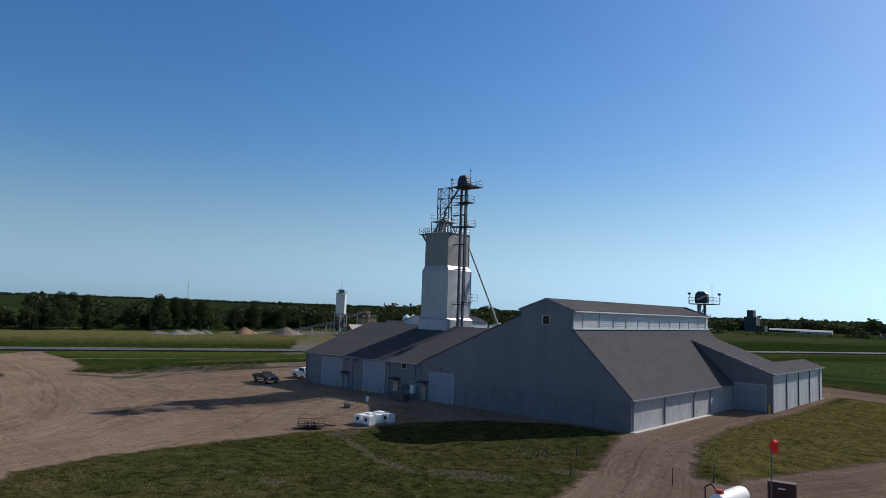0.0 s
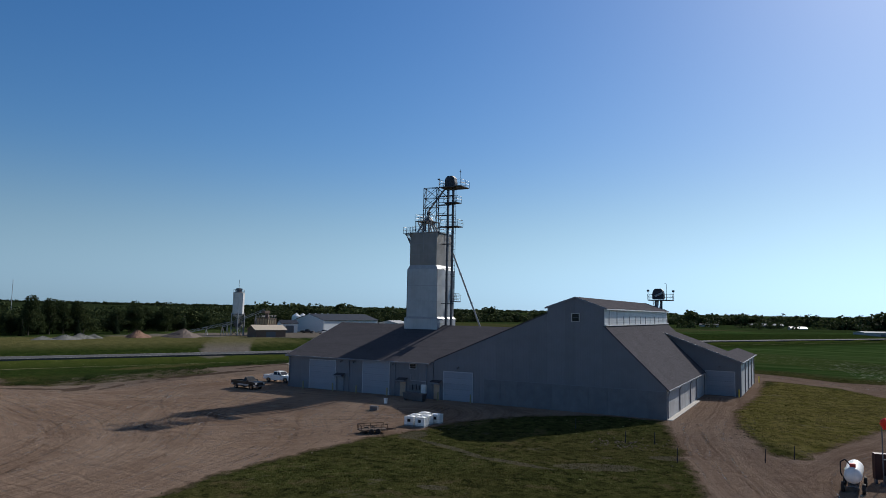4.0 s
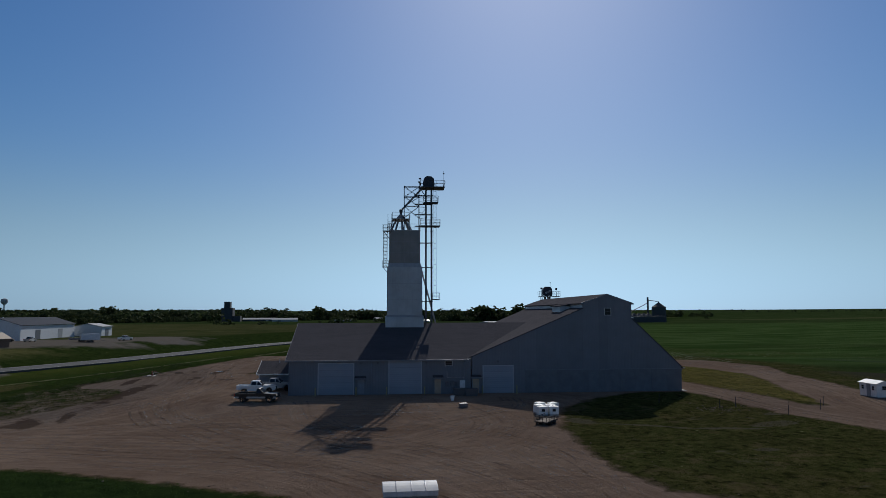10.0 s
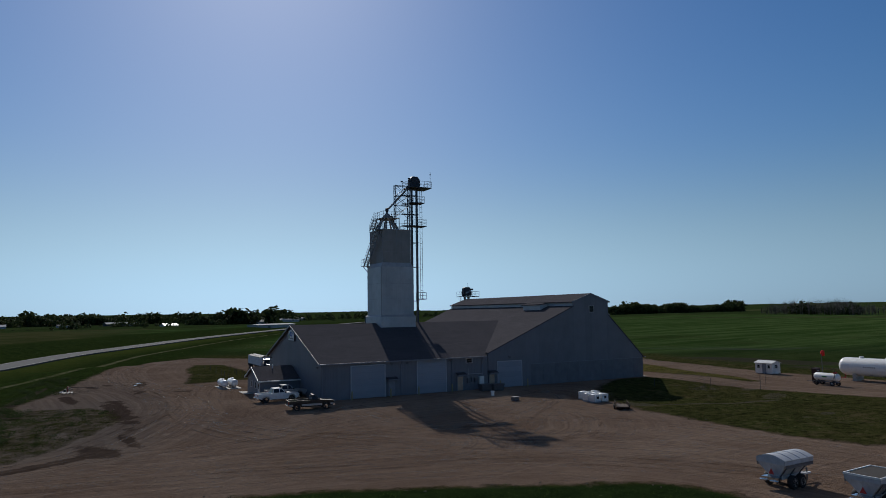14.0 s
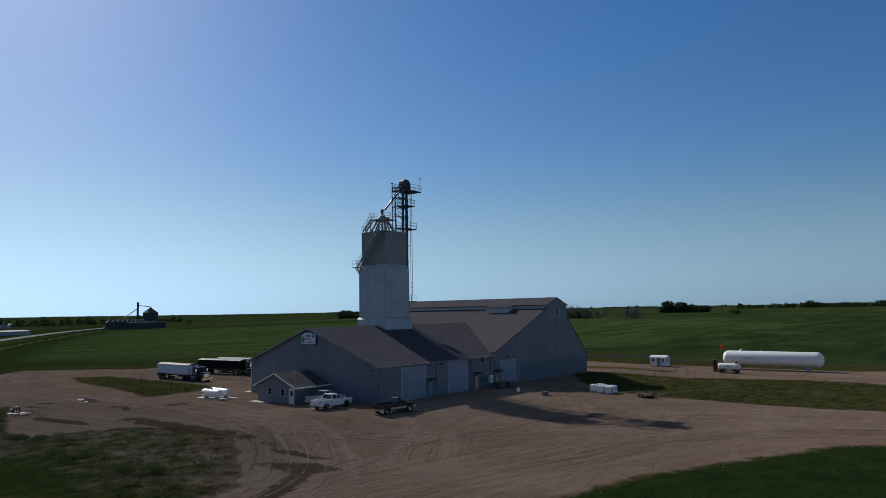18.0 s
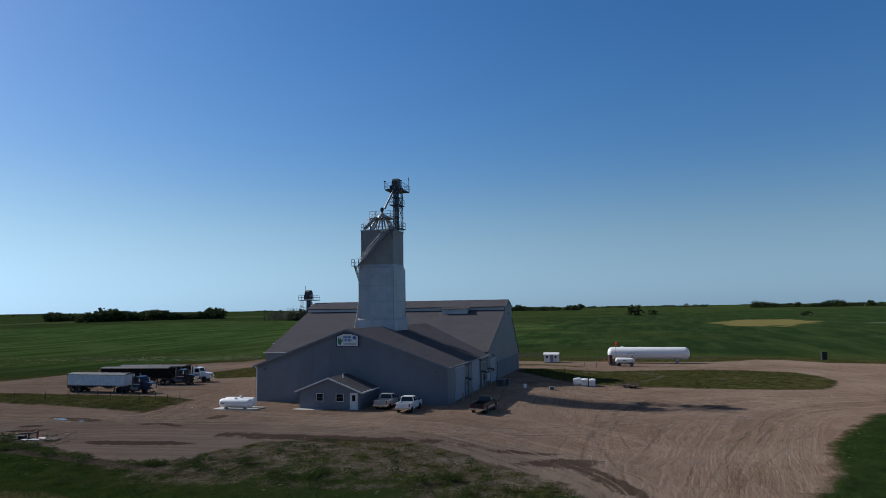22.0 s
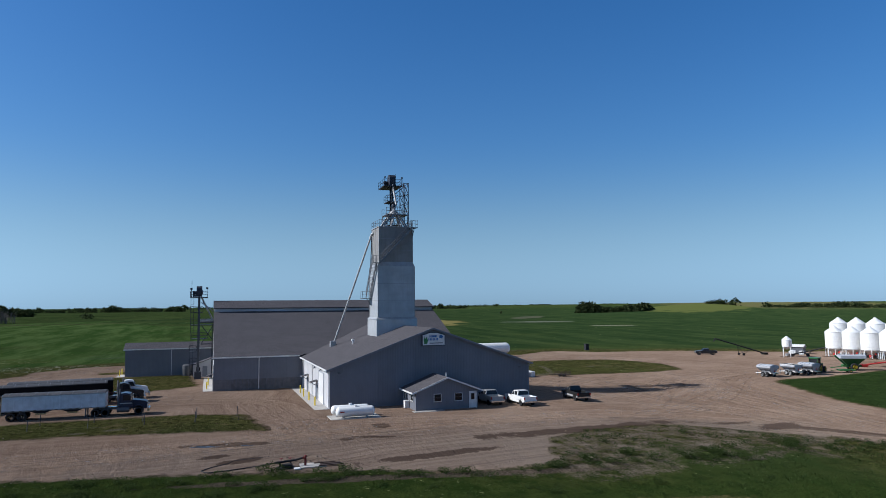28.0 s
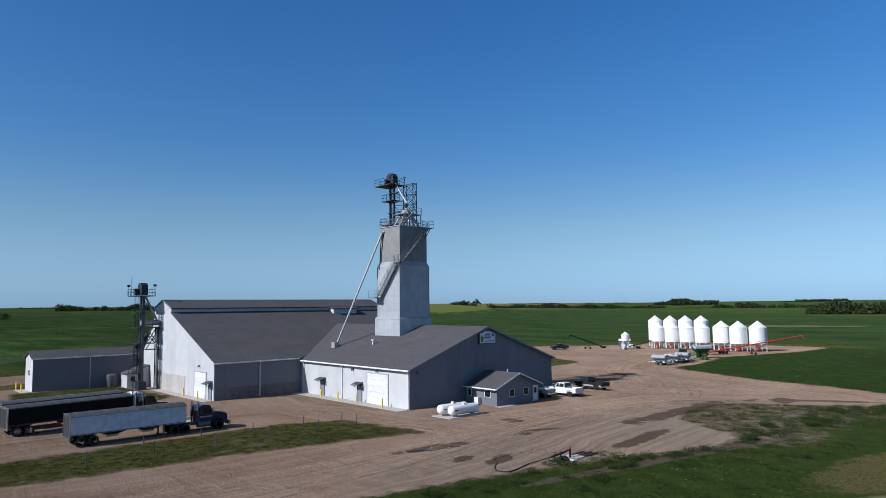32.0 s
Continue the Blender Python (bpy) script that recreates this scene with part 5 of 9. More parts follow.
for i in range(9):
    a = 2 * math.pi * i / 9
    part("spout", Shape().tube((0.66 * math.cos(a), 0.66 * math.sin(a), 2.3), (1.95 * math.cos(a), 2.2 * math.sin(a), 0.05), 0.15, n=10), GALV, dist, smooth=True)
part("deck", Shape().box(-1.5, -2.0, 1.95, 1.5, 1.6, 2.05), RAIL, dist)
for x, y in ((-1.4, -1.9), (1.4, -1.9), (-1.4, 1.5), (1.4, 1.5)):
    part("leg_post", Shape().beam((x, y, 0), (x, y, 1.95), 0.1), DARKSTEEL, dist)
part("handrail", railing(Shape(), [(-1.5, 1.6, 2.05), (-1.5, -2.0, 2.05), (1.5, -2.0, 2.05), (1.5, 1.6, 2.05)]), RAIL, dist)
stair(dist, (-1.6, 2.4, 0.1), (-1.6, 0.3, 2.05), (-0.7, 0, 0), 0.9)

# bracing frame between the bin top and the leg
truss = thing("lattice_frame", (17.0, 12.95, 25.82), "dark steel lattice frame above the bin tower", "lattice frame")
for x in (0.1, 2.6):
    for y in (-0.25, 0.5):
        part("column", Shape().beam((x, y, 0), (x, y, 7.55), 0.11), LEGDARK, truss)
for z0, z1 in ((2.1, 4.1), (4.1, 5.7), (5.7, 7.45)):
    for (xa, ya, xb, yb) in ((0.1, -0.25, 2.6, -0.25), (0.1, 0.5, 2.6, 0.5), (0.1, -0.25, 0.1, 0.5), (2.6, -0.25, 2.6, 0.5)):
        part("girt", Shape().beam((xa, ya, z1), (xb, yb, z1), 0.08), LEGDARK, truss)
        part("diagonal", Shape().beam((xa, ya, z0), (xb, yb, z1), 0.055), LEGDARK, truss)
        if xa != xb:
            part("diagonal", Shape().beam((xb, yb, z0), (xa, ya, z1), 0.055), LEGDARK, truss)
# ties from the frame across to the leg
for z in (2.1, 3.1, 4.1, 5.0, 5.7):
    part("tie", Shape().beam((2.6, 0.5, z), (3.9, 1.4, z), 0.07), LEGDARK, truss)
part("tie", Shape().beam((2.6, -0.25, 7.45), (3.9, 1.4, 5.9), 0.09), LEGDARK, truss)
part("tie", Shape().beam((2.6, 0.5, 2.1), (3.9, 1.4, 4.1), 0.06), LEGDARK, truss)

# main leg
part("boot", Shape().box(-1.0, -0.6, 0, 1.0, 0.6, 1.4), GALV, leg)
for x in (-0.48, 0.48):
    part("trunk", Shape().box(x - 0.15, -0.17, 1.4, x + 0.15, 0.17, 25.0), TRUNK, leg)
    for z in np.arange(3.2, 24.5, 2.4):
        part("flange", Shape().box(x - 0.2, -0.22, z, x + 0.2, 0.22, z + 0.08), LEGDARK, leg)
for z in (5.6, 11.4, 15.6, 18.5, 20.5, 22.3, 23.8):
    part("strut", Shape().beam((-3.6 if z < 18 else -2.4, -0.35, z), (0.7, -0.35, z), 0.1).beam((-3.6 if z < 18 else -2.4, 0.35, z), (0.7, 0.35, z), 0.1), LEGDARK, leg)
hood = Shape()
ang = [math.pi * i / 14 for i in range(15)]
hood.prism([(-0.95, 25.0), (0.95, 25.0), (1.0, 25.9), (0.85, 26.75), (0.45, 27.15), (-0.45, 27.15), (-0.85, 26.75), (-1.0, 25.9)], "y", -0.5, 0.5)
part("head_hood", hood, LEGDARK, leg)
part("motor", Shape().tube((0.3, 0.5, 25.9), (0.3, 1.25, 25.9), 0.28).box(0.0, 0.5, 25.2, 0.6, 1.2, 25.6), LEGDARK, leg)


def leg_platform(parent, x0, y0, x1, y1, z, label="platform"):
    p_ = new(label)
    p_.parent = parent
    part("deck", Shape().box(x0, y0, z - 0.14, x1, y1, z), LEGDARK, p_)
    part("handrail", railing(Shape(), [(x0, y0, z), (x1, y0, z), (x1, y1, z), (x0, y1, z), (x0, y0, z)]), LEGDARK, p_)


leg_platform(leg, -1.5, -1.5, 2.7, 1.6, 25.2)
leg_platform(leg, -0.9, -0.9, 1.6, 0.9, 22.6)
leg_platform(leg, -1.4, -1.0, 1.9, 1.0, 18.55)
leg_platform(leg, 0.6, -0.8, 1.8, 0.8, 6.0)
part("cage_ladder", Shape().beam((0.85, -0.5, 6), (0.85, -0.5, 25), 0.05).beam((1.25, -0.5, 6), (1.25, -0.5, 25), 0.05), LEGDARK, leg)
for z in np.arange(6.5, 25, 0.9):
    part("rung", Shape().beam((0.85, -0.5, z), (1.25, -0.5, z), 0.04), LEGDARK, leg)
part("spout", Shape().tube((-0.7, 0.0, 25.6), (-4.6, 0.4, 21.4), 0.17), GALV, leg, smooth=True)
for x, y, t_ in ((-1.4, -1.4, -0.5), (-1.4, 1.5, 0.4)):
    part("flood_lamp", Shape().beam((x, y, 25.2), (x * 1.12, y, 26.45), 0.06).box(x * 1.12 - 0.2, y - 0.1, 26.4, x * 1.12 + 0.2, y + 0.12, 26.6), LEGDARK, leg)
part("aerial", Shape().tube((2.5, -1.4, 25.2), (2.5, -1.4, 27.9), 0.03, n=6).box(2.38, -1.48, 27.4, 2.62, -1.32, 27.55), LEGDARK, leg)

# spout from the bin to the roof
pipe = thing("grain_spout", (24.1, 23.8, 6.85), "long galvanised spout from the tower to a roof box", "spout")
a_, b_ = Vector((18.85 - 24.1, 18.45 - 23.8, 24.9 - 6.85)), Vector((-0.2, -0.2, 0.6))
part("tube", Shape().tube(a_, b_, 0.15, n=14), GALV, pipe, smooth=True)
part("elbow", Shape().path([a_ + Vector((-0.3, -0.3, 0.25)), a_, a_.lerp(b_, 0.03)], 0.19, 12), GALV, pipe)
for f in (0.33, 0.62, 0.9):
    q = a_.lerp(b_, f)
    part("clamp", Shape().tube(q, a_.lerp(b_, f + 0.012), 0.2, n=14).beam(q + Vector((-0.4, 0.2, -0.05)), q + Vector((0.4, -0.2, 0.05)), 0.05), GALV, pipe)
part("roof_box", Shape().box(-0.45, -0.45, -0.15, 0.45, 0.45, 0.75), GALV, pipe)
part("downpipe", Shape().path([(-5.0, -5.45, 18.3), (-4.6, -5.3, 12.2)], 0.07), LEGDARK, pipe)

# second leg behind the tall building
leg2 = thing("bucket_elevator", (49.4, 45.1, 0), "dark steel bucket elevator tower behind the storage building", "bucket elevator")
for x in (-0.5, 0.5):
    part("trunk", Shape().box(x - 0.19, -0.2, 1.2, x + 0.19, 0.2, 15.4), TRUNK, leg2)
    for z in np.arange(2.4, 15, 2.2):
        part("flange", Shape().box(x - 0.25, -0.26, z, x + 0.25, 0.26, z + 0.08), LEGDARK, leg2)
part("boot", Shape().box(-1.0, -0.6, 0, 1.0, 0.6, 1.3), LEGDARK, leg2)
part("head_hood", Shape().prism([(-1.0, 15.5), (1.0, 15.5), (1.08, 16.3), (0.92, 17.1), (0.5, 17.5), (-0.5, 17.5), (-0.92, 17.1), (-1.08, 16.3)], "y", -0.5, 0.5), LEGDARK, leg2)
part("motor", Shape().tube((0.35, 0.5, 16.3), (0.35, 1.2, 16.3), 0.3).box(0.0, 0.5, 15.5, 0.7, 1.2, 15.95), LEGDARK, leg2)
part("drive_guard", Shape().prism([(-0.5, 15.9), (0.9, 16.5), (0.8, 16.85), (-0.6, 16.3)], "y", -0.66, -0.5), GALV, leg2)
leg_platform(leg2, -1.7, -1.5, 2.5, 1.6, 15.4)
leg_platform(leg2, -1.4, -0.7, 0.9, 1.5, 12.6)
leg_platform(leg2, -1.3, -2.6, 1.3, 1.4, 10.2)
leg_platform(leg2, -1.1, -1.6, 1.1, 1.2, 7.6)
leg_platform(leg2, -1.1, 0.3, 1.0, 1.6, 5.2)
leg_platform(leg2, -0.7, 0.3, 1.0, 1.6, 2.8)
for z0, z1 in ((0.3, 2.7), (2.8, 5.1), (5.2, 7.5), (7.6, 10.1), (10.2, 12.5), (12.6, 15.3)):
    part("ladder_cage", railing(Shape(), [(-1.2, 0.95, z0), (-0.75, 0.95, z0), (-0.75, 1.45, z0), (-1.2, 1.45, z0), (-1.2, 0.95, z0)], z1 - z0, 0.03), LEGDARK, leg2)
    parts("rung", [Shape().beam((-1.15, 1.2, z), (-0.8, 1.2, z), 0.04) for z in np.arange(z0 + 0.3, z1, 0.4)], LEGDARK, leg2)
part("conveyor", Shape().tube((-0.1, -2.9, 10.9), (-0.1, 0.2, 10.9), 0.42, n=16), GALV, leg2, smooth=True)
part("spout", Shape().tube((0.0, -0.45, 15.3), (0.0, -2.4, 11.3), 0.17), GALV, leg2, smooth=True)
part("spout", Shape().tube((0.4, -0.4, 14.4), (0.4, -2.6, 12.7), 0.11), GALV, leg2, smooth=True)
for x in (-0.75, 0.75):
    part("column", Shape().beam((x, -2.45, 0), (x, -2.45, 10.2), 0.14), LEGDARK, leg2)
for z in np.arange(0.6, 10, 0.45):
    part("rung", Shape().beam((-0.22, -2.45, z), (0.22, -2.45, z), 0.05), LEGDARK, leg2)
parts("ladder_rail", (Shape().beam((-0.22, -2.45, 0), (-0.22, -2.45, 10.2), 0.06), Shape().beam((0.22, -2.45, 0), (0.22, -2.45, 10.2), 0.06)), LEGDARK, leg2)
for x in (-0.75, 0.75):
    parts("diagonal", (Shape().beam((x, -0.5, 6.6), (x, -2.6, 10.0), 0.12), Shape().beam((x, -2.5, 7.3), (x, -0.5, 10.0), 0.12), Shape().beam((x, -0.4, 6.5), (x, -2.45, 6.5), 0.1)), LEGDARK, leg2)
for x, y in ((-1.6, -1.4), (2.4, 1.5)):
    part("flood_lamp", Shape().beam((x, y, 15.4), (x, y, 17.0), 0.06).box(x - 0.2, y - 0.2, 16.9, x + 0.2, y + 0.2, 17.25), LEGDARK, leg2)
part("aerial", Shape().tube((1.2, 1.4, 15.4), (1.2, 1.4, 18.5), 0.035, n=6).tube((1.2, 1.4, 18.5), (0.85, 1.4, 18.55), 0.03, n=6), LEGDARK, leg2)
pump = thing("pump_house", (54.7, 44.3, 0), "low white lean-to pump house by the elevator", "shed")
part("wall", Shape().prism([(-1.8, 0), (1.7, 0), (1.7, 2.25), (-1.8, 3.5)], "x", -1.5, 1.7), SUN_WHITE_X, pump)
part("roof", Shape().slab([(-1.7, 1.95, 2.3), (-1.7, -1.85, 3.66), (1.9, -1.85, 3.66), (1.9, 1.95, 2.3)], 0.1), ROOF, pump)
part("door", Shape().box(-1.56, -0.9, 0.05, -1.5, 0.0, 2.05), DOORGREY, pump)
part("window", Shape().box(-1.55, 0.45, 1.1, -1.5, 1.15, 1.9), GLASS, pump)
porch = thing("storage_tank", (57.3, 47.2, 0), "dark upright tank beside the pump house", "tank")
part("shell", Shape().lathe([(0.85, 0.0), (0.9, 0.1), (0.9, 2.0), (0.6, 2.2), (0.1, 2.25)], 20), DARKSTEEL, porch, smooth=True)


# ---- vehicles and yard equipment ----
RUBBER = BLACK
CHROME = plain("bright_metal", (0.62, 0.62, 0.63), 0.18, 0.9, vary=0.05)
WINDOW = plain("tinted_glass", (0.018, 0.02, 0.024), 0.05, spec=0.35)
LAMPRED = plain("red_lens", (0.35, 0.02, 0.02), 0.25)
LAMPCLEAR = plain("clear_lens", (0.7, 0.7, 0.68), 0.12)


def car_paint(name, col, rough=0.28):
    m, t, p = nodes_of(name, rough, 0.0, 0.3)
    n = noise_of(t, coords(t), 3, 4)
    t.links.new(mixed(t, grey(t, n, 0.3, 0.75), col, tuple(c * 0.82 + 0.01 for c in col)), p.inputs["Base Color"])
    p.inputs["Coat Weight"].default_value = 0.15
    p.inputs["Coat Roughness"].default_value = 0.12
    return m


SPREADWHITE = plain("spreader_white", (0.42, 0.43, 0.46), 0.45, vary=0.15, grime=0.5)
P_WHITE, P_SILVER, P_BROWN = car_paint("white_car_paint", (0.75, 0.75, 0.75)), car_paint("silver_car_paint", (0.36, 0.36, 0.36)), car_paint("dark_brown_car_paint", (0.012, 0.011, 0.011), 0.5)
P_BLACK, P_BLUE, P_GREEN = car_paint("black_car_paint", (0.02, 0.02, 0.023)), car_paint("dark_blue_car_paint", (0.02, 0.028, 0.06)), car_paint("green_machine_paint", (0.03, 0.14, 0.035), 0.4)
P_YELLOW = car_paint("yellow_machine_paint", (0.68, 0.5, 0.03), 0.4)


def wheel(parent, x, y, z, r, w, rim=CHROME, name="wheel"):
    ob = new(name)
    ob.parent = parent
    m = Matrix.Translation((x, y, z)) @ Matrix.Rotation(radians(90), 4, "X")
    part("tyre", Shape().lathe([(r * 0.6, -w / 2), (r * 0.93, -w / 2), (r, -w * 0.35), (r, w * 0.35), (r * 0.93, w / 2), (r * 0.6, w / 2)], 22, m), RUBBER, ob, smooth=True)
    part("rim", Shape().lathe([(r * 0.62, -w * 0.5), (r * 0.5, -w * 0.42), (r * 0.15, -w * 0.5), (r * 0.15, w * 0.5), (r * 0.5, w * 0.42), (r * 0.62, w * 0.5)], 16, m), rim, ob, smooth=True)
    return ob


def arch(cx, cz, r, n=8):
    return [(cx - r * math.cos(math.pi * i / n), cz + r * math.sin(math.pi * i / n)) for i in range(n + 1)]


def glass(parent, quad, t=0.015):
    return part("window", Shape().slab(quad, t) if abs(((Vector(quad[1]) - Vector(quad[0])).cross(Vector(quad[2]) - Vector(quad[0]))).normalized().z) > 0.05 else side_plate(quad, t), WINDOW, parent)


def side_plate(quad, t):
    p = [Vector(q) for q in quad]
    nrm = (p[1] - p[0]).cross(p[2] - p[0]).normalized() * t
    return Shape().add(p + [q + nrm for q in p], [(0, 1, 2, 3), (7, 6, 5, 4), (0, 4, 5, 1), (1, 5, 6, 2), (2, 6, 7, 3), (3, 7, 4, 0)])


def softened(ob, width):
    """Round off the pressed edges of a sheet-metal part."""
    b = ob.modifiers.new("soft_edges", "BEVEL")
    b.width, b.segments, b.limit_method, b.angle_limit = width, 2, "ANGLE", radians(38)
    return ob


def pickup(place, turn, paint, label, crew=True, bumper=CHROME, lower=None):
    ob = thing("pickup_truck", place, label, "pickup truck", "pickups by the warehouse", turn)
    cab0 = -0.85 if crew else 0.0
    low = [(-2.78, 0.6), (-2.3, 0.52)] + arch(-1.75, 0.45, 0.5) + [(-1.2, 0.42), (1.3, 0.42)] + arch(1.85, 0.45, 0.5) + [(2.45, 0.42), (2.82, 0.55), (2.86, 0.95), (2.72, 1.12), (1.1, 1.24), (cab0, 1.24), (cab0, 0.8), (-2.78, 0.8)]
    softened(part("body", Shape().prism(low, "y", -0.95, 0.95), paint, ob), 0.05)
    for x0, x1 in ((-2.74, -2.28), (-1.22, 1.32), (2.38, 2.78)) if lower else ():
        for yy in (0.945, -0.962):
            part("lower_trim", Shape().box(x0, yy, 0.56, x1, yy + 0.017, 0.8), lower, ob, "pale lower side panel")
    parts("bed_wall", (Shape().box(-2.78, 0.83, 0.8, cab0, 0.95, 1.24), Shape().box(-2.78, -0.95, 0.8, cab0, -0.83, 1.24)), paint, ob)
    part("bed_floor", Shape().box(-2.72, -0.83, 0.8, cab0 - 0.02, 0.83, 0.84), BLACK, ob)
    part("tailgate", Shape().box(-2.84, -0.93, 0.62, -2.76, 0.93, 1.24), paint, ob)
    zt = 1.86
    b = [(cab0, -0.93), (1.12, -0.93), (1.12, 0.93), (cab0, 0.93)]
    tq = [(cab0 + 0.14, -0.74), (0.42, -0.74), (0.42, 0.74), (cab0 + 0.14, 0.74)]
    softened(part("cab", Shape().add([(x, y, 1.22) for x, y in b] + [(x, y, zt) for x, y in tq], [(3, 2, 1, 0), (4, 5, 6, 7), (0, 1, 5, 4), (1, 2, 6, 5), (2, 3, 7, 6), (3, 0, 4, 7)]), paint, ob), 0.06)
    L = lambda a, c, f: a + (c - a) * f
    # windscreen and rear window
    for sx, s in ((1, 0), (0, 1)):
        q = []
        for f, yy in ((0.1, 1), (0.1, -1), (0.9, -1), (0.9, 1)):
            xb, xt = (1.12, 0.42) if sx else (cab0, cab0 + 0.14)
            q.append((L(xb, xt, f) + (0.02 if sx else -0.02), yy * (L(0.93, 0.74, f) - 0.1), L(1.22, zt, f) + 0.005))
        glass(ob, q)
    spans = ((cab0 + 0.15, 0.08), (0.16, 0.82)) if crew else ((cab0 + 0.15, 0.8),)
    for yy in (1, -1):
        for x0, x1 in spans:
            q = [(x0, yy * (L(0.93, 0.74, 0.12) + 0.012), L(1.22, zt, 0.12)), (x1, yy * (L(0.93, 0.74, 0.12) + 0.012), L(1.22, zt, 0.12)),
                 (min(x1, 0.42) - 0.03, yy * (L(0.93, 0.74, 0.86) + 0.012), L(1.22, zt, 0.86)), (x0 + 0.05, yy * (L(0.93, 0.74, 0.86) + 0.012), L(1.22, zt, 0.86))]
            part("window", side_plate(q, 0.012 * yy), WINDOW, ob)
        part("mirror", Shape().box(0.85, yy * 0.95, 1.22, 1.0, yy * 1.15, 1.42), BLACK, ob)
        part("headlight", Shape().box(2.8, yy * 0.6, 0.84, 2.88, yy * 0.92, 1.02), LAMPCLEAR, ob)
        part("tail_light", Shape().box(-2.86, yy * 0.8, 0.86, -2.8, yy * 0.95, 1.18), LAMPRED, ob)
        for x in (1.85, -1.75):
            wheel(ob, x, yy * 0.83, 0.4, 0.4, 0.26)
    part("grille", Shape().box(2.82, -0.58, 0.72, 2.89, 0.58, 1.03), BLACK, ob)
    part("bumper", Shape().box(2.72, -0.95, 0.48, 2.95, 0.95, 0.68), bumper, ob)
    part("bumper", Shape().box(-2.98, -0.95, 0.52, -2.78, 0.95, 0.7), bumper, ob)
    return ob


pickup((-5.1, 3.65, 0), 2, P_WHITE, "white crew-cab pickup parked facing the warehouse")
pickup((-2.95, 7.25, 0), 0, P_SILVER, "silver-grey pickup parked beside the office")
pickup((-3.3, -5.7, lie(-3.3, -5.7)), -6, P_BROWN, "dark brown older pickup with a pale lower side and single cab", crew=False, lower=P_SILVER)
pickup((67.6, -87.5, lie(67.6, -87.5)), 62, P_BLACK, "black pickup parked at the far edge of the yard")


DULLMARK = plain("dull_marker", (0.05, 0.03, 0.03), 0.6)
T_BLACKEDGE = plain("black_trailer_edge", (0.03, 0.03, 0.032), 0.5)
T_EDGE, TARPBOW = plain("trailer_edge", (0.34, 0.35, 0.37), 0.4, 0.3), plain("tarp_bow_dark", (0.12, 0.12, 0.125), 0.5)


def semi(place, turn, trailer_paint, cab_paint, label, tarp, back=-8.0):
    ob = thing("semi_truck", place, label, "semi truck", "grain trucks behind the warehouse", turn)
    # trailer from x = -8 to 3, tractor ahead of it
    tr = new("trailer")
    tr.parent = ob
    part("hopper_body", Shape().box(back, -1.22, 1.2, 3, 1.22, 2.95), trailer_paint, tr)
    for xc in (-0.65, -4.05):
        part("hopper", frustum(xc - 0.5, xc + 0.5, -0.55, 0.55, 0.78, xc - 1.5, xc + 1.5, -1.05, 1.05, 1.2), LEGDARK, tr)
    cover = [(y, 2.95 + 0.24 * math.cos(y / 1.25 * math.pi / 2)) for y in np.linspace(-1.25, 1.25, 9)]
    part("tarp", Shape().prism([(-1.25, 2.93)] + cover + [(1.25, 2.93)], "x", back - 0.02, 3.02), tarp, tr)
    for x in np.arange(back + 0.6, 3, 1.35):
        part("tarp_bow", Shape().prism([(y, z + 0.025) for y, z in cover] + [(1.25, 2.96), (-1.25, 2.96)], "x", x, x + 0.06), TARPBOW, tr)
    for yy in (-1.25, 1.22):
        edge_paint = T_EDGE if trailer_paint is T_BLUEWHITE else T_BLACKEDGE
        part("rail", Shape().box(back - 0.02, yy, 1.14, 3.02, yy + 0.03, 1.26), edge_paint, tr)
        part("rail", Shape().box(back - 0.02, yy, 2.84, 3.02, yy + 0.03, 2.96), edge_paint, tr)
        for x in np.arange(back + 0.3, 2.8, 0.75):
            part("marker", Shape().box(x, yy - 0.01, 1.17, x + 0.3, yy + 0.04, 1.23), DULLMARK, tr)
        for x in np.arange(back + 0.4, 2.8, 0.8):
            part("rib", Shape().box(x, yy, 1.26, x + 0.06, yy + 0.03, 2.84), trailer_paint, tr)
    part("rear_door", Shape().box(back - 0.05, -1.05, 0.9, back, 1.05, 2.85), BLACK, tr)
    part("rear_frame", Shape().box(back - 0.1, -1.25, 0.7, back, -1.05, 3.05).box(back - 0.1, 1.05, 0.7, back, 1.25, 3.05).box(back - 0.1, -1.05, 0.7, back, 1.05, 0.9).box(back - 0.1, -1.05, 2.85, back, 1.05, 3.05), CHROME, tr)
    part("bogie_frame", Shape().box(back + 0.1, -0.55, 0.95, back + 2.5, 0.55, 1.2), DARKSTEEL, tr)
    part("coupler_plate", Shape().box(-0.4, -0.5, 1.05, 2.9, 0.5, 1.3), DARKSTEEL, tr)
    part("rear_bumper", Shape().box(back + 0.1, -1.1, 0.75, back + 0.3, 1.1, 0.95), DARKSTEEL, tr)
    for x in (back + 0.9, back + 2.05):
        for yy in (-0.95, 0.95):
            wheel(tr, x, yy, 0.5, 0.5, 0.5)
    for yy in (-0.8, 0.8):
        part("landing_leg", Shape().box(0.75, yy - 0.07, 0.1, 0.9, yy + 0.07, 1.3).box(0.65, yy - 0.14, 0.02, 1.0, yy + 0.14, 0.1), DARKSTEEL, tr)
    for x in (-1.2, -4.6):
        part("hopper_gate", Shape().box(x, -0.6, 0.6, x + 1.1, 0.6, 0.78), CHROME, tr)
    tc = new("tractor")
    tc.parent = ob
    parts("frame", (Shape().box(1.6, -0.45, 0.75, 7.6, -0.3, 1.0), Shape().box(1.6, 0.3, 0.75, 7.6, 0.45, 1.0)), DARKSTEEL, tc)
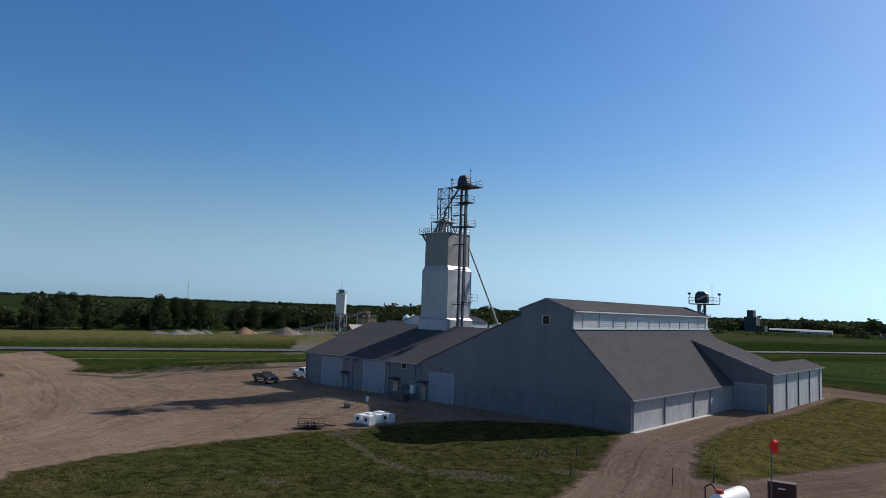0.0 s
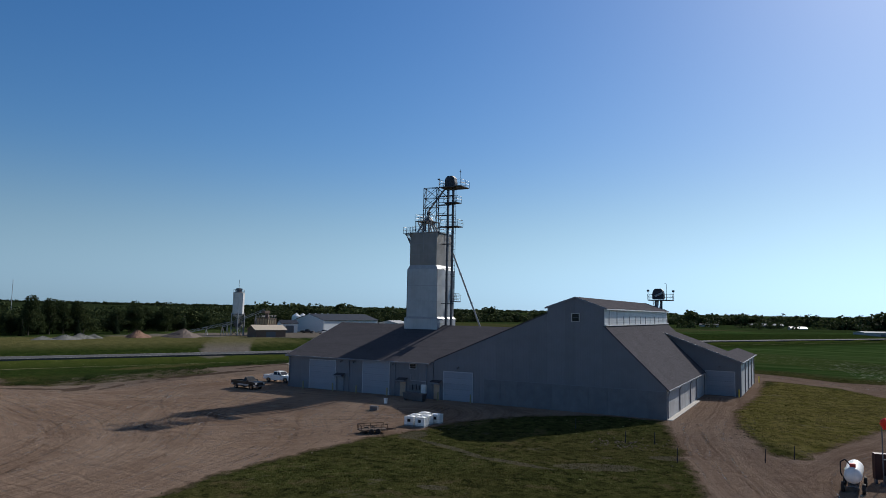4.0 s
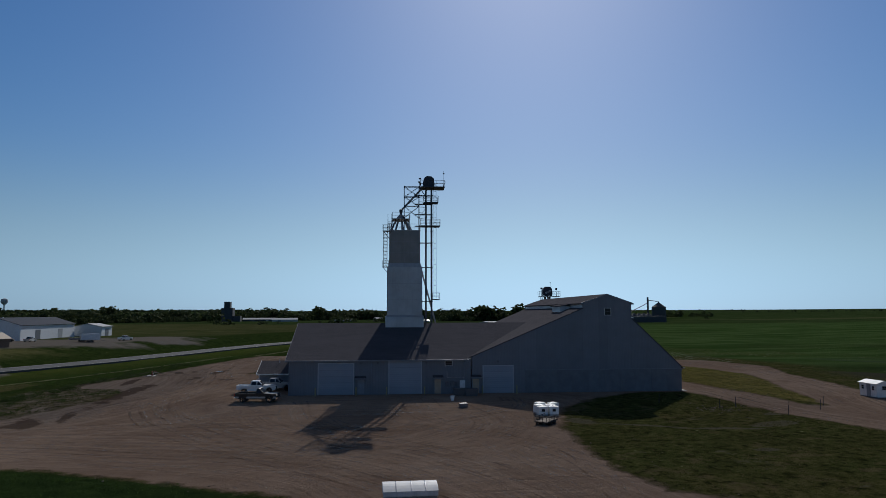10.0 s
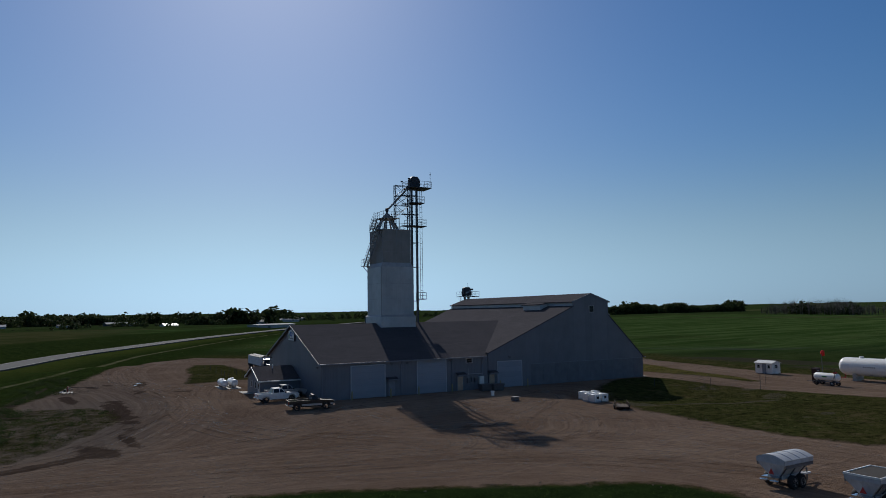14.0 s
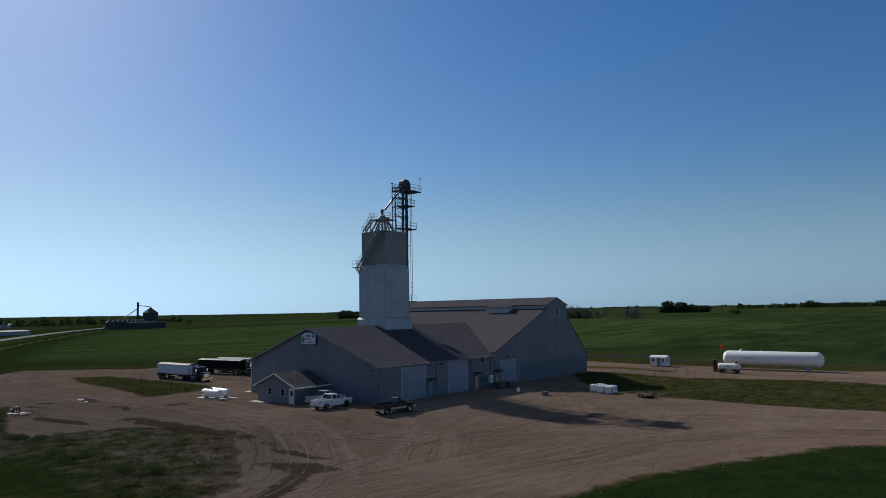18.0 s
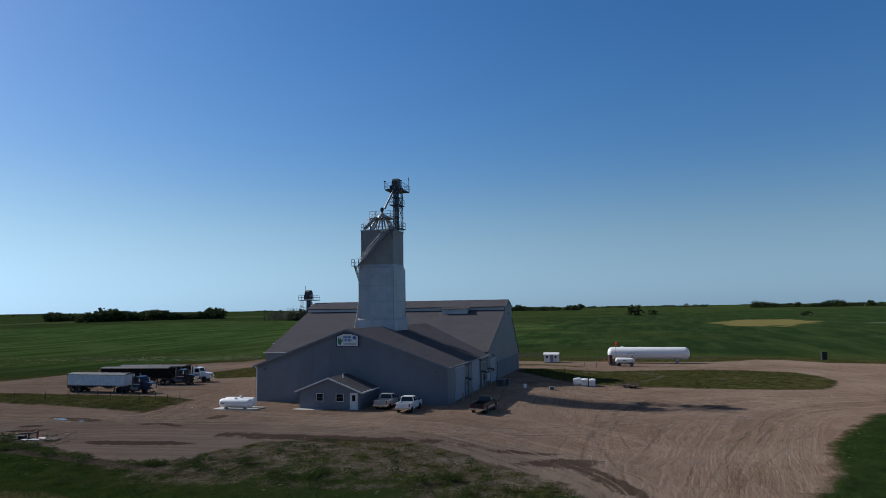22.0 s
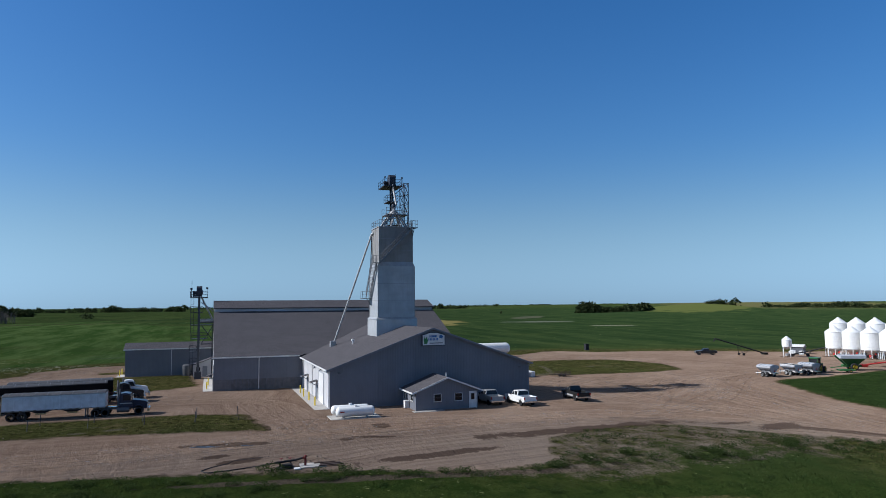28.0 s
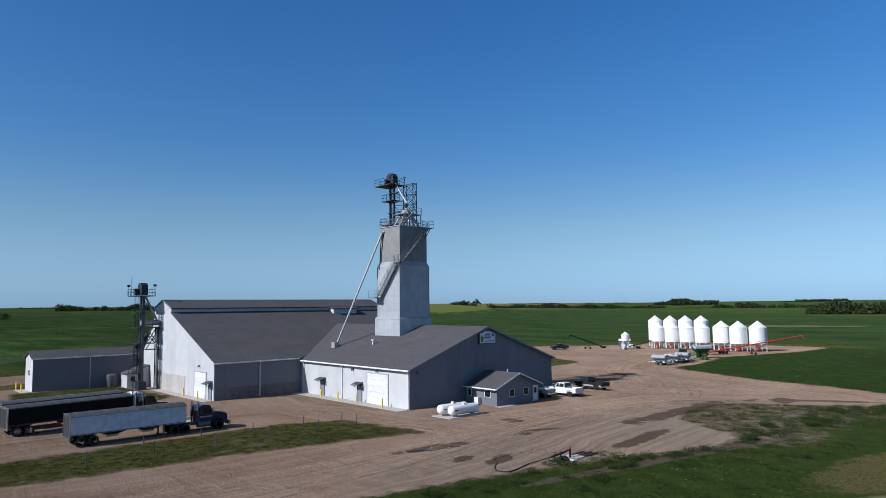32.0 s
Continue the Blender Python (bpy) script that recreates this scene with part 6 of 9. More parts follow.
    part("fifth_wheel", Shape().box(1.9, -0.5, 1.0, 2.9, 0.5, 1.2), DARKSTEEL, tc)
    cabp = [(4.55, 0.95), (6.0, 0.95), (6.0, 1.9), (5.72, 2.62), (5.2, 2.75), (4.65, 2.7), (4.55, 2.55)]
    part("cab", Shape().prism(cabp, "y", -1.0, 1.0), cab_paint, tc)
    hoodp = [(5.95, 0.95), (6.1, 0.95)] + arch(6.75, 0.62, 0.6)[1:-1] + [(7.5, 0.7), (7.72, 0.75), (7.7, 1.5), (7.5, 1.66), (6.9, 1.76), (5.95, 1.9)]
    part("hood", Shape().prism(hoodp, "y", -0.78, 0.78), cab_paint, tc)
    for yy in (-1.1, 0.75):
        part("fender", Shape().prism(arch(6.75, 0.62, 0.62) + arch(6.75, 0.62, 0.54)[::-1], "y", yy, yy + 0.35), cab_paint, tc)
    part("window", Shape().slab([(5.985, -0.85, 1.97), (5.985, 0.85, 1.97), (5.77, 0.85, 2.54), (5.77, -0.85, 2.54)], 0.02), WINDOW, tc)
    for yy in (1, -1):
        part("window", side_plate([(4.95, yy * 1.012, 1.85), (5.88, yy * 1.012, 1.85), (5.66, yy * 1.012, 2.5), (4.95, yy * 1.012, 2.5)], 0.01 * yy), WINDOW, tc)
        part("exhaust", Shape().tube((4.38, yy * 0.85, 1.0), (4.38, yy * 0.85, 3.05), 0.09).tube((4.38, yy * 0.85, 1.5), (4.38, yy * 0.85, 2.5), 0.13), DARKSTEEL, tc, smooth=True)
        part("fuel_tank", Shape().tube((4.3, yy * 0.95, 0.72), (5.7, yy * 0.95, 0.72), 0.3, n=18), DARKSTEEL, tc, smooth=True)
        part("mirror", Shape().box(5.86, yy * 1.05, 1.85, 5.94, yy * 1.28, 2.4), CHROME, tc)
        part("stripe", Shape().box(4.6, yy * 1.005, 1.42, 5.95, yy * 1.012, 1.56), T_EDGE, tc)
        part("headlight", Shape().box(7.7, yy * 0.6, 1.05, 7.84, yy * 0.85, 1.25), LAMPCLEAR, tc)
        wheel(tc, 6.75, yy * 0.92, 0.5, 0.5, 0.3)
        for x in (1.9, 3.0):
            wheel(tc, x, yy * 0.92, 0.5, 0.5, 0.52)
    part("grille", Shape().box(7.68, -0.5, 0.85, 7.76, 0.5, 1.5), CHROME, tc)
    part("bumper", Shape().box(7.75, -1.1, 0.42, 8.0, 1.1, 0.8), CHROME, tc)
    part("air_hose", Shape().path([(4.5, 0.2, 1.95), (4.15, 0.2, 1.45), (3.7, 0.2, 1.3), (3.3, 0.2, 1.5), (3.02, 0.2, 1.9)], 0.03), RED, tc)
    part("deck_plate", Shape().box(3.2, -0.5, 1.0, 4.5, 0.5, 1.06), CHROME, tc)
    return ob


TARPGREY, TARPWHITE = plain("grey_tarp", (0.06, 0.062, 0.07), 0.65, vary=0.4, scale=0.8, grime=0.3), plain("white_tarp", (0.42, 0.44, 0.48), 0.6)
T_BLUEWHITE, T_BLACK = plain("white_trailer_side", (0.62, 0.66, 0.72), 0.4, grime=0.15), plain("black_trailer_side", (0.008, 0.008, 0.009), 0.6, spec=0.06)
semi((5.75, 58.05, 0), -90, T_BLUEWHITE, P_BLUE, "white hopper trailer behind a dark blue tractor", TARPGREY)
semi((17.9, 59.6, 0), -82, T_BLACK, P_BLACK, "black hopper trailer behind a black tractor", TARPGREY, -10.0)
semi((22.3, 59.4, 0), -82, T_BLACK, P_WHITE, "dark hopper trailer behind a white tractor", TARPGREY, -10.0)


def spreader(place, turn, label, covered=True):
    ob = thing("fertilizer_spreader", place, label, "spreader", "pull-type spreaders", turn)
    ob.scale = (0.85, 0.95, 1.0)
    top, bot = [(-2.0, -1.15), (1.9, -1.15), (1.9, 1.15), (-2.0, 1.15)], [(-1.6, -0.4), (1.2, -0.4), (1.2, 0.4), (-1.6, 0.4)]
    part("hopper", Shape().add([(x, y, 0.85) for x, y in bot] + [(x, y, 1.75) for x, y in top] + [(x, y, 2.05) for x, y in top],
                               [(3, 2, 1, 0), (0, 1, 5, 4), (1, 2, 6, 5), (2, 3, 7, 6), (3, 0, 4, 7), (4, 5, 9, 8), (5, 6, 10, 9), (6, 7, 11, 10), (7, 4, 8, 11), (8, 9, 10, 11)]), SPREADWHITE, ob, "white tapered hopper")
    if covered:
        bow = [(y, 2.05 + 0.3 * math.cos(y / 1.18 * math.pi / 2)) for y in np.linspace(-1.18, 1.18, 9)]
        part("tarp", Shape().prism([(-1.18, 2.03)] + bow + [(1.18, 2.03)], "x", -2.02, 1.92), TARPWHITE, ob)
        for x in (-1.1, 0.0, 1.0):
            part("tarp_bow", Shape().prism([(y, z + 0.03) for y, z in bow] + [(1.18, 2.06), (-1.18, 2.06)], "x", x, x + 0.06), CHROME, ob)
    else:
        part("load", Shape().box(-1.95, -1.1, 2.0, 1.85, 1.1, 2.07), plain("dark_granules", (0.03, 0.025, 0.022), 0.9), ob)
        part("rim", Shape().box(-2.05, -1.2, 2.0, 1.95, -1.1, 2.12).box(-2.05, 1.1, 2.0, 1.95, 1.2, 2.12).box(-2.05, -1.1, 2.0, -1.95, 1.1, 2.12).box(1.85, -1.1, 2.0, 1.95, 1.1, 2.12), WHITE, ob)
    parts("side_band", (Shape().box(-1.9, -1.185, 1.5, 1.8, -1.16, 1.72), Shape().box(-1.9, 1.16, 1.5, 1.8, 1.185, 1.72)), DARKSTEEL, ob)
    parts("brace", [Shape().beam((x, yy * 0.42, 0.8), (x, yy * 1.12, 1.7), 0.07) for x in (-1.5, -0.2, 1.1) for yy in (-1, 1)], DARKSTEEL, ob)
    part("chassis", Shape().box(-1.9, -0.5, 0.62, 1.6, 0.5, 0.8).beam((1.6, -0.4, 0.7), (3.4, 0.0, 0.55), 0.12).beam((1.6, 0.4, 0.7), (3.4, 0.0, 0.55), 0.12), WHITE, ob)
    for x in (-0.75, 0.35):
        for yy in (-0.95, 0.95):
            wheel(ob, x, yy, 0.48, 0.48, 0.38, WHITE)
    part("spinner", Shape().tube((-2.3, -0.4, 0.6), (-2.3, -0.4, 0.66), 0.32, n=14).tube((-2.3, 0.4, 0.6), (-2.3, 0.4, 0.66), 0.32, n=14).box(-2.35, -0.6, 0.66, -1.6, 0.6, 0.85), CHROME, ob)
    part("slow_sign", Shape().prism([(-0.22, 1.0), (0.22, 1.0), (0, 1.4)], "x", -1.98, -1.94), RED, ob)
    part("jack", Shape().beam((2.9, 0.0, 0.05), (2.9, 0.0, 0.95), 0.09), DARKSTEEL, ob)
    return ob


spreader((15.4, -58.1, lie(15.4, -58)), 2, "white covered fertilizer spreader on tandem wheels")
spreader((15.7, -64.2, lie(15, -64)), 4, "open white spreader loaded with dark granules", covered=False)
spreader((15.4, -68.3, lie(15, -68)), 4, "white covered fertilizer spreader parked in a row")


def capsule(r, length, n=28):
    """Profile of a tank with domed ends, lying along z."""
    k = 7
    lo = [(max(0.01, r * math.sin(math.pi / 2 * i / k)), -length / 2 + r * 0.75 * (1 - math.cos(math.pi / 2 * i / k))) for i in range(k + 1)]
    return lo + [(q, -z) for q, z in lo[::-1]]


def lying(shape_prof, centre, n=28, turn=0.0):
    m = Matrix.Translation(centre) @ Matrix.Rotation(radians(turn), 4, "Z") @ Matrix.Rotation(radians(90), 4, "Y")
    return Shape().lathe(shape_prof, n, m)


TANKWHITE = plain("tank_white", (0.80, 0.80, 0.79), 0.35, vary=0.05, grime=0.12)
gz = lie(88, -27)
bigtank = thing("storage_tank", (88.0, -27.4, gz), "long white pressure tank on steel saddles", "tank", turn=90)
part("shell", lying(capsule(1.5, 19.4), (0, 0, 2.35), 36), TANKWHITE, bigtank, smooth=True)
for x in (-6.8, 6.8):
    part("saddle", Shape().box(x - 0.3, -1.1, 0, x + 0.3, 1.1, 1.15), CONCRETE, bigtank)
part("manway", Shape().tube((6.0, 0, 3.75), (6.0, 0, 4.1), 0.35, n=16), TANKWHITE, bigtank)
part("vent", Shape().tube((2.0, 0, 3.8), (2.0, 0, 4.05), 0.12), TANKWHITE, bigtank)
for y in (0.5, 0.62):
    part("valve_pipe", Shape().path([(8.6, y, 0.9), (8.6, y, 0.4), (10.6, y, 0.4), (10.6, y, 1.2)], 0.06), RED, bigtank)
for i in range(6):
    part("mark_bar", Shape().box(5.0 - i * 0.35, 1.485, 2.3, 4.78 - i * 0.35, 1.505, 2.5), GALV, bigtank)
stand = thing("pump_stand", (79.6, -18.6, lie(79.6, -18.6)), "dark red pump cabinet with hose and gauges", "pump stand", turn=12)
MAROON = plain("dark_red_cabinet", (0.045, 0.015, 0.014), 0.6)
DARKHULL = plain("dark_box_paint", (0.02, 0.02, 0.024), 0.7)
part("cabinet", Shape().box(-0.9, -0.35, 0.35, 0.9, 0.35, 2.4), MAROON, stand)
part("legs", Shape().box(-0.85, -0.3, 0, -0.7, 0.3, 0.35).box(0.7, -0.3, 0, 0.85, 0.3, 0.35), DARKSTEEL, stand)
part("placard", Shape().box(-0.25, -0.37, 1.95, 0.25, -0.35, 2.03), WHITE, stand)
part("pump", Shape().tube((-0.4, -0.9, 0.5), (0.5, -0.9, 0.5), 0.3).box(-0.6, -1.2, 0, 0.7, -0.5, 0.2).path([(0.3, -0.9, 0.8), (0.3, -0.9, 1.4), (0.9, -1.3, 1.0), (1.2, -1.4, 0.2)], 0.06), DARKSTEEL, stand)
sock = thing("windsock", (79.3, -19.95, lie(79.3, -19.95)), "orange-red windsock on a slim pole", "windsock")
part("pole", Shape().tube((0, 0, 0), (0, 0, 5.05), 0.045), DARKSTEEL, sock)
SOCK = plain("orange_cloth", (0.72, 0.035, 0.025), 0.8)
part("sock", Shape().tube((0.0, 0, 5.05), (0.34, -0.1, 5.3), 0.2, 0.2, 14).tube((0.34, -0.1, 5.3), (0.42, -0.14, 4.55), 0.2, 0.12, 14).tube((0, 0, 5.05), (0.22, -0.05, 4.5), 0.19, 0.1, 12), SOCK, sock)
nurse = thing("nurse_tank", (77.2, -22.0, lie(77, -22)), "white nurse tank on a four-wheel running gear", "tank trailer", turn=85)
part("shell", lying(capsule(0.62, 4.4), (0, 0, 1.35), 24), TANKWHITE, nurse, smooth=True)
part("chassis", Shape().box(-1.9, -0.35, 0.5, 1.9, 0.35, 0.62).beam((1.9, 0, 0.55), (3.6, 0, 0.4), 0.1), DARKSTEEL, nurse)
parts("saddle", (Shape().box(-1.3, -0.4, 0.6, -1.1, 0.4, 0.95), Shape().box(1.1, -0.4, 0.6, 1.3, 0.4, 0.95)), DARKSTEEL, nurse)
for x in (-1.4, 1.4):
    for yy in (-0.7, 0.7):
        wheel(nurse, x, yy, 0.38, 0.38, 0.24, WHITE)
part("valve_guard", Shape().box(-1.7, -0.2, 1.9, -1.3, 0.2, 2.2), RED, nurse)
part("hose", Shape().path([(-1.5, 0.2, 2.1), (-1.7, 0.5, 2.5), (-1.9, 0.8, 2.3), (-1.9, 0.8, 1.5), (-1.7, 0.7, 1.2)], 0.05), BLACK, nurse)
part("mark_bar", Shape().box(-0.4, 0.6, 1.3, 0.4, 0.64, 1.5), LEAF, nurse)
hut = thing("storage_hut", (87.4, -3.8, lie(87, -4)), "small white hut with gable roof and windows", "shed")
part("wall", Shape().prism([(-1.2, 0.1), (1.2, 0.1), (1.2, 2.05), (0, 2.4), (-1.2, 2.05)], "y", -1.8, 1.8), WHITE, hut)
part("roof", Shape().slab([(0, -1.95, 2.52), (1.4, -1.95, 2.08), (1.4, 1.95, 2.08), (0, 1.95, 2.52)], 0.07), WHITE, hut)
part("roof", Shape().slab([(0, -1.95, 2.52), (0, 1.95, 2.52), (-1.4, 1.95, 2.08), (-1.4, -1.95, 2.08)], 0.07), WHITE, hut)
parts("skid", (Shape().box(-1.2, -1.8, 0, -1.0, 1.8, 0.12), Shape().box(1.0, -1.8, 0, 1.2, 1.8, 0.12)), DARKSTEEL, hut)
window(hut, "x", -1.2, 0.75, 1.3, 1.1, 1.7, -1)
window(hut, "x", -1.2, -1.4, -0.9, 1.1, 1.7, -1)
part("door", Shape().box(-1.25, -0.55, 0.15, -1.2, 0.25, 1.95).box(-1.27, -0.4, 1.1, -1.25, 0.1, 1.8), DOORGREY, hut)
window(hut, "y", -1.8, -0.4, 0.3, 1.2, 1.75, -1)
darkbin = thing("fuel_box", (100.6, -69.4, lie(100, -69)), "dark upright steel box at the field edge", "box")
part("body", Shape().box(-0.55, -0.55, 0.15, 0.55, 0.55, 1.95).box(-0.6, -0.6, 1.95, 0.6, 0.6, 2.03), DARKHULL, darkbin)
parts("skid", (Shape().box(-0.55, -0.55, 0, -0.4, 0.55, 0.15), Shape().box(0.4, -0.55, 0, 0.55, 0.55, 0.15)), DARKSTEEL, darkbin)

# white caged totes
PLASTIC = plain("white_plastic", (0.8, 0.81, 0.81), 0.4, vary=0.05)
WIRE = plain("bright_wire", (0.62, 0.63, 0.64), 0.4, 0.2)
tote = thing("tote", (33.35, -16.9, lie(33.3, -16.9)), "white plastic tote in a wire cage on a pallet", "tote", "totes on the yard", 5)
part("bottle", Shape().box(-0.57, -0.5, 0.17, 0.57, 0.5, 1.06).lathe([(0.5, 1.06), (0.42, 1.12), (0.15, 1.13), (0.15, 1.19), (0.02, 1.2)], 16), PLASTIC, tote)
cage = Shape()
for z in (0.3, 0.55, 0.8, 1.08):
    for a, b in (((-0.59, -0.52), (0.59, -0.52)), ((0.59, -0.52), (0.59, 0.52)), ((0.59, 0.52), (-0.59, 0.52)), ((-0.59, 0.52), (-0.59, -0.52))):
        cage.beam((*a, z), (*b, z), 0.022)
for x, y in [(sx * 0.59, sy * f) for sx in (-1, 1) for sy in (-1, 1) for f in (0.52, 0.17)] + [(sx * f, sy * 0.52) for sx in (-1, 1) for sy in (-1, 1) for f in (0.2,)]:
    cage.beam((x, y, 0.17), (x, y, 1.1), 0.022)
part("cage", cage, WIRE, tote)
part("pallet", Shape().box(-0.6, -0.53, 0.0, 0.6, 0.53, 0.05).box(-0.6, -0.53, 0.12, 0.6, 0.53, 0.17).box(-0.6, -0.53, 0.05, -0.45, 0.53, 0.12).box(0.45, -0.53, 0.05, 0.6, 0.53, 0.12).box(-0.07, -0.53, 0.05, 0.07, 0.53, 0.12), GALV, tote)
part("label_plate", Shape().box(-0.2, -0.545, 0.5, 0.2, -0.53, 0.85), BLACK, tote)
for x, y, a in ((34.75, -16.85, 3), (33.3, -15.6, 8), (34.7, -15.55, -2), (33.7, -14.2, 10), (35.4, -14.4, 4)):
    copy_thing(tote, pose(x, y, lie(x, y), 0, 0, a))
flat = thing("utility_trailer", (32.3, -23.2, lie(32.3, -23.2)), "small rusty utility trailer with low rail sides", "trailer", turn=52)
RUST = plain("rusty_steel", (0.05, 0.03, 0.022), 0.85, vary=0.3)
part("frame", Shape().box(-1.5, -0.8, 0.32, 1.5, -0.7, 0.42).box(-1.5, 0.7, 0.32, 1.5, 0.8, 0.42).box(-1.5, -0.7, 0.32, -1.4, 0.7, 0.42).box(1.4, -0.7, 0.32, 1.5, 0.7, 0.42).box(-0.06, -0.7, 0.32, 0.06, 0.7, 0.4), RUST, flat)
part("deck", Shape().box(-1.4, -0.7, 0.40, 1.4, 0.7, 0.44), RUST, flat)
for y in (-0.78, 0.75):
    part("side_rail", Shape().box(-1.5, y, 0.9, 1.5, y + 0.04, 0.95).box(-1.5, y, 0.65, 1.5, y + 0.03, 0.68), RUST, flat)
    parts("side_post", [Shape().box(x, y, 0.42, x + 0.05, y + 0.04, 0.9) for x in (-1.5, -0.75, 0.0, 0.72, 1.45)], RUST, flat)
part("tailgate", Shape().box(-1.5, -0.75, 0.9, -1.46, 0.75, 0.95).box(-1.5, -0.3, 0.42, -1.46, -0.26, 0.9).box(-1.5, 0.26, 0.42, -1.46, 0.3, 0.9), RUST, flat)
part("tongue", Shape().beam((1.5, -0.5, 0.36), (2.7, 0, 0.3), 0.09).beam((1.5, 0.5, 0.36), (2.7, 0, 0.3), 0.09), RUST, flat)
for yy in (-0.9, 0.9):
    for x in (-0.4, 0.35):
        wheel(flat, x, yy, 0.28, 0.28, 0.18, RUST)
battery = thing("parts_box", (24.2, -11.0, lie(24.2, -11)), "small dark box lying on the gravel", "box", turn=15)
part("body", Shape().box(-0.5, -0.35, 0, 0.5, 0.35, 0.45).box(-0.53, -0.38, 0.45, 0.53, 0.38, 0.5), DARKSTEEL, battery)
pail = thing("pail", (23.2, -6.8, lie(23.2, -6.8)), "pale plastic pail standing on the gravel", "pail")
part("body", Shape().lathe([(0.22, 0), (0.28, 0.6), (0.3, 0.62), (0.3, 0.66)], 16), PLASTIC, pail)
for x, y, lab in ((24.6, -2.6, "dark steel bin by the front doors"), (26.3, -3.2, "dark steel bin by the front doors")):
    dump = thing("waste_bin", (x, y, 0), lab, "bin", "bins by the front doors")
    part("body", Shape().add([(-0.8, -0.5, 0.1), (0.8, -0.5, 0.1), (0.8, 0.5, 0.1), (-0.8, 0.5, 0.1), (-0.95, -0.65, 1.05), (0.95, -0.65, 1.05), (0.95, 0.65, 1.05), (-0.95, 0.65, 1.05)],
                             [(3, 2, 1, 0), (4, 5, 6, 7), (0, 1, 5, 4), (1, 2, 6, 5), (2, 3, 7, 6), (3, 0, 4, 7)]), DARKSTEEL, dump)
    part("feet", Shape().box(-0.75, -0.45, 0, -0.6, 0.45, 0.1).box(0.6, -0.45, 0, 0.75, 0.45, 0.1), DARKSTEEL, dump)

# propane tanks on a slab
solid("tank_slab", Shape().box(-8.9, 23.6, -0.1, -5.6, 29.6, 0.06), CONCRETE, "concrete slab under the propane tanks", "slab", "structure")
for x, y in ((-8.1, 26.6), (-6.5, 26.9)):
    pt = thing("propane_tank", (x, y, 0.06), "white horizontal propane tank on short feet", "tank", "propane tanks", 90)
    part("shell", lying(capsule(0.56, 4.7), (0, 0, 0.75), 24), TANKWHITE, pt, smooth=True)
    part("dome", Shape().tube((0, 0, 1.28), (0, 0, 1.48), 0.2, n=14), TANKWHITE, pt)
    part("foot", Shape().box(-1.5, -0.3, 0, -1.3, 0.3, 0.28), CONCRETE, pt)
    part("foot", Shape().box(1.3, -0.3, 0, 1.5, 0.3, 0.28), CONCRETE, pt)
    part("placard", Shape().box(1.4, 0.54, 0.7, 1.9, 0.575, 0.82), LAMPRED, pt)

# water point with hoses
wz = lie(-30.4, 35.6)
DULLRED = plain("dull_red_paint", (0.16, 0.02, 0.018), 0.6)
hyd = thing("water_hydrant", (-30.6, 35.4, wz), "dark red hydrant with black manifold pipes on a slab", "hydrant")
hyd.scale = (0.85, 0.85, 0.85)
part("slab", Shape().box(-0.9, -1.9, -0.05, 0.9, 0.5, 0.07), CONCRETE, hyd)
part("riser", Shape().tube((0, 0, 0), (0, 0, 0.95), 0.11, n=12).tube((0, 0, 0.72), (0, 0.35, 0.82), 0.09).lathe([(0.15, 0.9), (0.12, 1.02), (0.03, 1.08)], 12), DULLRED, hyd)
part("manifold", Shape().path([(0, 0.3, 0.8), (0.1, 1.0, 0.62), (0.1, 2.9, 0.5)], 0.1, 10).tube((0.1, 1.4, 0.0), (0.1, 1.4, 0.6), 0.08).tube((0.1, 2.4, 0.0), (0.1, 2.4, 0.55), 0.08), BLACK, hyd)
for yv in (1.45, 2.3):
    part("valve_wheel", Shape().tube((0.1, yv, 0.6), (0.1, yv, 0.86), 0.03, n=6).tube((0.1, yv, 0.84), (0.1, yv, 0.89), 0.16, n=14), DULLRED, hyd)
part("pump", Shape().tube((-0.45, 1.3, 0.26), (-0.45, 2.3, 0.26), 0.22).box(-0.75, 1.1, 0, 0.4, 2.7, 0.08), BLACK, hyd)
for pts_, nm in (([(0.1, 2.9, 0.5), (0.5, 3.9, 0.2), (0.9, 5.4, 0.07), (0.4, 7.4, 0.07), (0.2, 9.0, 0.07), (1.2, 9.6, 0.07)], "hose"), ([(1.2, 9.6, 0.07), (2.4, 8.6, 0.07), (3.4, 7.2, 0.07), (4.4, 6.6, 0.07), (4.9, 4.8, 0.07), (5.2, 3.0, 0.07)], "hose")):
    hc = curve_points([(q[0], q[1]) for q in pts_], 0.3)
    zs = np.interp(np.linspace(0, 1, len(hc)), np.linspace(0, 1, len(pts_)), [q[2] for q in pts_])
    part(nm, Shape().path([(q.x, q.y, z) for q, z in zip(hc, zs)], 0.055, 8), BLACK, hyd, smooth=True)
for x0, y0, x1, y1 in ((-0.9, -3.6, -0.6, -1.2), (-0.3, -3.4, 0.05, -1.4), (0.35, -3.0, 0.6, -0.9)):
    part("plank", Shape().box(x0, y0, 0.08, x1, y1, 0.16), RUST, hyd)
part("pad", Shape().box(-1.3, 0.6, 0.0, -0.7, 1.2, 0.1), WHITE, hyd)

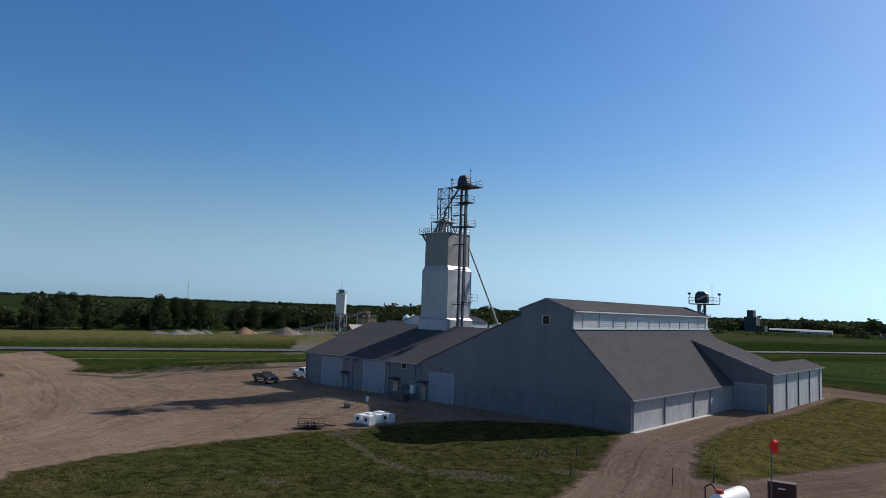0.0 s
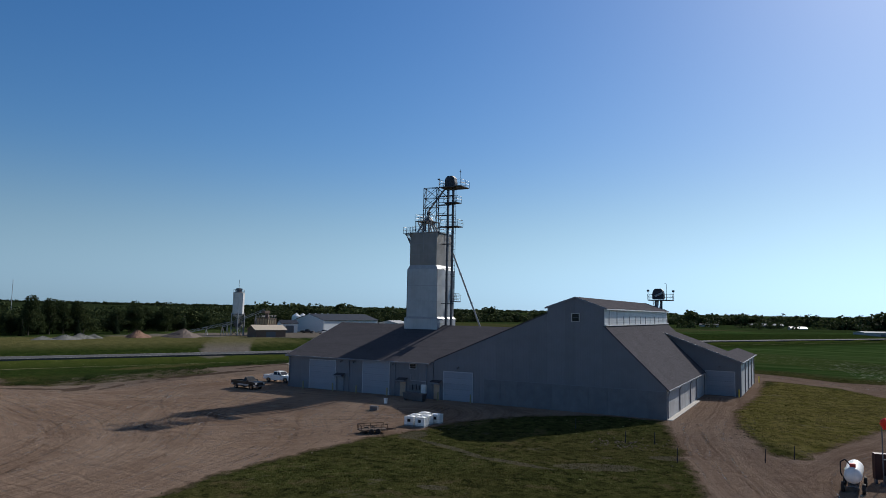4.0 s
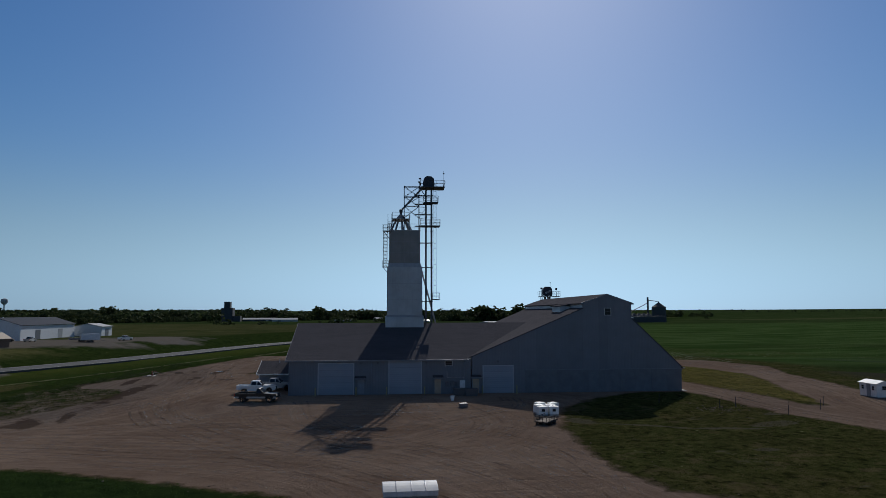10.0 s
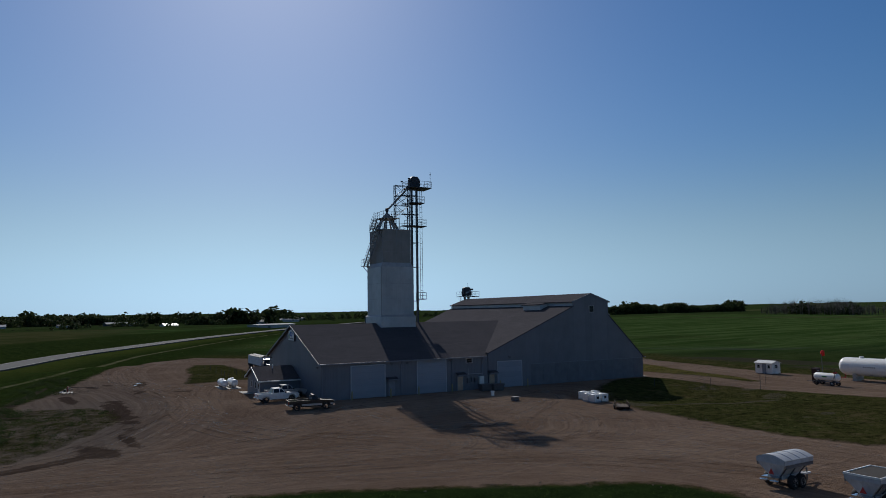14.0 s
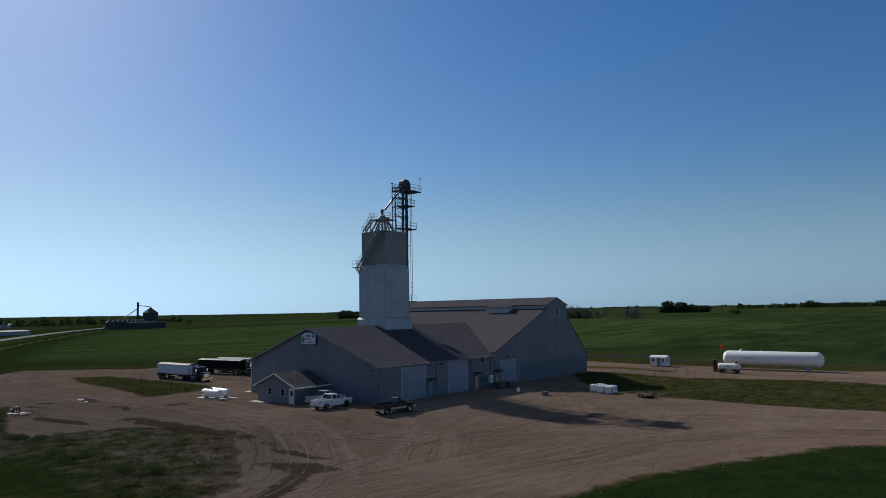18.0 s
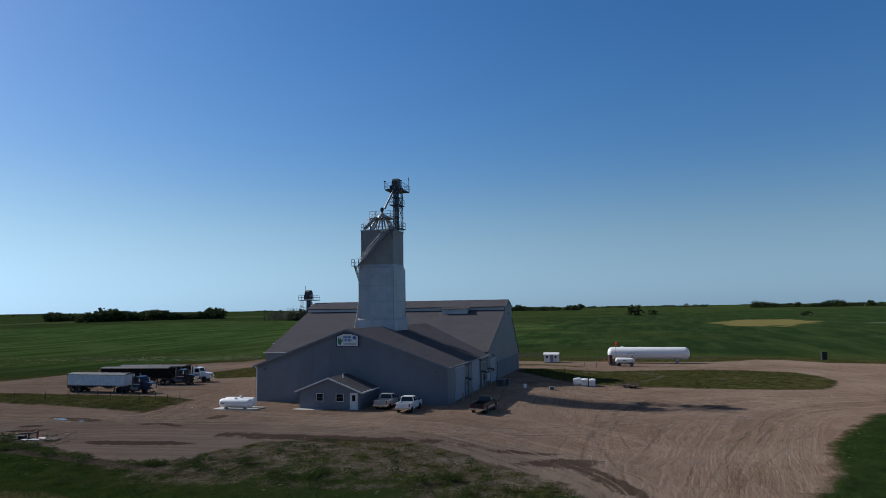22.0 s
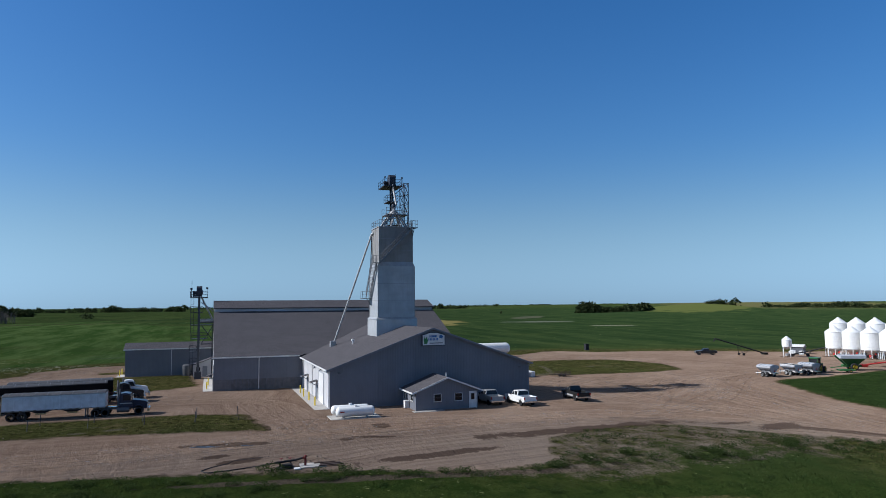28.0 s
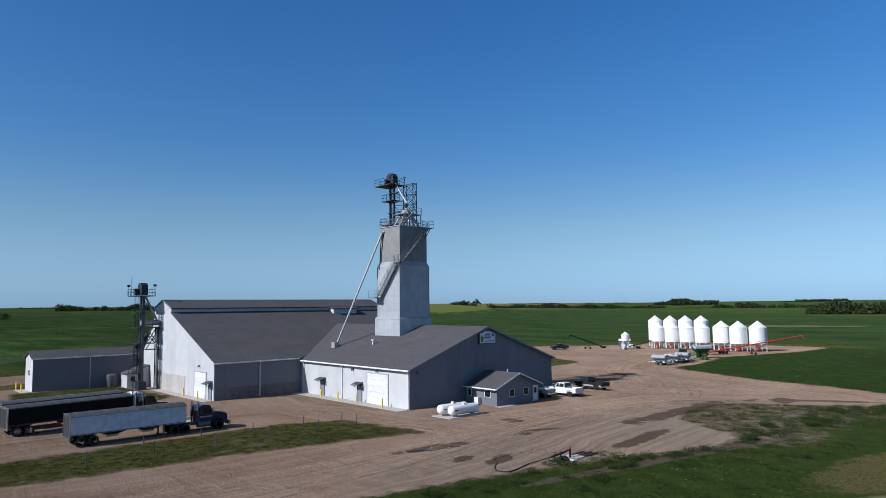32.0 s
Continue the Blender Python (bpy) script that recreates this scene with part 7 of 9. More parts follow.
# fence posts of the grass island
post0 = thing("fence_post", (-4.7, 39.7, 0), "thin dark steel fence post in the grass", "fence post", "fence posts of the grass island")
part("post", Shape().beam((0, 0, 0), (0, 0, 1.3), 0.06).box(-0.06, -0.02, 0.2, 0.06, 0.02, 0.4), LEGDARK, post0)
for x, y in ((-4.6, 44.5), (-4.2, 49.9), (-4.2, 55.6), (-4.4, 61.4), (-4.6, 67.0), (-1.9, 39.8), (-1.3, 44.4), (-1.2, 50.3), (-0.5, 55.5), (-0.4, 61.0), (60.2, -13.5), (72.8, -13.0), (70.5, -15.8), (63.5, -20.0), (57.5, -14.5), (51.0, -10.5)):
    copy_thing(post0, pose(x, y, lie(x, y), 2, 1, 30))


# ---- seed and fertilizer yard to the south ----
def bin_silo(x, y, r, top, label, group, legs=8, z0=None, lift=2.2):
    z0 = lie(x, y) if z0 is None else z0
    ob = thing("hopper_bin", (x, y, z0), label, "silo", group)
    h = top - z0
    roof_h = r * 0.75
    part("shell", Shape().lathe([(0.25, lift - 1.3 * r / 2.2), (r, lift), (r, h - roof_h)], 28), TANKWHITE, ob, smooth=True)
    part("roof", Shape().lathe([(r * 1.03, h - roof_h), (0.3, h - 0.15), (0.3, h)], 28), TANKWHITE, ob)
    for z in np.arange(lift + 0.7, h - roof_h, 1.15):
        part("ring", Shape().lathe([(r + 0.005, z), (r + 0.035, z + 0.03), (r + 0.035, z + 0.07), (r + 0.005, z + 0.1)], 28), TANKWHITE, ob)
    for i in range(legs):
        a = 2 * math.pi * i / legs
        part("leg", Shape().beam((r * 0.97 * math.cos(a), r * 0.97 * math.sin(a), 0), (r * 0.97 * math.cos(a), r * 0.97 * math.sin(a), lift + 0.1), 0.12), TANKWHITE, ob)
    part("discharge_boot", Shape().box(-0.35, -0.35, 0.35, 0.35, 0.35, 0.9), RED if r > 2 else GALV, ob)
    parts("skid", (Shape().box(-r, -r, 0, r, -r + 0.2, 0.15), Shape().box(-r, r - 0.2, 0, r, r, 0.15)), RUST, ob)
    part("ladder", Shape().beam((r + 0.08, -0.2, 0.4), (r + 0.08, -0.2, h - roof_h), 0.05).beam((r + 0.08, 0.2, 0.4), (r + 0.08, 0.2, h - roof_h), 0.05), GALV, ob)
    return ob


for i in range(4):
    bin_silo(47.8 - 4.75 * i, -112.2 - 0.5 * i, 2.15, 7.25, "white hopper bin on legs in a double row", "white bins in the south yard")
    bin_silo(53.4 - 5.1 * i, -120.4 - 0.5 * i, 2.2, 9.3, "tall white hopper bin in the back row", "white bins in the south yard")
for x, y in ((28.0, -114.5), (22.6, -113.8), (18.0, -116.2)):
    bin_silo(x, y, 2.45, 7.9, "wide white hopper bin on legs", "white bins in the south yard")
bin_silo(52.1, -100.6, 1.2, 4.6, "small white hopper bin on tall legs", "white bins in the south yard", 4, lift=2.7)


def auger(place, turn, length, rise, paint, label):
    ob = thing("grain_auger", place, label, "auger", turn=turn)
    a, b = Vector((0, 0, 0.5)), Vector((length, 0, 0.5 + rise))
    part("tube", Shape().tube(a, b, 0.16, n=12), paint, ob, smooth=True)
    part("hopper", Shape().add([(-0.9, -0.5, 0.1), (0.3, -0.5, 0.1), (0.3, 0.5, 0.1), (-0.9, 0.5, 0.1), (-1.1, -0.7, 0.6), (0.5, -0.7, 0.6), (0.5, 0.7, 0.6), (-1.1, 0.7, 0.6)],
                               [(3, 2, 1, 0), (4, 5, 6, 7), (0, 1, 5, 4), (1, 2, 6, 5), (2, 3, 7, 6), (3, 0, 4, 7)]), paint, ob)
    m = a.lerp(b, 0.55)
    for yy in (-1.1, 1.1):
        part("undercarriage", Shape().beam((m.x - 1.2, yy, 0.4), m, 0.08).beam((m.x - 1.2, yy, 0.4), a.lerp(b, 0.25), 0.06), paint, ob)
        wheel(ob, m.x - 1.2, yy, 0.35, 0.35, 0.2, paint)
    part("axle", Shape().beam((m.x - 1.2, -1.1, 0.38), (m.x - 1.2, 1.1, 0.38), 0.1), paint, ob)
    part("spout", Shape().tube(b, b + Vector((0.5, 0, -0.8)), 0.18, 0.14), paint, ob)
    part("truss_cable", Shape().path([a.lerp(b, 0.15), a.lerp(b, 0.5) + Vector((0, 0, 0.6)), a.lerp(b, 0.95)], 0.03, 6), paint, ob)
    return ob


auger((61.2, -101.5, lie(61, -101)), 82, 14.5, 4.2, BLACK, "black portable auger raised at a slant")
auger((22.5, -92.0, lie(22, -92)), -129.8, 27.5, 4.4, RED, "long red auger lying across the yard")
auger((54.0, -104.5, lie(54, -104)), -130, 8.5, 2.0, BLACK, "short dark auger beside the small bin")
tra = thing("farm_tractor", (17.6, -72.6, lie(17, -73)), "green tractor with yellow wheels and closed cab", "tractor", turn=-68)
part("hood", Shape().box(0.3, -0.42, 0.95, 2.5, 0.42, 1.75).box(2.5, -0.36, 1.0, 2.6, 0.36, 1.65), P_GREEN, tra)
part("chassis", Shape().box(-1.4, -0.4, 0.6, 2.3, 0.4, 1.0), DARKSTEEL, tra)
part("cab", Shape().box(-1.3, -0.8, 1.25, 0.3, 0.8, 2.85), WINDOW, tra)
part("cab_roof", Shape().box(-1.45, -0.92, 2.85, 0.45, 0.92, 3.05), P_GREEN, tra)
for x in (-1.3, 0.26):
    for yy in (-0.82, 0.76):
        part("cab_post", Shape().box(x - 0.04, yy, 1.2, x + 0.06, yy + 0.06, 2.85), P_GREEN, tra)
for yy in (-1.0, 1.0):
    wheel(tra, -0.75, yy, 0.95, 0.95, 0.55, P_YELLOW)
    wheel(tra, 1.8, yy * 0.9, 0.62, 0.62, 0.4, P_YELLOW)
part("exhaust", Shape().tube((0.6, 0.3, 1.75), (0.6, 0.3, 2.7), 0.06), DARKSTEEL, tra)
tender = thing("seed_tender", (18.4, -83.0, lie(18, -83)), "green tender wagon with white tarped hopper", "wagon", turn=60)
part("hopper", Shape().add([(-1.2, -0.5, 1.2), (1.0, -0.5, 1.2), (1.0, 0.5, 1.2), (-1.2, 0.5, 1.2), (-2.4, -1.3, 2.5), (2.3, -1.3, 2.5), (2.3, 1.3, 2.5), (-2.4, 1.3, 2.5)],
                           [(3, 2, 1, 0), (4, 5, 6, 7), (0, 1, 5, 4), (1, 2, 6, 5), (2, 3, 7, 6), (3, 0, 4, 7)]), P_GREEN, tender)
bow = [(y, 3.0 + 0.22 * math.cos(y / 1.35 * math.pi / 2)) for y in np.linspace(-1.35, 1.35, 9)]
part("tarp", Shape().prism([(-1.35, 2.48)] + bow + [(1.35, 2.48)], "x", -2.45, 2.35), TARPWHITE, tender)
part("chassis", Shape().box(-1.8, -0.6, 0.75, 1.8, 0.6, 1.2).beam((1.8, 0, 0.8), (4.0, 0, 0.5), 0.15), P_GREEN, tender)
for yy in (-1.2, 1.2):
    wheel(tender, -0.2, yy, 0.75, 0.75, 0.5, P_YELLOW)
part("unload_auger", Shape().tube((1.4, 0.9, 1.2), (3.6, 1.6, 3.1), 0.18), P_GREEN, tender)
shed = thing("garden_shed", (60.5, -113.0, lie(60, -113)), "small white shed with pale roof", "shed", turn=30)
part("wall", Shape().box(-1.7, -1.4, 0, 1.7, 1.4, 2.0), DARKSTEEL, shed)
part("roof", Shape().slab([(-1.9, 0, 2.6), (1.9, 0, 2.6), (1.9, -1.7, 1.95), (-1.9, -1.7, 1.95)], 0.08).slab([(-1.9, 0, 2.6), (-1.9, 1.7, 1.95), (1.9, 1.7, 1.95), (1.9, 0, 2.6)], 0.08), WHITE, shed)
part("gable", Shape().prism([(-1.4, 2.0), (1.4, 2.0), (0, 2.52)], "x", -1.7, 1.7), WHITE, shed)
for x, y in ((57.5, -107.5), (56.0, -109.5), (58.8, -109.5)):
    copy_thing(tote, pose(x, y, lie(x, y), 0, 0, 40))
low = thing("implement", (15.2, -77.8, lie(15, -78)), "low green implement on small wheels", "implement", turn=60)
part("frame", Shape().box(-1.5, -0.9, 0.4, 1.5, 0.9, 0.65).beam((1.5, 0, 0.5), (2.8, 0, 0.4), 0.1), P_GREEN, low)
for yy in (-0.95, 0.95):
    wheel(low, -0.5, yy, 0.3, 0.3, 0.2, P_YELLOW)
wagon = thing("flatbed_trailer", (21.0, -98.0, lie(21, -98)), "long dark flat trailer beside the red auger", "trailer", turn=60)
part("deck", Shape().box(-3.2, -1.1, 0.75, 3.2, 1.1, 0.95), RUST, wagon)
for x in (-1.8, -0.9):
    for yy in (-0.95, 0.95):
        wheel(wagon, x, yy, 0.4, 0.4, 0.25, RUST)
part("tongue", Shape().beam((3.2, 0, 0.8), (4.8, 0, 0.5), 0.12), RUST, wagon)


# ---- trees, bushes and the distance ----
def leaf_material(name, a, b, through_light=0.45):
    m, t, p = nodes_of(name, 0.9, 0, 0.05)
    g = t.nodes.new("ShaderNodeNewGeometry")
    base = mixed(t, g.outputs["Random Per Island"], a, b)
    rnd = t.nodes.new("ShaderNodeObjectInfo").outputs["Random"]
    colour = mixed(t, 1.0, base, grey(t, rnd, 0, 1, 0.7, 1.2), "MULTIPLY")
    t.links.new(colour, p.inputs["Base Color"])
    if through_light:
        leaf, blend = t.nodes.new("ShaderNodeBsdfTranslucent"), t.nodes.new("ShaderNodeMixShader")
        t.links.new(colour, leaf.inputs["Color"])
        blend.inputs[0].default_value = through_light
        t.links.new(p.outputs[0], blend.inputs[1])
        t.links.new(leaf.outputs[0], blend.inputs[2])
        t.links.new(blend.outputs[0], t.nodes["Material Output"].inputs["Surface"])
    return m


LEAVES = leaf_material("broad_leaves", (0.024, 0.037, 0.016), (0.068, 0.085, 0.034), 0.2)
NEEDLES = leaf_material("needles", (0.018, 0.03, 0.016), (0.04, 0.056, 0.03))
TWIGS = leaf_material("grey_twigs", (0.075, 0.07, 0.066), (0.18, 0.165, 0.15), 0.0)
BARK = plain("bark", (0.11, 0.085, 0.065), 0.95, vary=0.3)
rng = np.random.default_rng(7)


def leaf_cloud(n, lobes, size, seed, broad=0.55):
    """Leaf clumps: two-triangle blades at random tilt, spread through uneven lobes (x, y, z, rx, rz)."""
    r = np.random.default_rng(seed)
    vol = np.array([l[3] ** 2 * l[4] for l in lobes])
    pick = r.choice(len(lobes), n, p=vol / vol.sum())
    d = r.normal(size=(n, 3))
    d /= np.linalg.norm(d, axis=1)[:, None]
    rad = r.uniform(0.45, 1.05, n) ** 0.6
    L = np.array(lobes)[pick]
    c = L[:, :3] + d * rad[:, None] * np.stack([L[:, 3], L[:, 3], L[:, 4]], 1)
    u = r.normal(size=(n, 3))
    u /= np.linalg.norm(u, axis=1)[:, None]
    w = np.cross(u, r.normal(size=(n, 3)))
    w /= np.linalg.norm(w, axis=1)[:, None]
    s = (size * r.uniform(0.6, 1.3, n))[:, None]
    v = np.stack([c - u * s, c + w * s * broad, c + u * s, c - w * s * broad], 1)
    return v.reshape(-1, 3)


def quads_mesh(name, verts):
    n = len(verts) // 4
    me = bpy.data.meshes.new(name)
    me.vertices.add(len(verts))
    me.vertices.foreach_set("co", np.ascontiguousarray(verts, dtype=np.float32).ravel())
    me.loops.add(4 * n)
    me.loops.foreach_set("vertex_index", np.arange(4 * n))
    me.polygons.add(n)
    me.polygons.foreach_set("loop_start", np.arange(0, 4 * n, 4))
    me.update(calc_edges=True)
    return me


def lobes_of(h, spread, seed, start=0.22):
    r = np.random.default_rng(seed)
    out = []
    for i in range(9):
        f = start + (0.93 - start) * i / 8
        w = spread * (0.62 + 0.38 * math.sin(math.pi * min(1, f + 0.02))) * r.uniform(0.55, 0.85)
        a = r.uniform(0, 6.28)
        o = spread * r.uniform(0.15, 0.6) * (1.2 - f)
        out.append((o * math.cos(a), o * math.sin(a), h * f, w, h * r.uniform(0.09, 0.15)))
    return out


def trunk_shape(h, r, seed):
    q = np.random.default_rng(seed)
    s = Shape().tube((0, 0, -0.3), (0.1, 0.05, h * 0.5), r, r * 0.6, 8).tube((0.1, 0.05, h * 0.5), (0, 0.1, h * 0.85), r * 0.6, r * 0.15, 7)
    for i in range(6):
        a, f = q.uniform(0, 6.28), q.uniform(0.22, 0.65)
        s.tube((0, 0, h * f), (h * 0.16 * math.cos(a), h * 0.16 * math.sin(a), h * (f + 0.16)), r * 0.35, r * 0.08, 6)
    return s


BROAD = []
for i, (h, w) in enumerate(((11, 4.2), (13, 4.8), (9, 4.2), (14.5, 4.2), (10.5, 5.0))):
    crown = quads_mesh("crown", leaf_cloud(4200, lobes_of(h, w, 20 + i), 0.29, 40 + i))
    crown.materials.append(LEAVES)
    tr_ = trunk_shape(h, 0.26, 60 + i).mesh("trunk")
    tr_.materials.append(BARK)
    BROAD.append((h, tr_, crown))
spr = [(0, 0, 0.6 + 0.85 * k, 2.3 * (1 - k / 12.5), 0.5) for k in range(12)]
crown = quads_mesh("crown", leaf_cloud(1100, spr, 0.36, 90))
crown.materials.append(NEEDLES)
tr_ = Shape().tube((0, 0, -0.3), (0, 0, 10.6), 0.2, 0.03, 8).mesh("trunk")
tr_.materials.append(BARK)
SPRUCE = (11, tr_, crown)


def west_rise(x, y):
    d, w = near_line(np.array([[float(x)]]), np.array([[float(y)]]), line)
    u = np.clip((d * w - 12) / 22, 0, 1)[0, 0]
    return float(3.1 * u * u * (3 - 2 * u)) - 0.8


def tree(x, y, kind, scale, label, group):
    h, tm, cm = kind
    ob = thing("tree", (x, y, west_rise(x, y)), label, "tree", group, rng.uniform(0, 360))
    ob.scale = (scale * rng.uniform(0.9, 1.15), scale * rng.uniform(0.9, 1.15), scale)
    part("trunk", tm, BARK, ob)
    part("crown", cm, LEAVES, ob)
    return ob


# the wood across the highway: its front trees singly
for i in range(70):
    y = -75 + i * 2.9 + rng.uniform(-1.2, 1.2)
    x = -143 - rng.uniform(0, 16) - 0.06 * (y - 20)
    if i % 6 == 3:
        tree(x + 6, y, SPRUCE, rng.uniform(0.45, 0.7), "young dark spruce at the wood's edge", "trees across the highway")
    else:
        tree(x, y, BROAD[int(rng.integers(5))], rng.uniform(0.4, 0.92), "broad green tree at the wood's edge", "trees across the highway")
for x, y, s in ((-150, 52, 0.82), (-152, 58, 0.78), (-151, 20, 0.8), (-150, 12, 0.84), (-149, 3, 0.76), (-153, 64, 0.78)):
    tree(x, y, BROAD[3], s, "tall cottonwood above the wood", "trees across the highway")

# woods, shelter belts and hedges too far off to count
rows_ = []


def belt(x0, y0, x1, y1, depth, n, h0, h1):
    for _ in range(n):
        f, o = rng.uniform(0, 1), rng.uniform(-0.5, 0.5) * depth
        dx, dy = x1 - x0, y1 - y0
        L = math.hypot(dx, dy)
        rise = 0.86 + 0.3 * math.sin(f * L / 17 + x0) * math.sin(f * L / 41 + 1)
        rows_.append((x0 + dx * f - dy / L * o, y0 + dy * f + dx / L * o, rng.uniform(h0 * 0.75, h1 * 1.12) * rise))


belt(-172, -160, -186, 140, 44, 240, 6, 10)
belt(-225, -260, -300, 260, 90, 200, 7, 11.5)
belt(-192, 130, -250, 300, 50, 170, 8, 12)
belt(-250, 300, -330, 620, 90, 230, 8, 12)
belt(-330, 640, -260, 860, 80, 130, 8, 12)
belt(-300, 900, 60, 1150, 160, 240, 11, 17)
belt(-120, 1250, 60, 1400, 160, 70, 9, 15)
belt(-560, 700, -120, 1010, 60, 340, 11, 18)
belt(-120, 1010, 330, 1120, 60, 280, 10, 17)
belt(330, 1120, 700, 1280, 60, 90, 7, 12)
belt(60, 1400, 500, 1700, 220, 40, 4, 8)
belt(-20, 700, 160, 900, 120, 34, 4, 9)
belt(-130, 520, -20, 640, 60, 24, 3, 8)
belt(92, 822, 172, 797, 30, 70, 14, 20)
belt(703, 735, 840, 592, 40, 330, 10, 15)
belt(812, 898, 930, 781, 60, 180, 8, 13)
belt(1000, 345, 1012, 280, 30, 60, 8, 15)
belt(597, 345, 572, 262, 12, 26, 7, 11)
belt(1605, 400, 1640, 100, 60, 120, 8, 13)
belt(1685, -306, 1600, -600, 50, 130, 8, 14)
belt(687, -412, 634, -478, 18, 120, 8, 13.5)
belt(640, -568, 615, -595, 14, 24, 6, 9)
belt(989, -1000, 800, -1180, 80, 320, 7, 12)
belt(800, -1180, 560, -1290, 60, 300, 7, 11)
belt(250, -790, 110, -830, 60, 130, 8, 13)
belt(560, -1290, 160, -1420, 60, 330, 7, 11)
belt(2200, 1500, 2600, 300, 60, 60, 6, 11)
belt(2600, 200, 2560, -300, 60, 60, 6, 11)
belt(2540, -700, 2500, -1200, 60, 60, 6, 11)
belt(1300, 2300, 2000, 2000, 90, 50, 5, 9)
for x, y, h in ((192, 791, 23), (188, 794, 19), (784, 179, 7), (781, 173, 6), (746, -22, 11), (748, -30, 10), (752, -26, 12), (745, -46, 7), (744, -50, 6), (606, -178, 5), (598, -174, 4), (612, -182, 5), (720, -313, 4), (-190, 740, 16), (-186, 744, 14), (224, 894, 17), (218, 900, 12), (249, 962, 15), (258, 968, 14), (266, 970, 14), (272, 975, 12), (125, 762, 8), (120, 770, 9), (137, 855, 15), (140, 862, 13), (146, 866, 14), (194, 830, 8), (202, 842, 10), (78, 828, 10), (107, 842, 11), (112, 848, 9), (60, 800, 8), (40, 780, 9), (165, 870, 12), (172, 880, 13), (180, 890, 14), (30, 640, 6), (-20, 700, 7), (350, 1010, 9), (430, 985, 7), (455, 960, 8), (520, 930, 9)):
    rows_.append((x, y, h))
near_templates = [leaf_cloud(460, lobes_of(1.0, 0.6, 240 + i, 0.06), 0.047, 245 + i, 0.8) for i in range(6)]
templates = [leaf_cloud(160, lobes_of(1.0, 0.55, 200 + i, 0.06), 0.082, 220 + i, 0.95) for i in range(6)]
far_templates = [leaf_cloud(80, lobes_of(1.0, 0.55, 260 + i, 0.06), 0.112, 280 + i, 0.95) for i in range(6)]
chunks = []
for x, y, h in rows_:
    q = (near_templates if x > -225 and x < -150 and y < 310 else templates if x < -150 and y < 640 else far_templates)[int(rng.integers(6))] * h * np.array([rng.uniform(0.9, 1.4), rng.uniform(0.9, 1.4), 1.0])
    z = 1.6 if x < -150 and y < 620 else -1.0
    if x > 600 and y < -500 and x < 700:
        z = 8.0
    chunks.append(q + np.array([x, y, z + float(far_rise(np.array(x), np.array(y)))]))
# the broken line of woods on the skyline
dots = [leaf_cloud(18, lobes_of(1.0, 0.6, 400 + i, 0.1), 0.28, 420 + i, 0.95) for i in range(4)]
for a_ in np.arange(0, 360, 0.055):
    if math.sin(a_ * 0.31) + math.sin(a_ * 0.83 + 1) + 0.7 * math.sin(a_ * 2.1) < (-9 if 100 < a_ < 240 else 0.2 if 95 < a_ < 290 else 0.75):
        continue
    r_far = 3900 + 350 * math.sin(a_ * 0.21) + rng.uniform(-60, 60)
    x, y, h = r_far * math.cos(radians(a_)), r_far * math.sin(radians(a_)), rng.uniform(7, 14) if 95 < a_ < 290 else rng.uniform(3.5, 6.5)
    chunks.append(dots[int(rng.integers(4))] * h * np.array([1.3, 1.3, 1.0]) + np.array([x, y, float(far_rise(np.array(x), np.array(y))) - 1.0]))
fw = quads_mesh("far_woods", np.concatenate(chunks))
fw.materials.append(LEAVES)
tagged(new("far_woods", fw), "dark green woods and shelter belts along the horizon", "woods", kind="stuff")
# bare brush in the fields to the east
bare_ = []
for k_ in range(230):
    main = k_ < 190
    f = rng.uniform(0, 1)
    x, y = (601 - 36 * f, 370 - 130 * f) if main else (556 - 5 * f, 214 - 16 * f)
    x, y = x + rng.uniform(-14, 14), y + rng.uniform(-5, 5)
    h = (11.5 + 6.0 * math.sin(math.pi * min(1.0, f * 1.15)) ** 0.8 if main else 14.0) * rng.uniform(0.6, 1.1)
    base = np.array([x, y, float(far_rise(np.array(x), np.array(y))) - 1.2])
    stem = np.array([rng.normal() * 0.05, rng.normal() * 0.05, 1.0])
    pale_side = np.array([0.55, -0.83, 0]) * 0.16
    bare_.append(np.stack([base - pale_side, base + pale_side, base + stem * h * 0.7 + pale_side * 0.4, base + stem * h * 0.7 - pale_side * 0.4]))
    for _ in range(46):
        d = rng.normal(size=3) * np.array([0.55, 0.55, 0.35]) + np.array([0, 0, 0.75])
        d = d / np.linalg.norm(d)
        a = base + stem * h * rng.uniform(0.08, 0.62)
        b = a + d * h * rng.uniform(0.2, 0.42)
        o = np.array([-d[1], d[0], 0]) * 0.1
        bare_.append(np.stack([a - o, a + o, b + o * 0.3, b - o * 0.3]))
        for _ in range(2):
            e_ = d + rng.normal(size=3) * 0.45
            m_ = a + (b - a) * rng.uniform(0.4, 1.0)
            q_ = m_ + e_ * h * rng.uniform(0.06, 0.13)
            bare_.append(np.stack([m_ - o * 0.5, m_ + o * 0.5, q_ + o * 0.2, q_ - o * 0.2]))
bw = quads_mesh("bare_thicket", np.concatenate(bare_))
bw.materials.append(TWIGS)
tagged(new("bare_thicket", bw), "grey leafless thicket in the eastern fields", "thicket", kind="stuff")


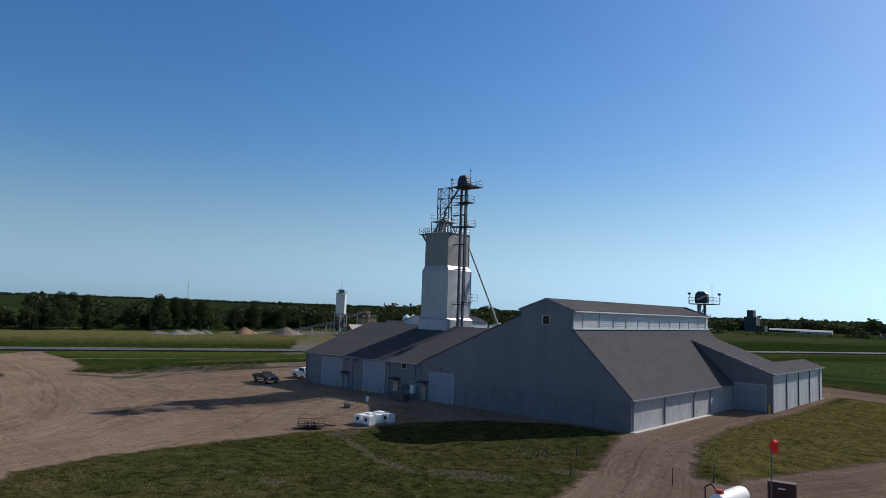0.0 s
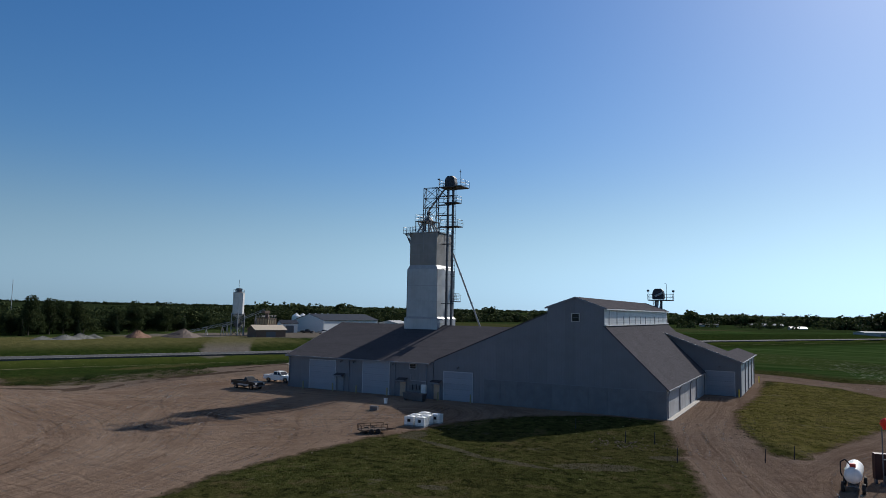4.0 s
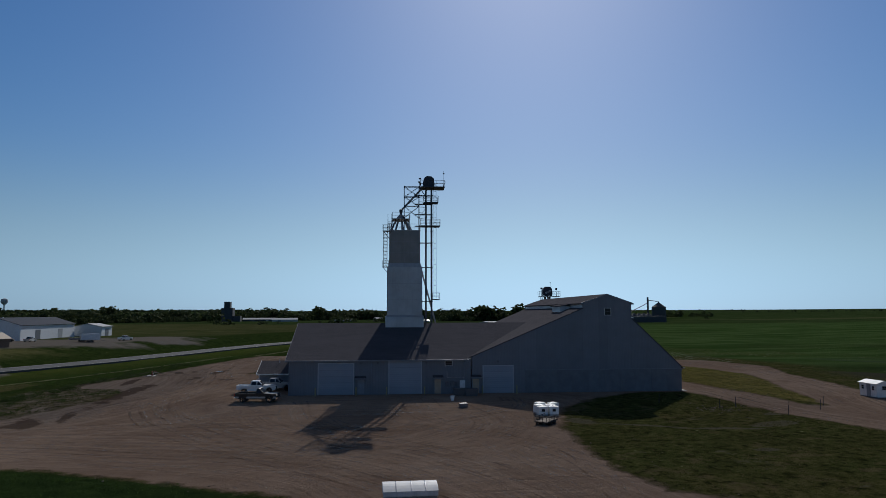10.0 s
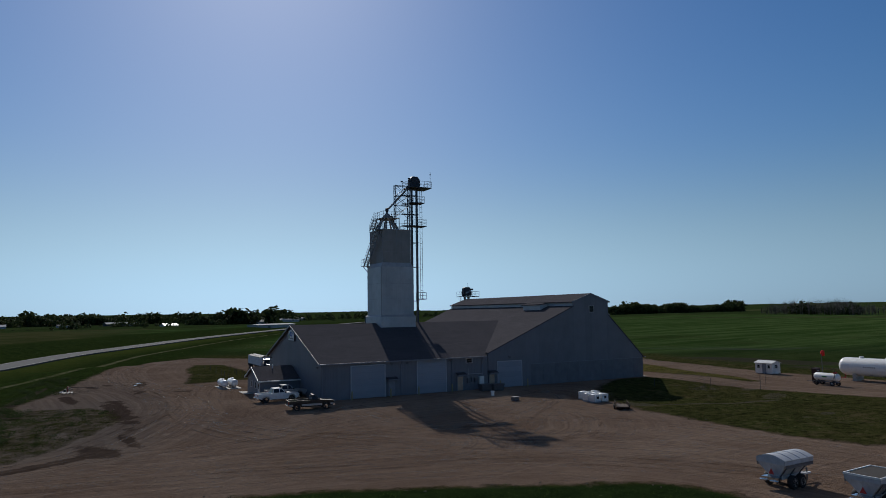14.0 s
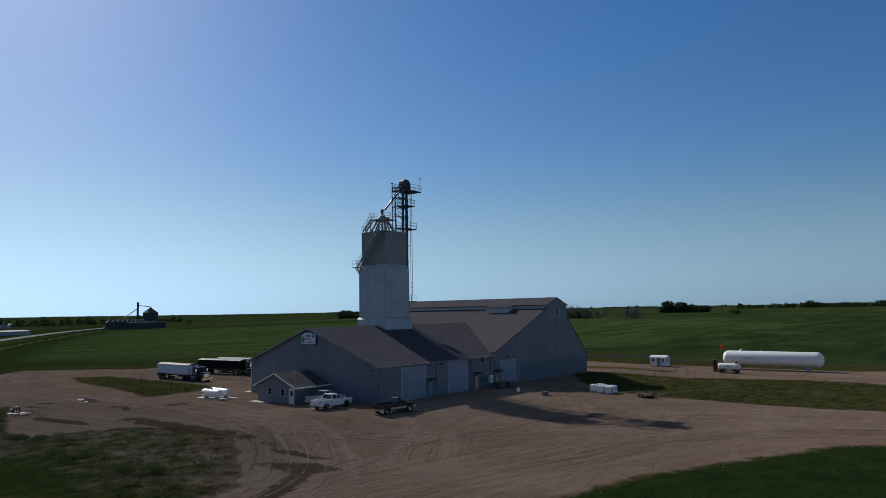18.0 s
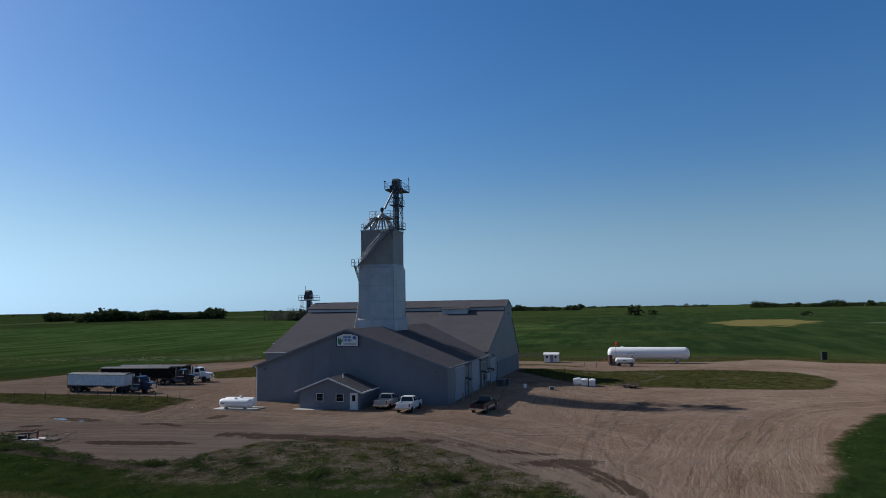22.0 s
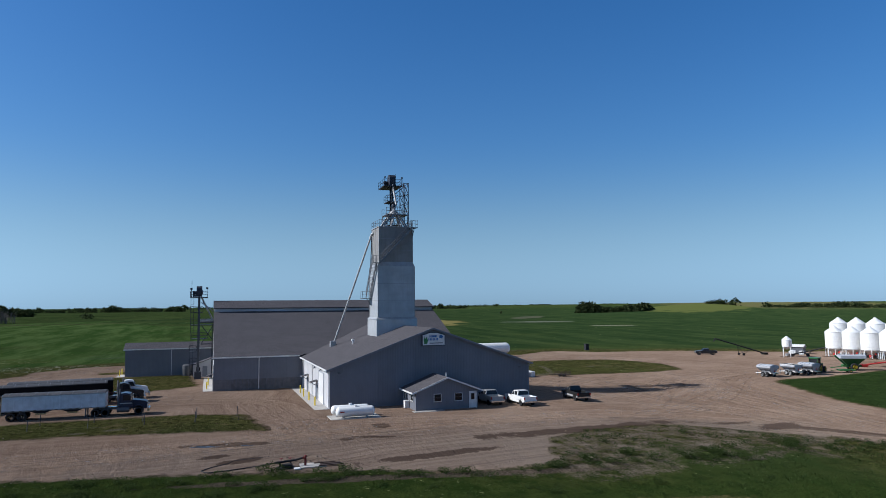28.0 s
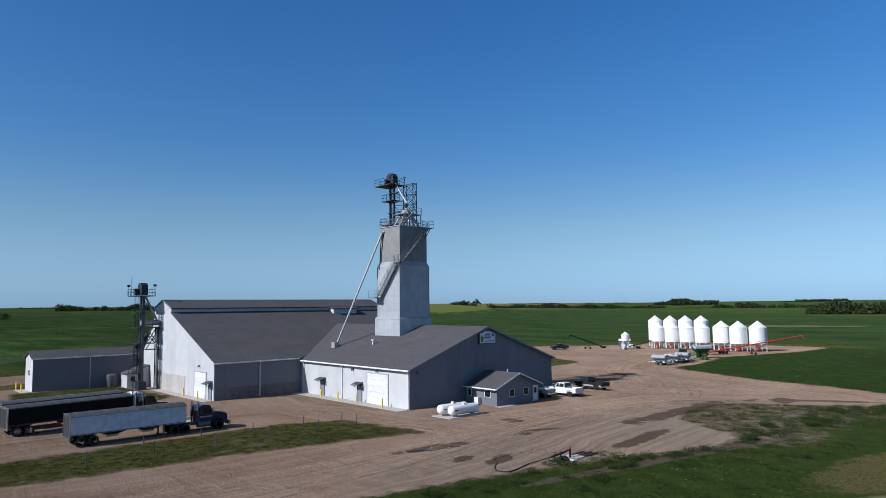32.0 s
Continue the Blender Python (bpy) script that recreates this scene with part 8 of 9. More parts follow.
# ---- works and farms in the distance ----
def hall(name, place, turn, w, d, eave, ridge, wallmat, roofmat, label, category="building", doors=2):
    """A plain gabled hall: ridge along its length w."""
    ob = thing(name, place, label, category, turn=turn)
    part("wall", Shape().prism([(-d / 2, 0), (d / 2, 0), (d / 2, eave), (0, ridge), (-d / 2, eave)], "x", -w / 2, w / 2), wallmat, ob)
    o = 0.5
    k_ = (ridge - eave) / (d / 2)
    for s in (1, -1):
        part("roof", Shape().slab([(-w / 2 - o, 0, ridge + 0.12), (w / 2 + o, 0, ridge + 0.12), (w / 2 + o, s * (d / 2 + o), eave - o * k_ + 0.12), (-w / 2 - o, s * (d / 2 + o), eave - o * k_ + 0.12)], 0.12), roofmat, ob)
    for i in range(doors):
        x = -w / 2 + w * (i + 0.7) / (doors + 0.4)
        for s in (1, -1):
            part("door", Shape().box(x - 1.8, s * d / 2, 0, x + 1.8, s * (d / 2 + 0.06), min(3.8, eave * 0.75)), DARKSTEEL if i == 0 else GALV, ob)
    return ob


BLUEROOF = plain("blue_sheet_roof", (0.022, 0.03, 0.05), 0.8, spec=0.1)
WHITEWALL = plain("white_steel_wall", (0.58, 0.60, 0.63), 0.7, grime=0.1)
TANWALL, BROWNWALL = plain("tan_sheet", (0.36, 0.28, 0.17), 0.7, grime=0.2), plain("brown_block", (0.16, 0.11, 0.085), 0.85)
PALEWALL = plain("pale_sheet", (0.36, 0.37, 0.39), 0.9, grime=0.1)
hall("works_hall", (-122.0, 173, 2.2), 90, 42, 16, 5.6, 8.2, WHITEWALL, BLUEROOF, "white steel hall with a blue roof across the highway")
hall("works_annex", (-110, 203, 2.2), 90, 11, 11, 4.2, 5.4, WHITEWALL, PALEWALL, "small white hall beside the blue-roofed hall", doors=1)
hall("site_office", (-97.0, 98.5, 2.1), 70, 11.5, 6.5, 2.9, 4.4, BROWNWALL, plain("tan_roof", (0.42, 0.36, 0.29), 0.8), "low brown block office with a tan roof", doors=1)
hall("tool_shed", (-124, 140, 2.2), 60, 7, 6, 4.2, 5.4, WHITEWALL, BLUEROOF, "white shed with a dark blue roof", doors=1)
for i in range(6):
    bin_silo(-137.0, 160.5 + 4.7 * i, 2.0, 10.6, "white hopper bin beside the blue-roofed hall", "white bins across the highway", 6, 2.2)
cs = thing("cement_silo", (-112.4, 99.6, 2.0), "tall white cement silo on a dark steel frame", "silo")
part("shell", Shape().lathe([(0.5, 6.6), (2.05, 8.0), (2.05, 15.9)], 8), plain("silo_white", (0.6, 0.6, 0.6), 0.6, grime=0.4), cs)
part("hoop", Shape().lathe([(2.1, 8.0), (2.1, 8.3)], 8), DARKSTEEL, cs)
part("roof", Shape().lathe([(2.1, 15.9), (2.1, 16.1), (1.2, 16.4)], 8), GALV, cs)
part("handrail", railing(Shape(), [(1.9 * math.cos(a), 1.9 * math.sin(a), 16.1) for a in np.linspace(0, 6.28, 9)], 1.1, 0.05), DARKSTEEL, cs)
part("filter", Shape().box(-0.9, -0.6, 16.3, 0.5, 0.6, 17.7).tube((0.9, 0.2, 16.3), (0.9, 0.2, 17.6), 0.35), DARKSTEEL, cs)
part("mast", Shape().tube((-0.1, 0, 17.6), (-0.1, 0, 20.8), 0.06, n=6), DARKSTEEL, cs)
for x in (-1.6, 1.6):
    for y in (-1.6, 1.6):
        part("leg", Shape().beam((x, y, 0), (x, y, 8.6), 0.3), GALV, cs)
for z0, z1 in ((0.4, 2.9), (2.9, 5.4), (5.4, 7.9)):
    for q in (-1.6, 1.6):
        parts("brace", (Shape().beam((-1.6, q, z0), (1.6, q, z1), 0.13), Shape().beam((1.6, q, z0), (-1.6, q, z1), 0.13), Shape().beam((q, -1.6, z0), (q, 1.6, z1), 0.13), Shape().beam((-1.6, q, z1), (1.6, q, z1), 0.16), Shape().beam((q, -1.6, z1), (q, 1.6, z1), 0.16)), DARKSTEEL, cs)
part("weigh_hopper", frustum(-0.5, 0.5, -0.5, 0.5, 3.2, -1.3, 1.3, -1.3, 1.3, 5.0), DARKSTEEL, cs)
bp = thing("batch_hopper", (-106.5, 108.5, 2.0), "tan and brown aggregate hopper house on steel legs", "hopper")
part("house", Shape().box(-2.6, -2.4, 4.6, 2.6, 2.4, 6.6), TANWALL, bp)
for x in np.arange(-2.6, 2.7, 1.3):
    parts("rib", (Shape().box(x - 0.1, -2.5, 4.6, x + 0.1, -2.4, 6.6), Shape().box(x - 0.1, 2.4, 4.6, x + 0.1, 2.5, 6.6)), BROWNWALL, bp)
for y in np.arange(-2.4, 2.5, 1.2):
    part("rib", Shape().box(-2.7, y - 0.1, 4.6, -2.6, y + 0.1, 6.6).box(2.6, y - 0.1, 4.6, 2.7, y + 0.1, 6.6), BROWNWALL, bp)
part("rim", Shape().box(-2.75, -2.55, 6.6, 2.75, 2.55, 6.8).box(-2.75, -2.55, 4.45, 2.75, 2.55, 4.6), BROWNWALL, bp)
part("cone", frustum(-1.0, 1.0, -0.9, 0.9, 2.2, -2.5, 2.5, -2.3, 2.3, 4.45), TANWALL, bp)
for x in (-2.4, 2.4):
    for y in (-2.1, 2.1):
        part("leg", Shape().beam((x, y, 0), (x, y, 4.6), 0.26), DARKSTEEL, bp)
    parts("brace", (Shape().beam((x, -2.1, 0.3), (x, 2.1, 4.2), 0.14), Shape().beam((x, 2.1, 0.3), (x, -2.1, 4.2), 0.14)), DARKSTEEL, bp)
part("swivel_head", Shape().tube((0, 0, 6.8), (0, 0, 8.6), 1.0, 0.7, 12).box(-0.8, -1.9, 8.6, 0.8, 0.8, 9.6), BROWNWALL, bp)
part("handrail", railing(Shape(), [(-2.6, -2.4, 6.8), (2.6, -2.4, 6.8), (2.6, 2.4, 6.8), (-2.6, 2.4, 6.8), (-2.6, -2.4, 6.8)], 1.1, 0.05), DARKSTEEL, bp)
part("control_cabin", Shape().box(-4.6, -1.8, 0.4, -2.75, 1.8, 6.4).box(-4.7, -1.9, 6.4, -2.7, 1.9, 6.6), BROWNWALL, bp, "dark brown control cabin")
for a_c, b_c, lab in (((-127, 88, 2.8), (-113.0, 98.0, 6.8), "inclined belt conveyor feeding the cement works"), ((-116, 95.5, 5.2), (-106.6, 107.6, 11.6), "inclined belt conveyor up to the hopper house")):
    cv = thing("belt_conveyor", (a_c[0], a_c[1], 2.0), lab, "conveyor")
    q0, q1 = Vector((0, 0, a_c[2] - 2.0)), Vector((b_c[0] - a_c[0], b_c[1] - a_c[1], b_c[2] - 2.0))
    acr = (q1 - q0).cross(Vector((0, 0, 1))).normalized() * 0.4
    for o in (acr, -acr):
        parts("chord", (Shape().beam(q0 + o, q1 + o, 0.12), Shape().beam(q0 + o + Vector((0, 0, 0.7)), q1 + o + Vector((0, 0, 0.7)), 0.1)), GALV, cv)
        parts("lattice", [Shape().beam(q0.lerp(q1, k / 12) + o + Vector((0, 0, 0.7 * (k % 2))), q0.lerp(q1, (k + 1) / 12) + o + Vector((0, 0, 0.7 * ((k + 1) % 2))), 0.07) for k in range(12)], GALV, cv)
    part("belt", Shape().beam(q0 + Vector((0, 0, 0.75)), q1 + Vector((0, 0, 0.75)), 0.7, 0.08), BLACK, cv)
    for f in (0.12, 0.45, 0.78):
        p_ = q0.lerp(q1, f)
        parts("support", (Shape().beam((p_.x - 0.8, p_.y, 0), p_, 0.16), Shape().beam((p_.x + 0.8, p_.y, 0), p_, 0.16)), GALV, cv)


def heap(x, y, r, h, mat, label, seed):
    """A loose heap: a lumpy cone."""
    q = np.random.default_rng(seed)
    s = Shape()
    n, k_ = 26, 7
    verts = []
    for j in range(k_):
        f = j / (k_ - 1)
        for i in range(n):
            a = 2 * math.pi * i / n
            rr = r * (1 - f) * (1 + 0.16 * math.sin(3 * a + seed) + q.uniform(-0.07, 0.07))
            verts.append((rr * math.cos(a), rr * math.sin(a), h * f * (1 + q.uniform(-0.06, 0.06)) - 0.15))
    faces = [(j * n + i, j * n + (i + 1) % n, (j + 1) * n + (i + 1) % n, (j + 1) * n + i) for j in range(k_ - 1) for i in range(n)] + [tuple(range((k_ - 1) * n, k_ * n))]
    ob = solid("earth_mound", s.add(verts, faces), mat, label, "mound")
    ob.location = (x, y, west_rise(x, y) + 0.05)


SANDY, REDEARTH, ROCKY = plain("sand_heap", (0.13, 0.1, 0.085), 0.95, vary=0.2, scale=1.5), plain("red_earth", (0.22, 0.12, 0.08), 0.95, vary=0.3, scale=1.2), plain("broken_rock", (0.12, 0.12, 0.11), 0.95, vary=0.35, scale=1.0)
heap(-110, 73, 6.5, 3.0, SANDY, "grey-brown sand heap at the works", 3)
heap(-116, 60, 4.2, 2.6, REDEARTH, "reddish earth heap beyond the highway", 4)
heap(-119, 63, 3.5, 2.0, REDEARTH, "reddish earth heap beyond the highway", 5)
for i, (x, y, r, h) in enumerate(((-116, 36, 4.5, 1.6), (-118, 42, 4.0, 1.9), (-117, 30, 3.5, 1.3), (-119, 47, 3.0, 1.5))):
    heap(x, y, r, h, ROCKY, "heap of pale broken rubble in the weeds", 10 + i)

pickup((-77.6, 150.2, 2.2), 70, P_WHITE, "white pickup parked at the works across the highway")
pickup((-113.0, 140.0, 2.2), 20, P_BLACK, "dark pickup parked beside the blue-roofed hall")
pickup((-106.0, 142.5, 2.2), 95, P_SILVER, "silver pickup parked beside the blue-roofed hall")
for x, y, w, lab in ((-84.0, 137.0, 5.5, "white box trailer parked at the works"), (-88.5, 141.5, 8.0, "grey flat trailer parked at the works")):
    bt = thing("box_trailer", (x, y, 2.2), lab, "trailer", turn=35)
    hi_ = 2.9 if w < 6 else 1.5
    part("body", Shape().box(-w / 2, -1.2, 0.9, w / 2, 1.2, hi_), WHITEWALL if w < 6 else DARKSTEEL, bt)
    part("tongue", Shape().beam((w / 2, 0, 0.9), (w / 2 + 1.6, 0, 0.6), 0.14), DARKSTEEL, bt)
    for xx in (-0.6, 0.4):
        for yy in (-1.05, 1.05):
            wheel(bt, xx, yy, 0.4, 0.4, 0.25)

wt = thing("water_tower", (-566, 996, 0), "slender water tower with a round tank", "water tower")
part("column", Shape().tube((0, 0, 0), (0, 0, 27), 1.1, 0.9, 14), GALV, wt)
part("tank", Shape().lathe([(0.9, 25), (4.6, 28.5), (5.0, 31), (4.2, 34), (0.6, 35.6)], 22), PALEWALL, wt, smooth=True)
DARKHOUSE = plain("dark_elevator_sheet", (0.05, 0.055, 0.065), 0.8)
el = thing("grain_elevator", (-200, 858, -1), "dark old grain elevator house above the town", "grain elevator")
part("house", Shape().box(-7, -7, 0, 8, 7, 20), DARKHOUSE, el)
part("headhouse", Shape().box(-4, -5, 20, 4, 5, 28.5), DARKHOUSE, el)
part("annex", Shape().box(8, -6, 0, 18, 6, 9), DARKHOUSE, el)
for x, y, t_, w, d, ea, ri, m_, r_ in ((-160, 880, 10, 46, 14, 4, 6, DARKHOUSE, PALEWALL), (-120, 840, 10, 34, 12, 4, 6, PALEWALL, PALEWALL), (125, 525, 35, 50, 12, 4, 4.8, PALEWALL, PALEWALL), (60, 720, 20, 16, 10, 3, 5, PALEWALL, GALV), (210, 905, 35, 40, 16, 5, 7, DARKHOUSE, PALEWALL),
                                       (250, 960, 35, 60, 18, 5, 7, PALEWALL, PALEWALL), (20, 900, 20, 40, 12, 4, 6, DARKHOUSE, PALEWALL), (180, 800, 35, 30, 14, 4, 6, PALEWALL, BLUEROOF), (-40, 820, 10, 22, 10, 3.5, 5, PALEWALL, BLUEROOF), (-75, 1010, 10, 30, 10, 4, 6, PALEWALL, PALEWALL), (300, 1100, 35, 70, 18, 6, 8, PALEWALL, PALEWALL)):
    hall("town_building", (x, y, -0.9), t_, w, d, ea, ri, m_, r_, "pale low steel building at the edge of town", "building")
gc = thing("grain_terminal", (395, 815, -1), "dark grain bins with a tall leg and catwalk", "grain terminal")
part("bin", Shape().lathe([(9.5, 0), (9.5, 20), (1.2, 26), (1.0, 27)], 30), DARKHOUSE, gc)
for i in range(8):
    x, y = -100 + 11 * i, -100 + 11.5 * i
    part("bin", Shape().lathe([(4.8, 0), (4.8, 8.5), (0.6, 11.8)], 20, Matrix.Translation((x, y, 0))), DARKHOUSE, gc)
part("leg_tower", Shape().box(-9, 18, 0, -7, 20, 34), DARKHOUSE, gc)
part("catwalk", Shape().beam((-8, 19, 30), (0, 0, 27.5), 1.2, 0.8).beam((-8, 19, 26), (-60, -50, 13), 0.9, 0.7), DARKHOUSE, gc)
part("shed", Shape().box(-70, -95, 0, -30, -60, 8), DARKHOUSE, gc)
mast = thing("radio_mast", (-620, 300, 2), "thin radio mast on the horizon", "mast")
part("mast", Shape().tube((0, 0, 0), (0, 0, 34), 0.35, 0.2, 6), GALV, mast)

# painted lines of the highway
PAINT = plain("road_paint_white", (0.42, 0.42, 0.4), 0.9, spec=0.1)
for off, nm in ((-4.0, "edge_line"), (4.0, "edge_line")):
    sv, sf = [], []
    for i, p in enumerate(road_line):
        q = road_line[min(i + 1, len(road_line) - 1)] - road_line[max(i - 1, 0)]
        side = Vector((q.y, -q.x, 0)).normalized()
        sv += [(p.x + side.x * (off - 0.08), p.y + side.y * (off - 0.08), 0.126), (p.x + side.x * (off + 0.08), p.y + side.y * (off + 0.08), 0.126)]
    sf = [(2 * i, 2 * i + 1, 2 * i + 3, 2 * i + 2) for i in range(len(road_line) - 1)]
    solid(nm, Shape().add(sv, sf), PAINT, "white edge line of the highway", "road marking", "structure")


# ---- growth, stones and puddles on the ground ----
WEEDS = leaf_material("weed_leaves", (0.042, 0.05, 0.016), (0.11, 0.112, 0.04))
DRYGRASS = leaf_material("dry_grass", (0.08, 0.075, 0.03), (0.2, 0.16, 0.08))
ROADGRASS = leaf_material("ditch_grass", (0.026, 0.052, 0.012), (0.066, 0.108, 0.026))
DARKWEED = leaf_material("dark_weed_leaves", (0.026, 0.046, 0.013), (0.07, 0.1, 0.03), 0.3)
grow = np.random.default_rng(31)


def clumped(x, y, size, seed):
    """Soft patchiness between 0 and 1 over the plain."""
    q = np.random.default_rng(seed)
    s = np.zeros(x.shape)
    for _ in range(14):
        a, w, ph = q.uniform(0, 6.28), q.uniform(0.6, 2.6) * 6.28 / size, q.uniform(0, 6.28)
        s += np.sin((x * math.cos(a) + y * math.sin(a)) * w + ph)
    return 0.5 + 0.5 * np.tanh(s / 3.2)


def yard_field(x, y):
    g = inside(x, y, YARD)
    for isle in ISLES:
        g = np.minimum(g, -inside(x, y, isle))
    return g


def ground_at(x, y):
    g = yard_field(x, y)
    r, w = near_line(x, y, line)
    return g, r, ground_height(x, y, g, r, w)


def blades(x, y, z, h, n, lean, width):
    """Tufts at the given places: n pointed blades each, leaning outwards."""
    k = len(x)
    a = grow.uniform(0, 6.28, (k, n))
    out = np.stack([np.cos(a), np.sin(a), np.zeros_like(a)], -1)
    side = np.stack([-np.sin(a), np.cos(a), np.zeros_like(a)], -1)
    hh = (h[:, None] * grow.uniform(0.55, 1.15, (k, n)))[..., None]
    foot = np.stack([x, y, z - 0.03], -1)[:, None, :] + out * hh * 0.25 * grow.uniform(0, 1, (k, n))[..., None]
    tip = foot + out * hh * lean + np.array([0, 0, 1.0]) * hh
    mid = foot + out * hh * lean * 0.35 + np.array([0, 0, 0.55]) * hh
    v = np.stack([foot, mid + side * hh * width, tip, mid - side * hh * width], 2)
    return v.reshape(-1, 3)


def growth(name, material, label, verts):
    me = quads_mesh(name, verts)
    me.materials.append(material)
    tagged(new(name, me), label, "grass", kind="stuff")


BOX = (-62, 108, -78, 100)
n_ = 300000
x_, y_ = grow.uniform(BOX[0], BOX[1], n_), grow.uniform(BOX[2], BOX[3], n_)
g_, r_, z_ = ground_at(x_, y_)
patchy = clumped(x_, y_, 9, 5)
edge_ = g_ + (clumped(x_, y_, 3.0, 8) - 0.5) * 2.5
thin_ = np.exp(-(((x_ + 35) / 12.0) ** 6 + (y_ / 23.0) ** 6))
track_ = near_line(x_, y_, np.array([(-33.6, 46.0), (-36.6, 28.5), (-39.7, 10.0)]))[0]
keep = (edge_ < -0.6) & (track_ > 0.6) & (g_ > -30) & (r_ > 6.0) & (grow.uniform(0, 1, n_) < (0.25 + 0.75 * patchy) * (1 - thin_ * (0.95 - 0.9 * np.clip((clumped(x_ * 2.0, y_ * 0.6, 7, 21) - 0.38 + 0.25 * np.clip((5 - y_) / 8, -1, 1)) / 0.35, 0, 1))))
scrub = keep & (thin_ > 0.25)
near_road = keep & ~scrub & (((r_ < 42) & (x_ < 0)) | (inside(x_, y_, SOWN) > -0.5))
dry_ = keep & ~near_road & ~scrub & (grow.uniform(0, 1, n_) < 0.5 * clumped(x_, y_, 14, 9) + 0.1)
lawn = keep & ~near_road & ~dry_ & ~scrub
for nm, sel, mat, lab, lo, hi in (("grass_tufts", lawn, WEEDS, "low green grass and weeds round the yard", 0.05, 0.16), ("dry_grass_tufts", dry_, DRYGRASS, "dry yellowed grass tufts round the yard", 0.05, 0.16), ("scrub_growth", scrub, DARKWEED, "low dark weeds on the rough strip", 0.08, 0.22), ("ditch_grass", near_road, ROADGRASS, "fresh green grass in the highway ditch", 0.06, 0.17)):
    k = int(sel.sum())
    growth(nm, mat, lab, blades(x_[sel], y_[sel], z_[sel], grow.uniform(lo, hi, k) * (0.7 + 0.6 * patchy[sel]), 5, 0.7, 0.09))

# taller weed clumps in the rough strip and along the yard's edges
n_ = 70000
x_, y_ = grow.uniform(-62, 100, n_), grow.uniform(-72, 95, n_)
g_, r_, z_ = ground_at(x_, y_)
strip_ = (x_ > -46) & (x_ < -24) & (y_ > -26) & (y_ < 62)
belt_ = np.clip(1 - np.abs(x_ + 38.0 - 0.08 * y_) / 3.6, 0, 1)
chance = np.where(strip_, 0.2 + 1.4 * belt_, 0.0) * clumped(x_ * 1.7, y_ * 0.6, 6, 12) ** 2.5 + np.where((g_ > -1.6) & (x_ < 20) & (y_ < -25), 0.1, 0.0)
sel = (g_ < -0.2) & (r_ > 8) & (g_ > -22) & (grow.uniform(0, 1, n_) < chance)
x_, y_, z_ = x_[sel], y_[sel], z_[sel]
bush = [leaf_cloud(190, [(0, 0, 0.35, 0.5, 0.38), (0.3, 0.1, 0.25, 0.35, 0.25), (-0.25, 0.2, 0.28, 0.3, 0.3)], 0.058, 300 + i) for i in range(5)]
chunks = []
for x, y, z in zip(x_, y_, z_):
    s = (1.25 if abs(x + 38.0 - 0.08 * y) < 3.2 else 0.8) * grow.uniform(0.3, 1.0) ** 1.5
    chunks.append(bush[int(grow.integers(5))] * np.array([s * 1.15, s * 1.15, s * 0.65]) + np.array([x, y, z]))
for x, y, s in ((-31.6, 38.2, 1.6), (-32.2, 37.4, 1.2), (-31.0, 39.0, 0.9), (-32.6, 34.8, 0.7), (-32.0, 32.6, 0.8), (-31.5, 41.5, 0.7)):
    chunks.append(bush[1] * np.array([s, s, s * 0.75]) + np.array([x, y, lie(x, y)]))
growth("weed_clumps", DARKWEED, "dark green weed clumps on rough ground", np.concatenate(chunks))


# loose stones
def stones(name, label, places, material):
    unit = np.array([(-1, -1, -1), (1, -1, -1), (1, 1, -1), (-1, 1, -1), (-0.7, -0.7, 1), (0.7, -0.7, 1), (0.7, 0.7, 1), (-0.7, 0.7, 1)])
    quad = np.array([(4, 5, 6, 7), (0, 1, 5, 4), (1, 2, 6, 5), (2, 3, 7, 6), (3, 0, 4, 7)])
    out = []
    for x, y, z, s in places:
        v = (unit + grow.uniform(-0.35, 0.35, (8, 3))) * s * np.array([1, grow.uniform(0.6, 1), grow.uniform(0.35, 0.7)])
        a = grow.uniform(0, 6.28)
        v = v @ np.array([[math.cos(a), math.sin(a), 0], [-math.sin(a), math.cos(a), 0], [0, 0, 1]]) + np.array([x, y, z + s * 0.2])
        out.append(v[quad].reshape(-1, 3))
    me = quads_mesh(name, np.concatenate(out))
    me.materials.append(material)
    tagged(new(name, me), label, "stones", kind="stuff")


PALESTONE = leaf_material("pale_stone", (0.13, 0.10, 0.08), (0.27, 0.22, 0.17), 0.0)
spots = []
for cx, cy, rx, ry, n, lo, hi in ((-29.5, 35.2, 2.6, 3.4, 320, 0.02, 0.08), (57, -15, 3.0, 2.4, 90, 0.04, 0.11), (67.5, -1, 1.4, 7.0, 80, 0.03, 0.09), (38, -16, 1.8, 5, 60, 0.03, 0.07)):
    px, py = cx + rx * grow.normal(size=n) * 0.6, cy + ry * grow.normal(size=n) * 0.6
    _, _, pz = ground_at(px, py)
    spots += [(a, b, c, grow.uniform(lo, hi) ** 1.0) for a, b, c in zip(px, py, pz)]
px, py = grow.uniform(-40, 95, 2600), grow.uniform(-60, 95, 2600)
pg, pr, pz = ground_at(px, py)
spots += [(a, b, c, grow.uniform(0.025, 0.09)) for a, b, c, e in zip(px, py, pz, pg) if abs(e) < 1.6 and not (-7 < a < 66 and -1 < b < 44)]
stones("loose_stones", "pale loose stones along the yard's edges", spots, PALESTONE)

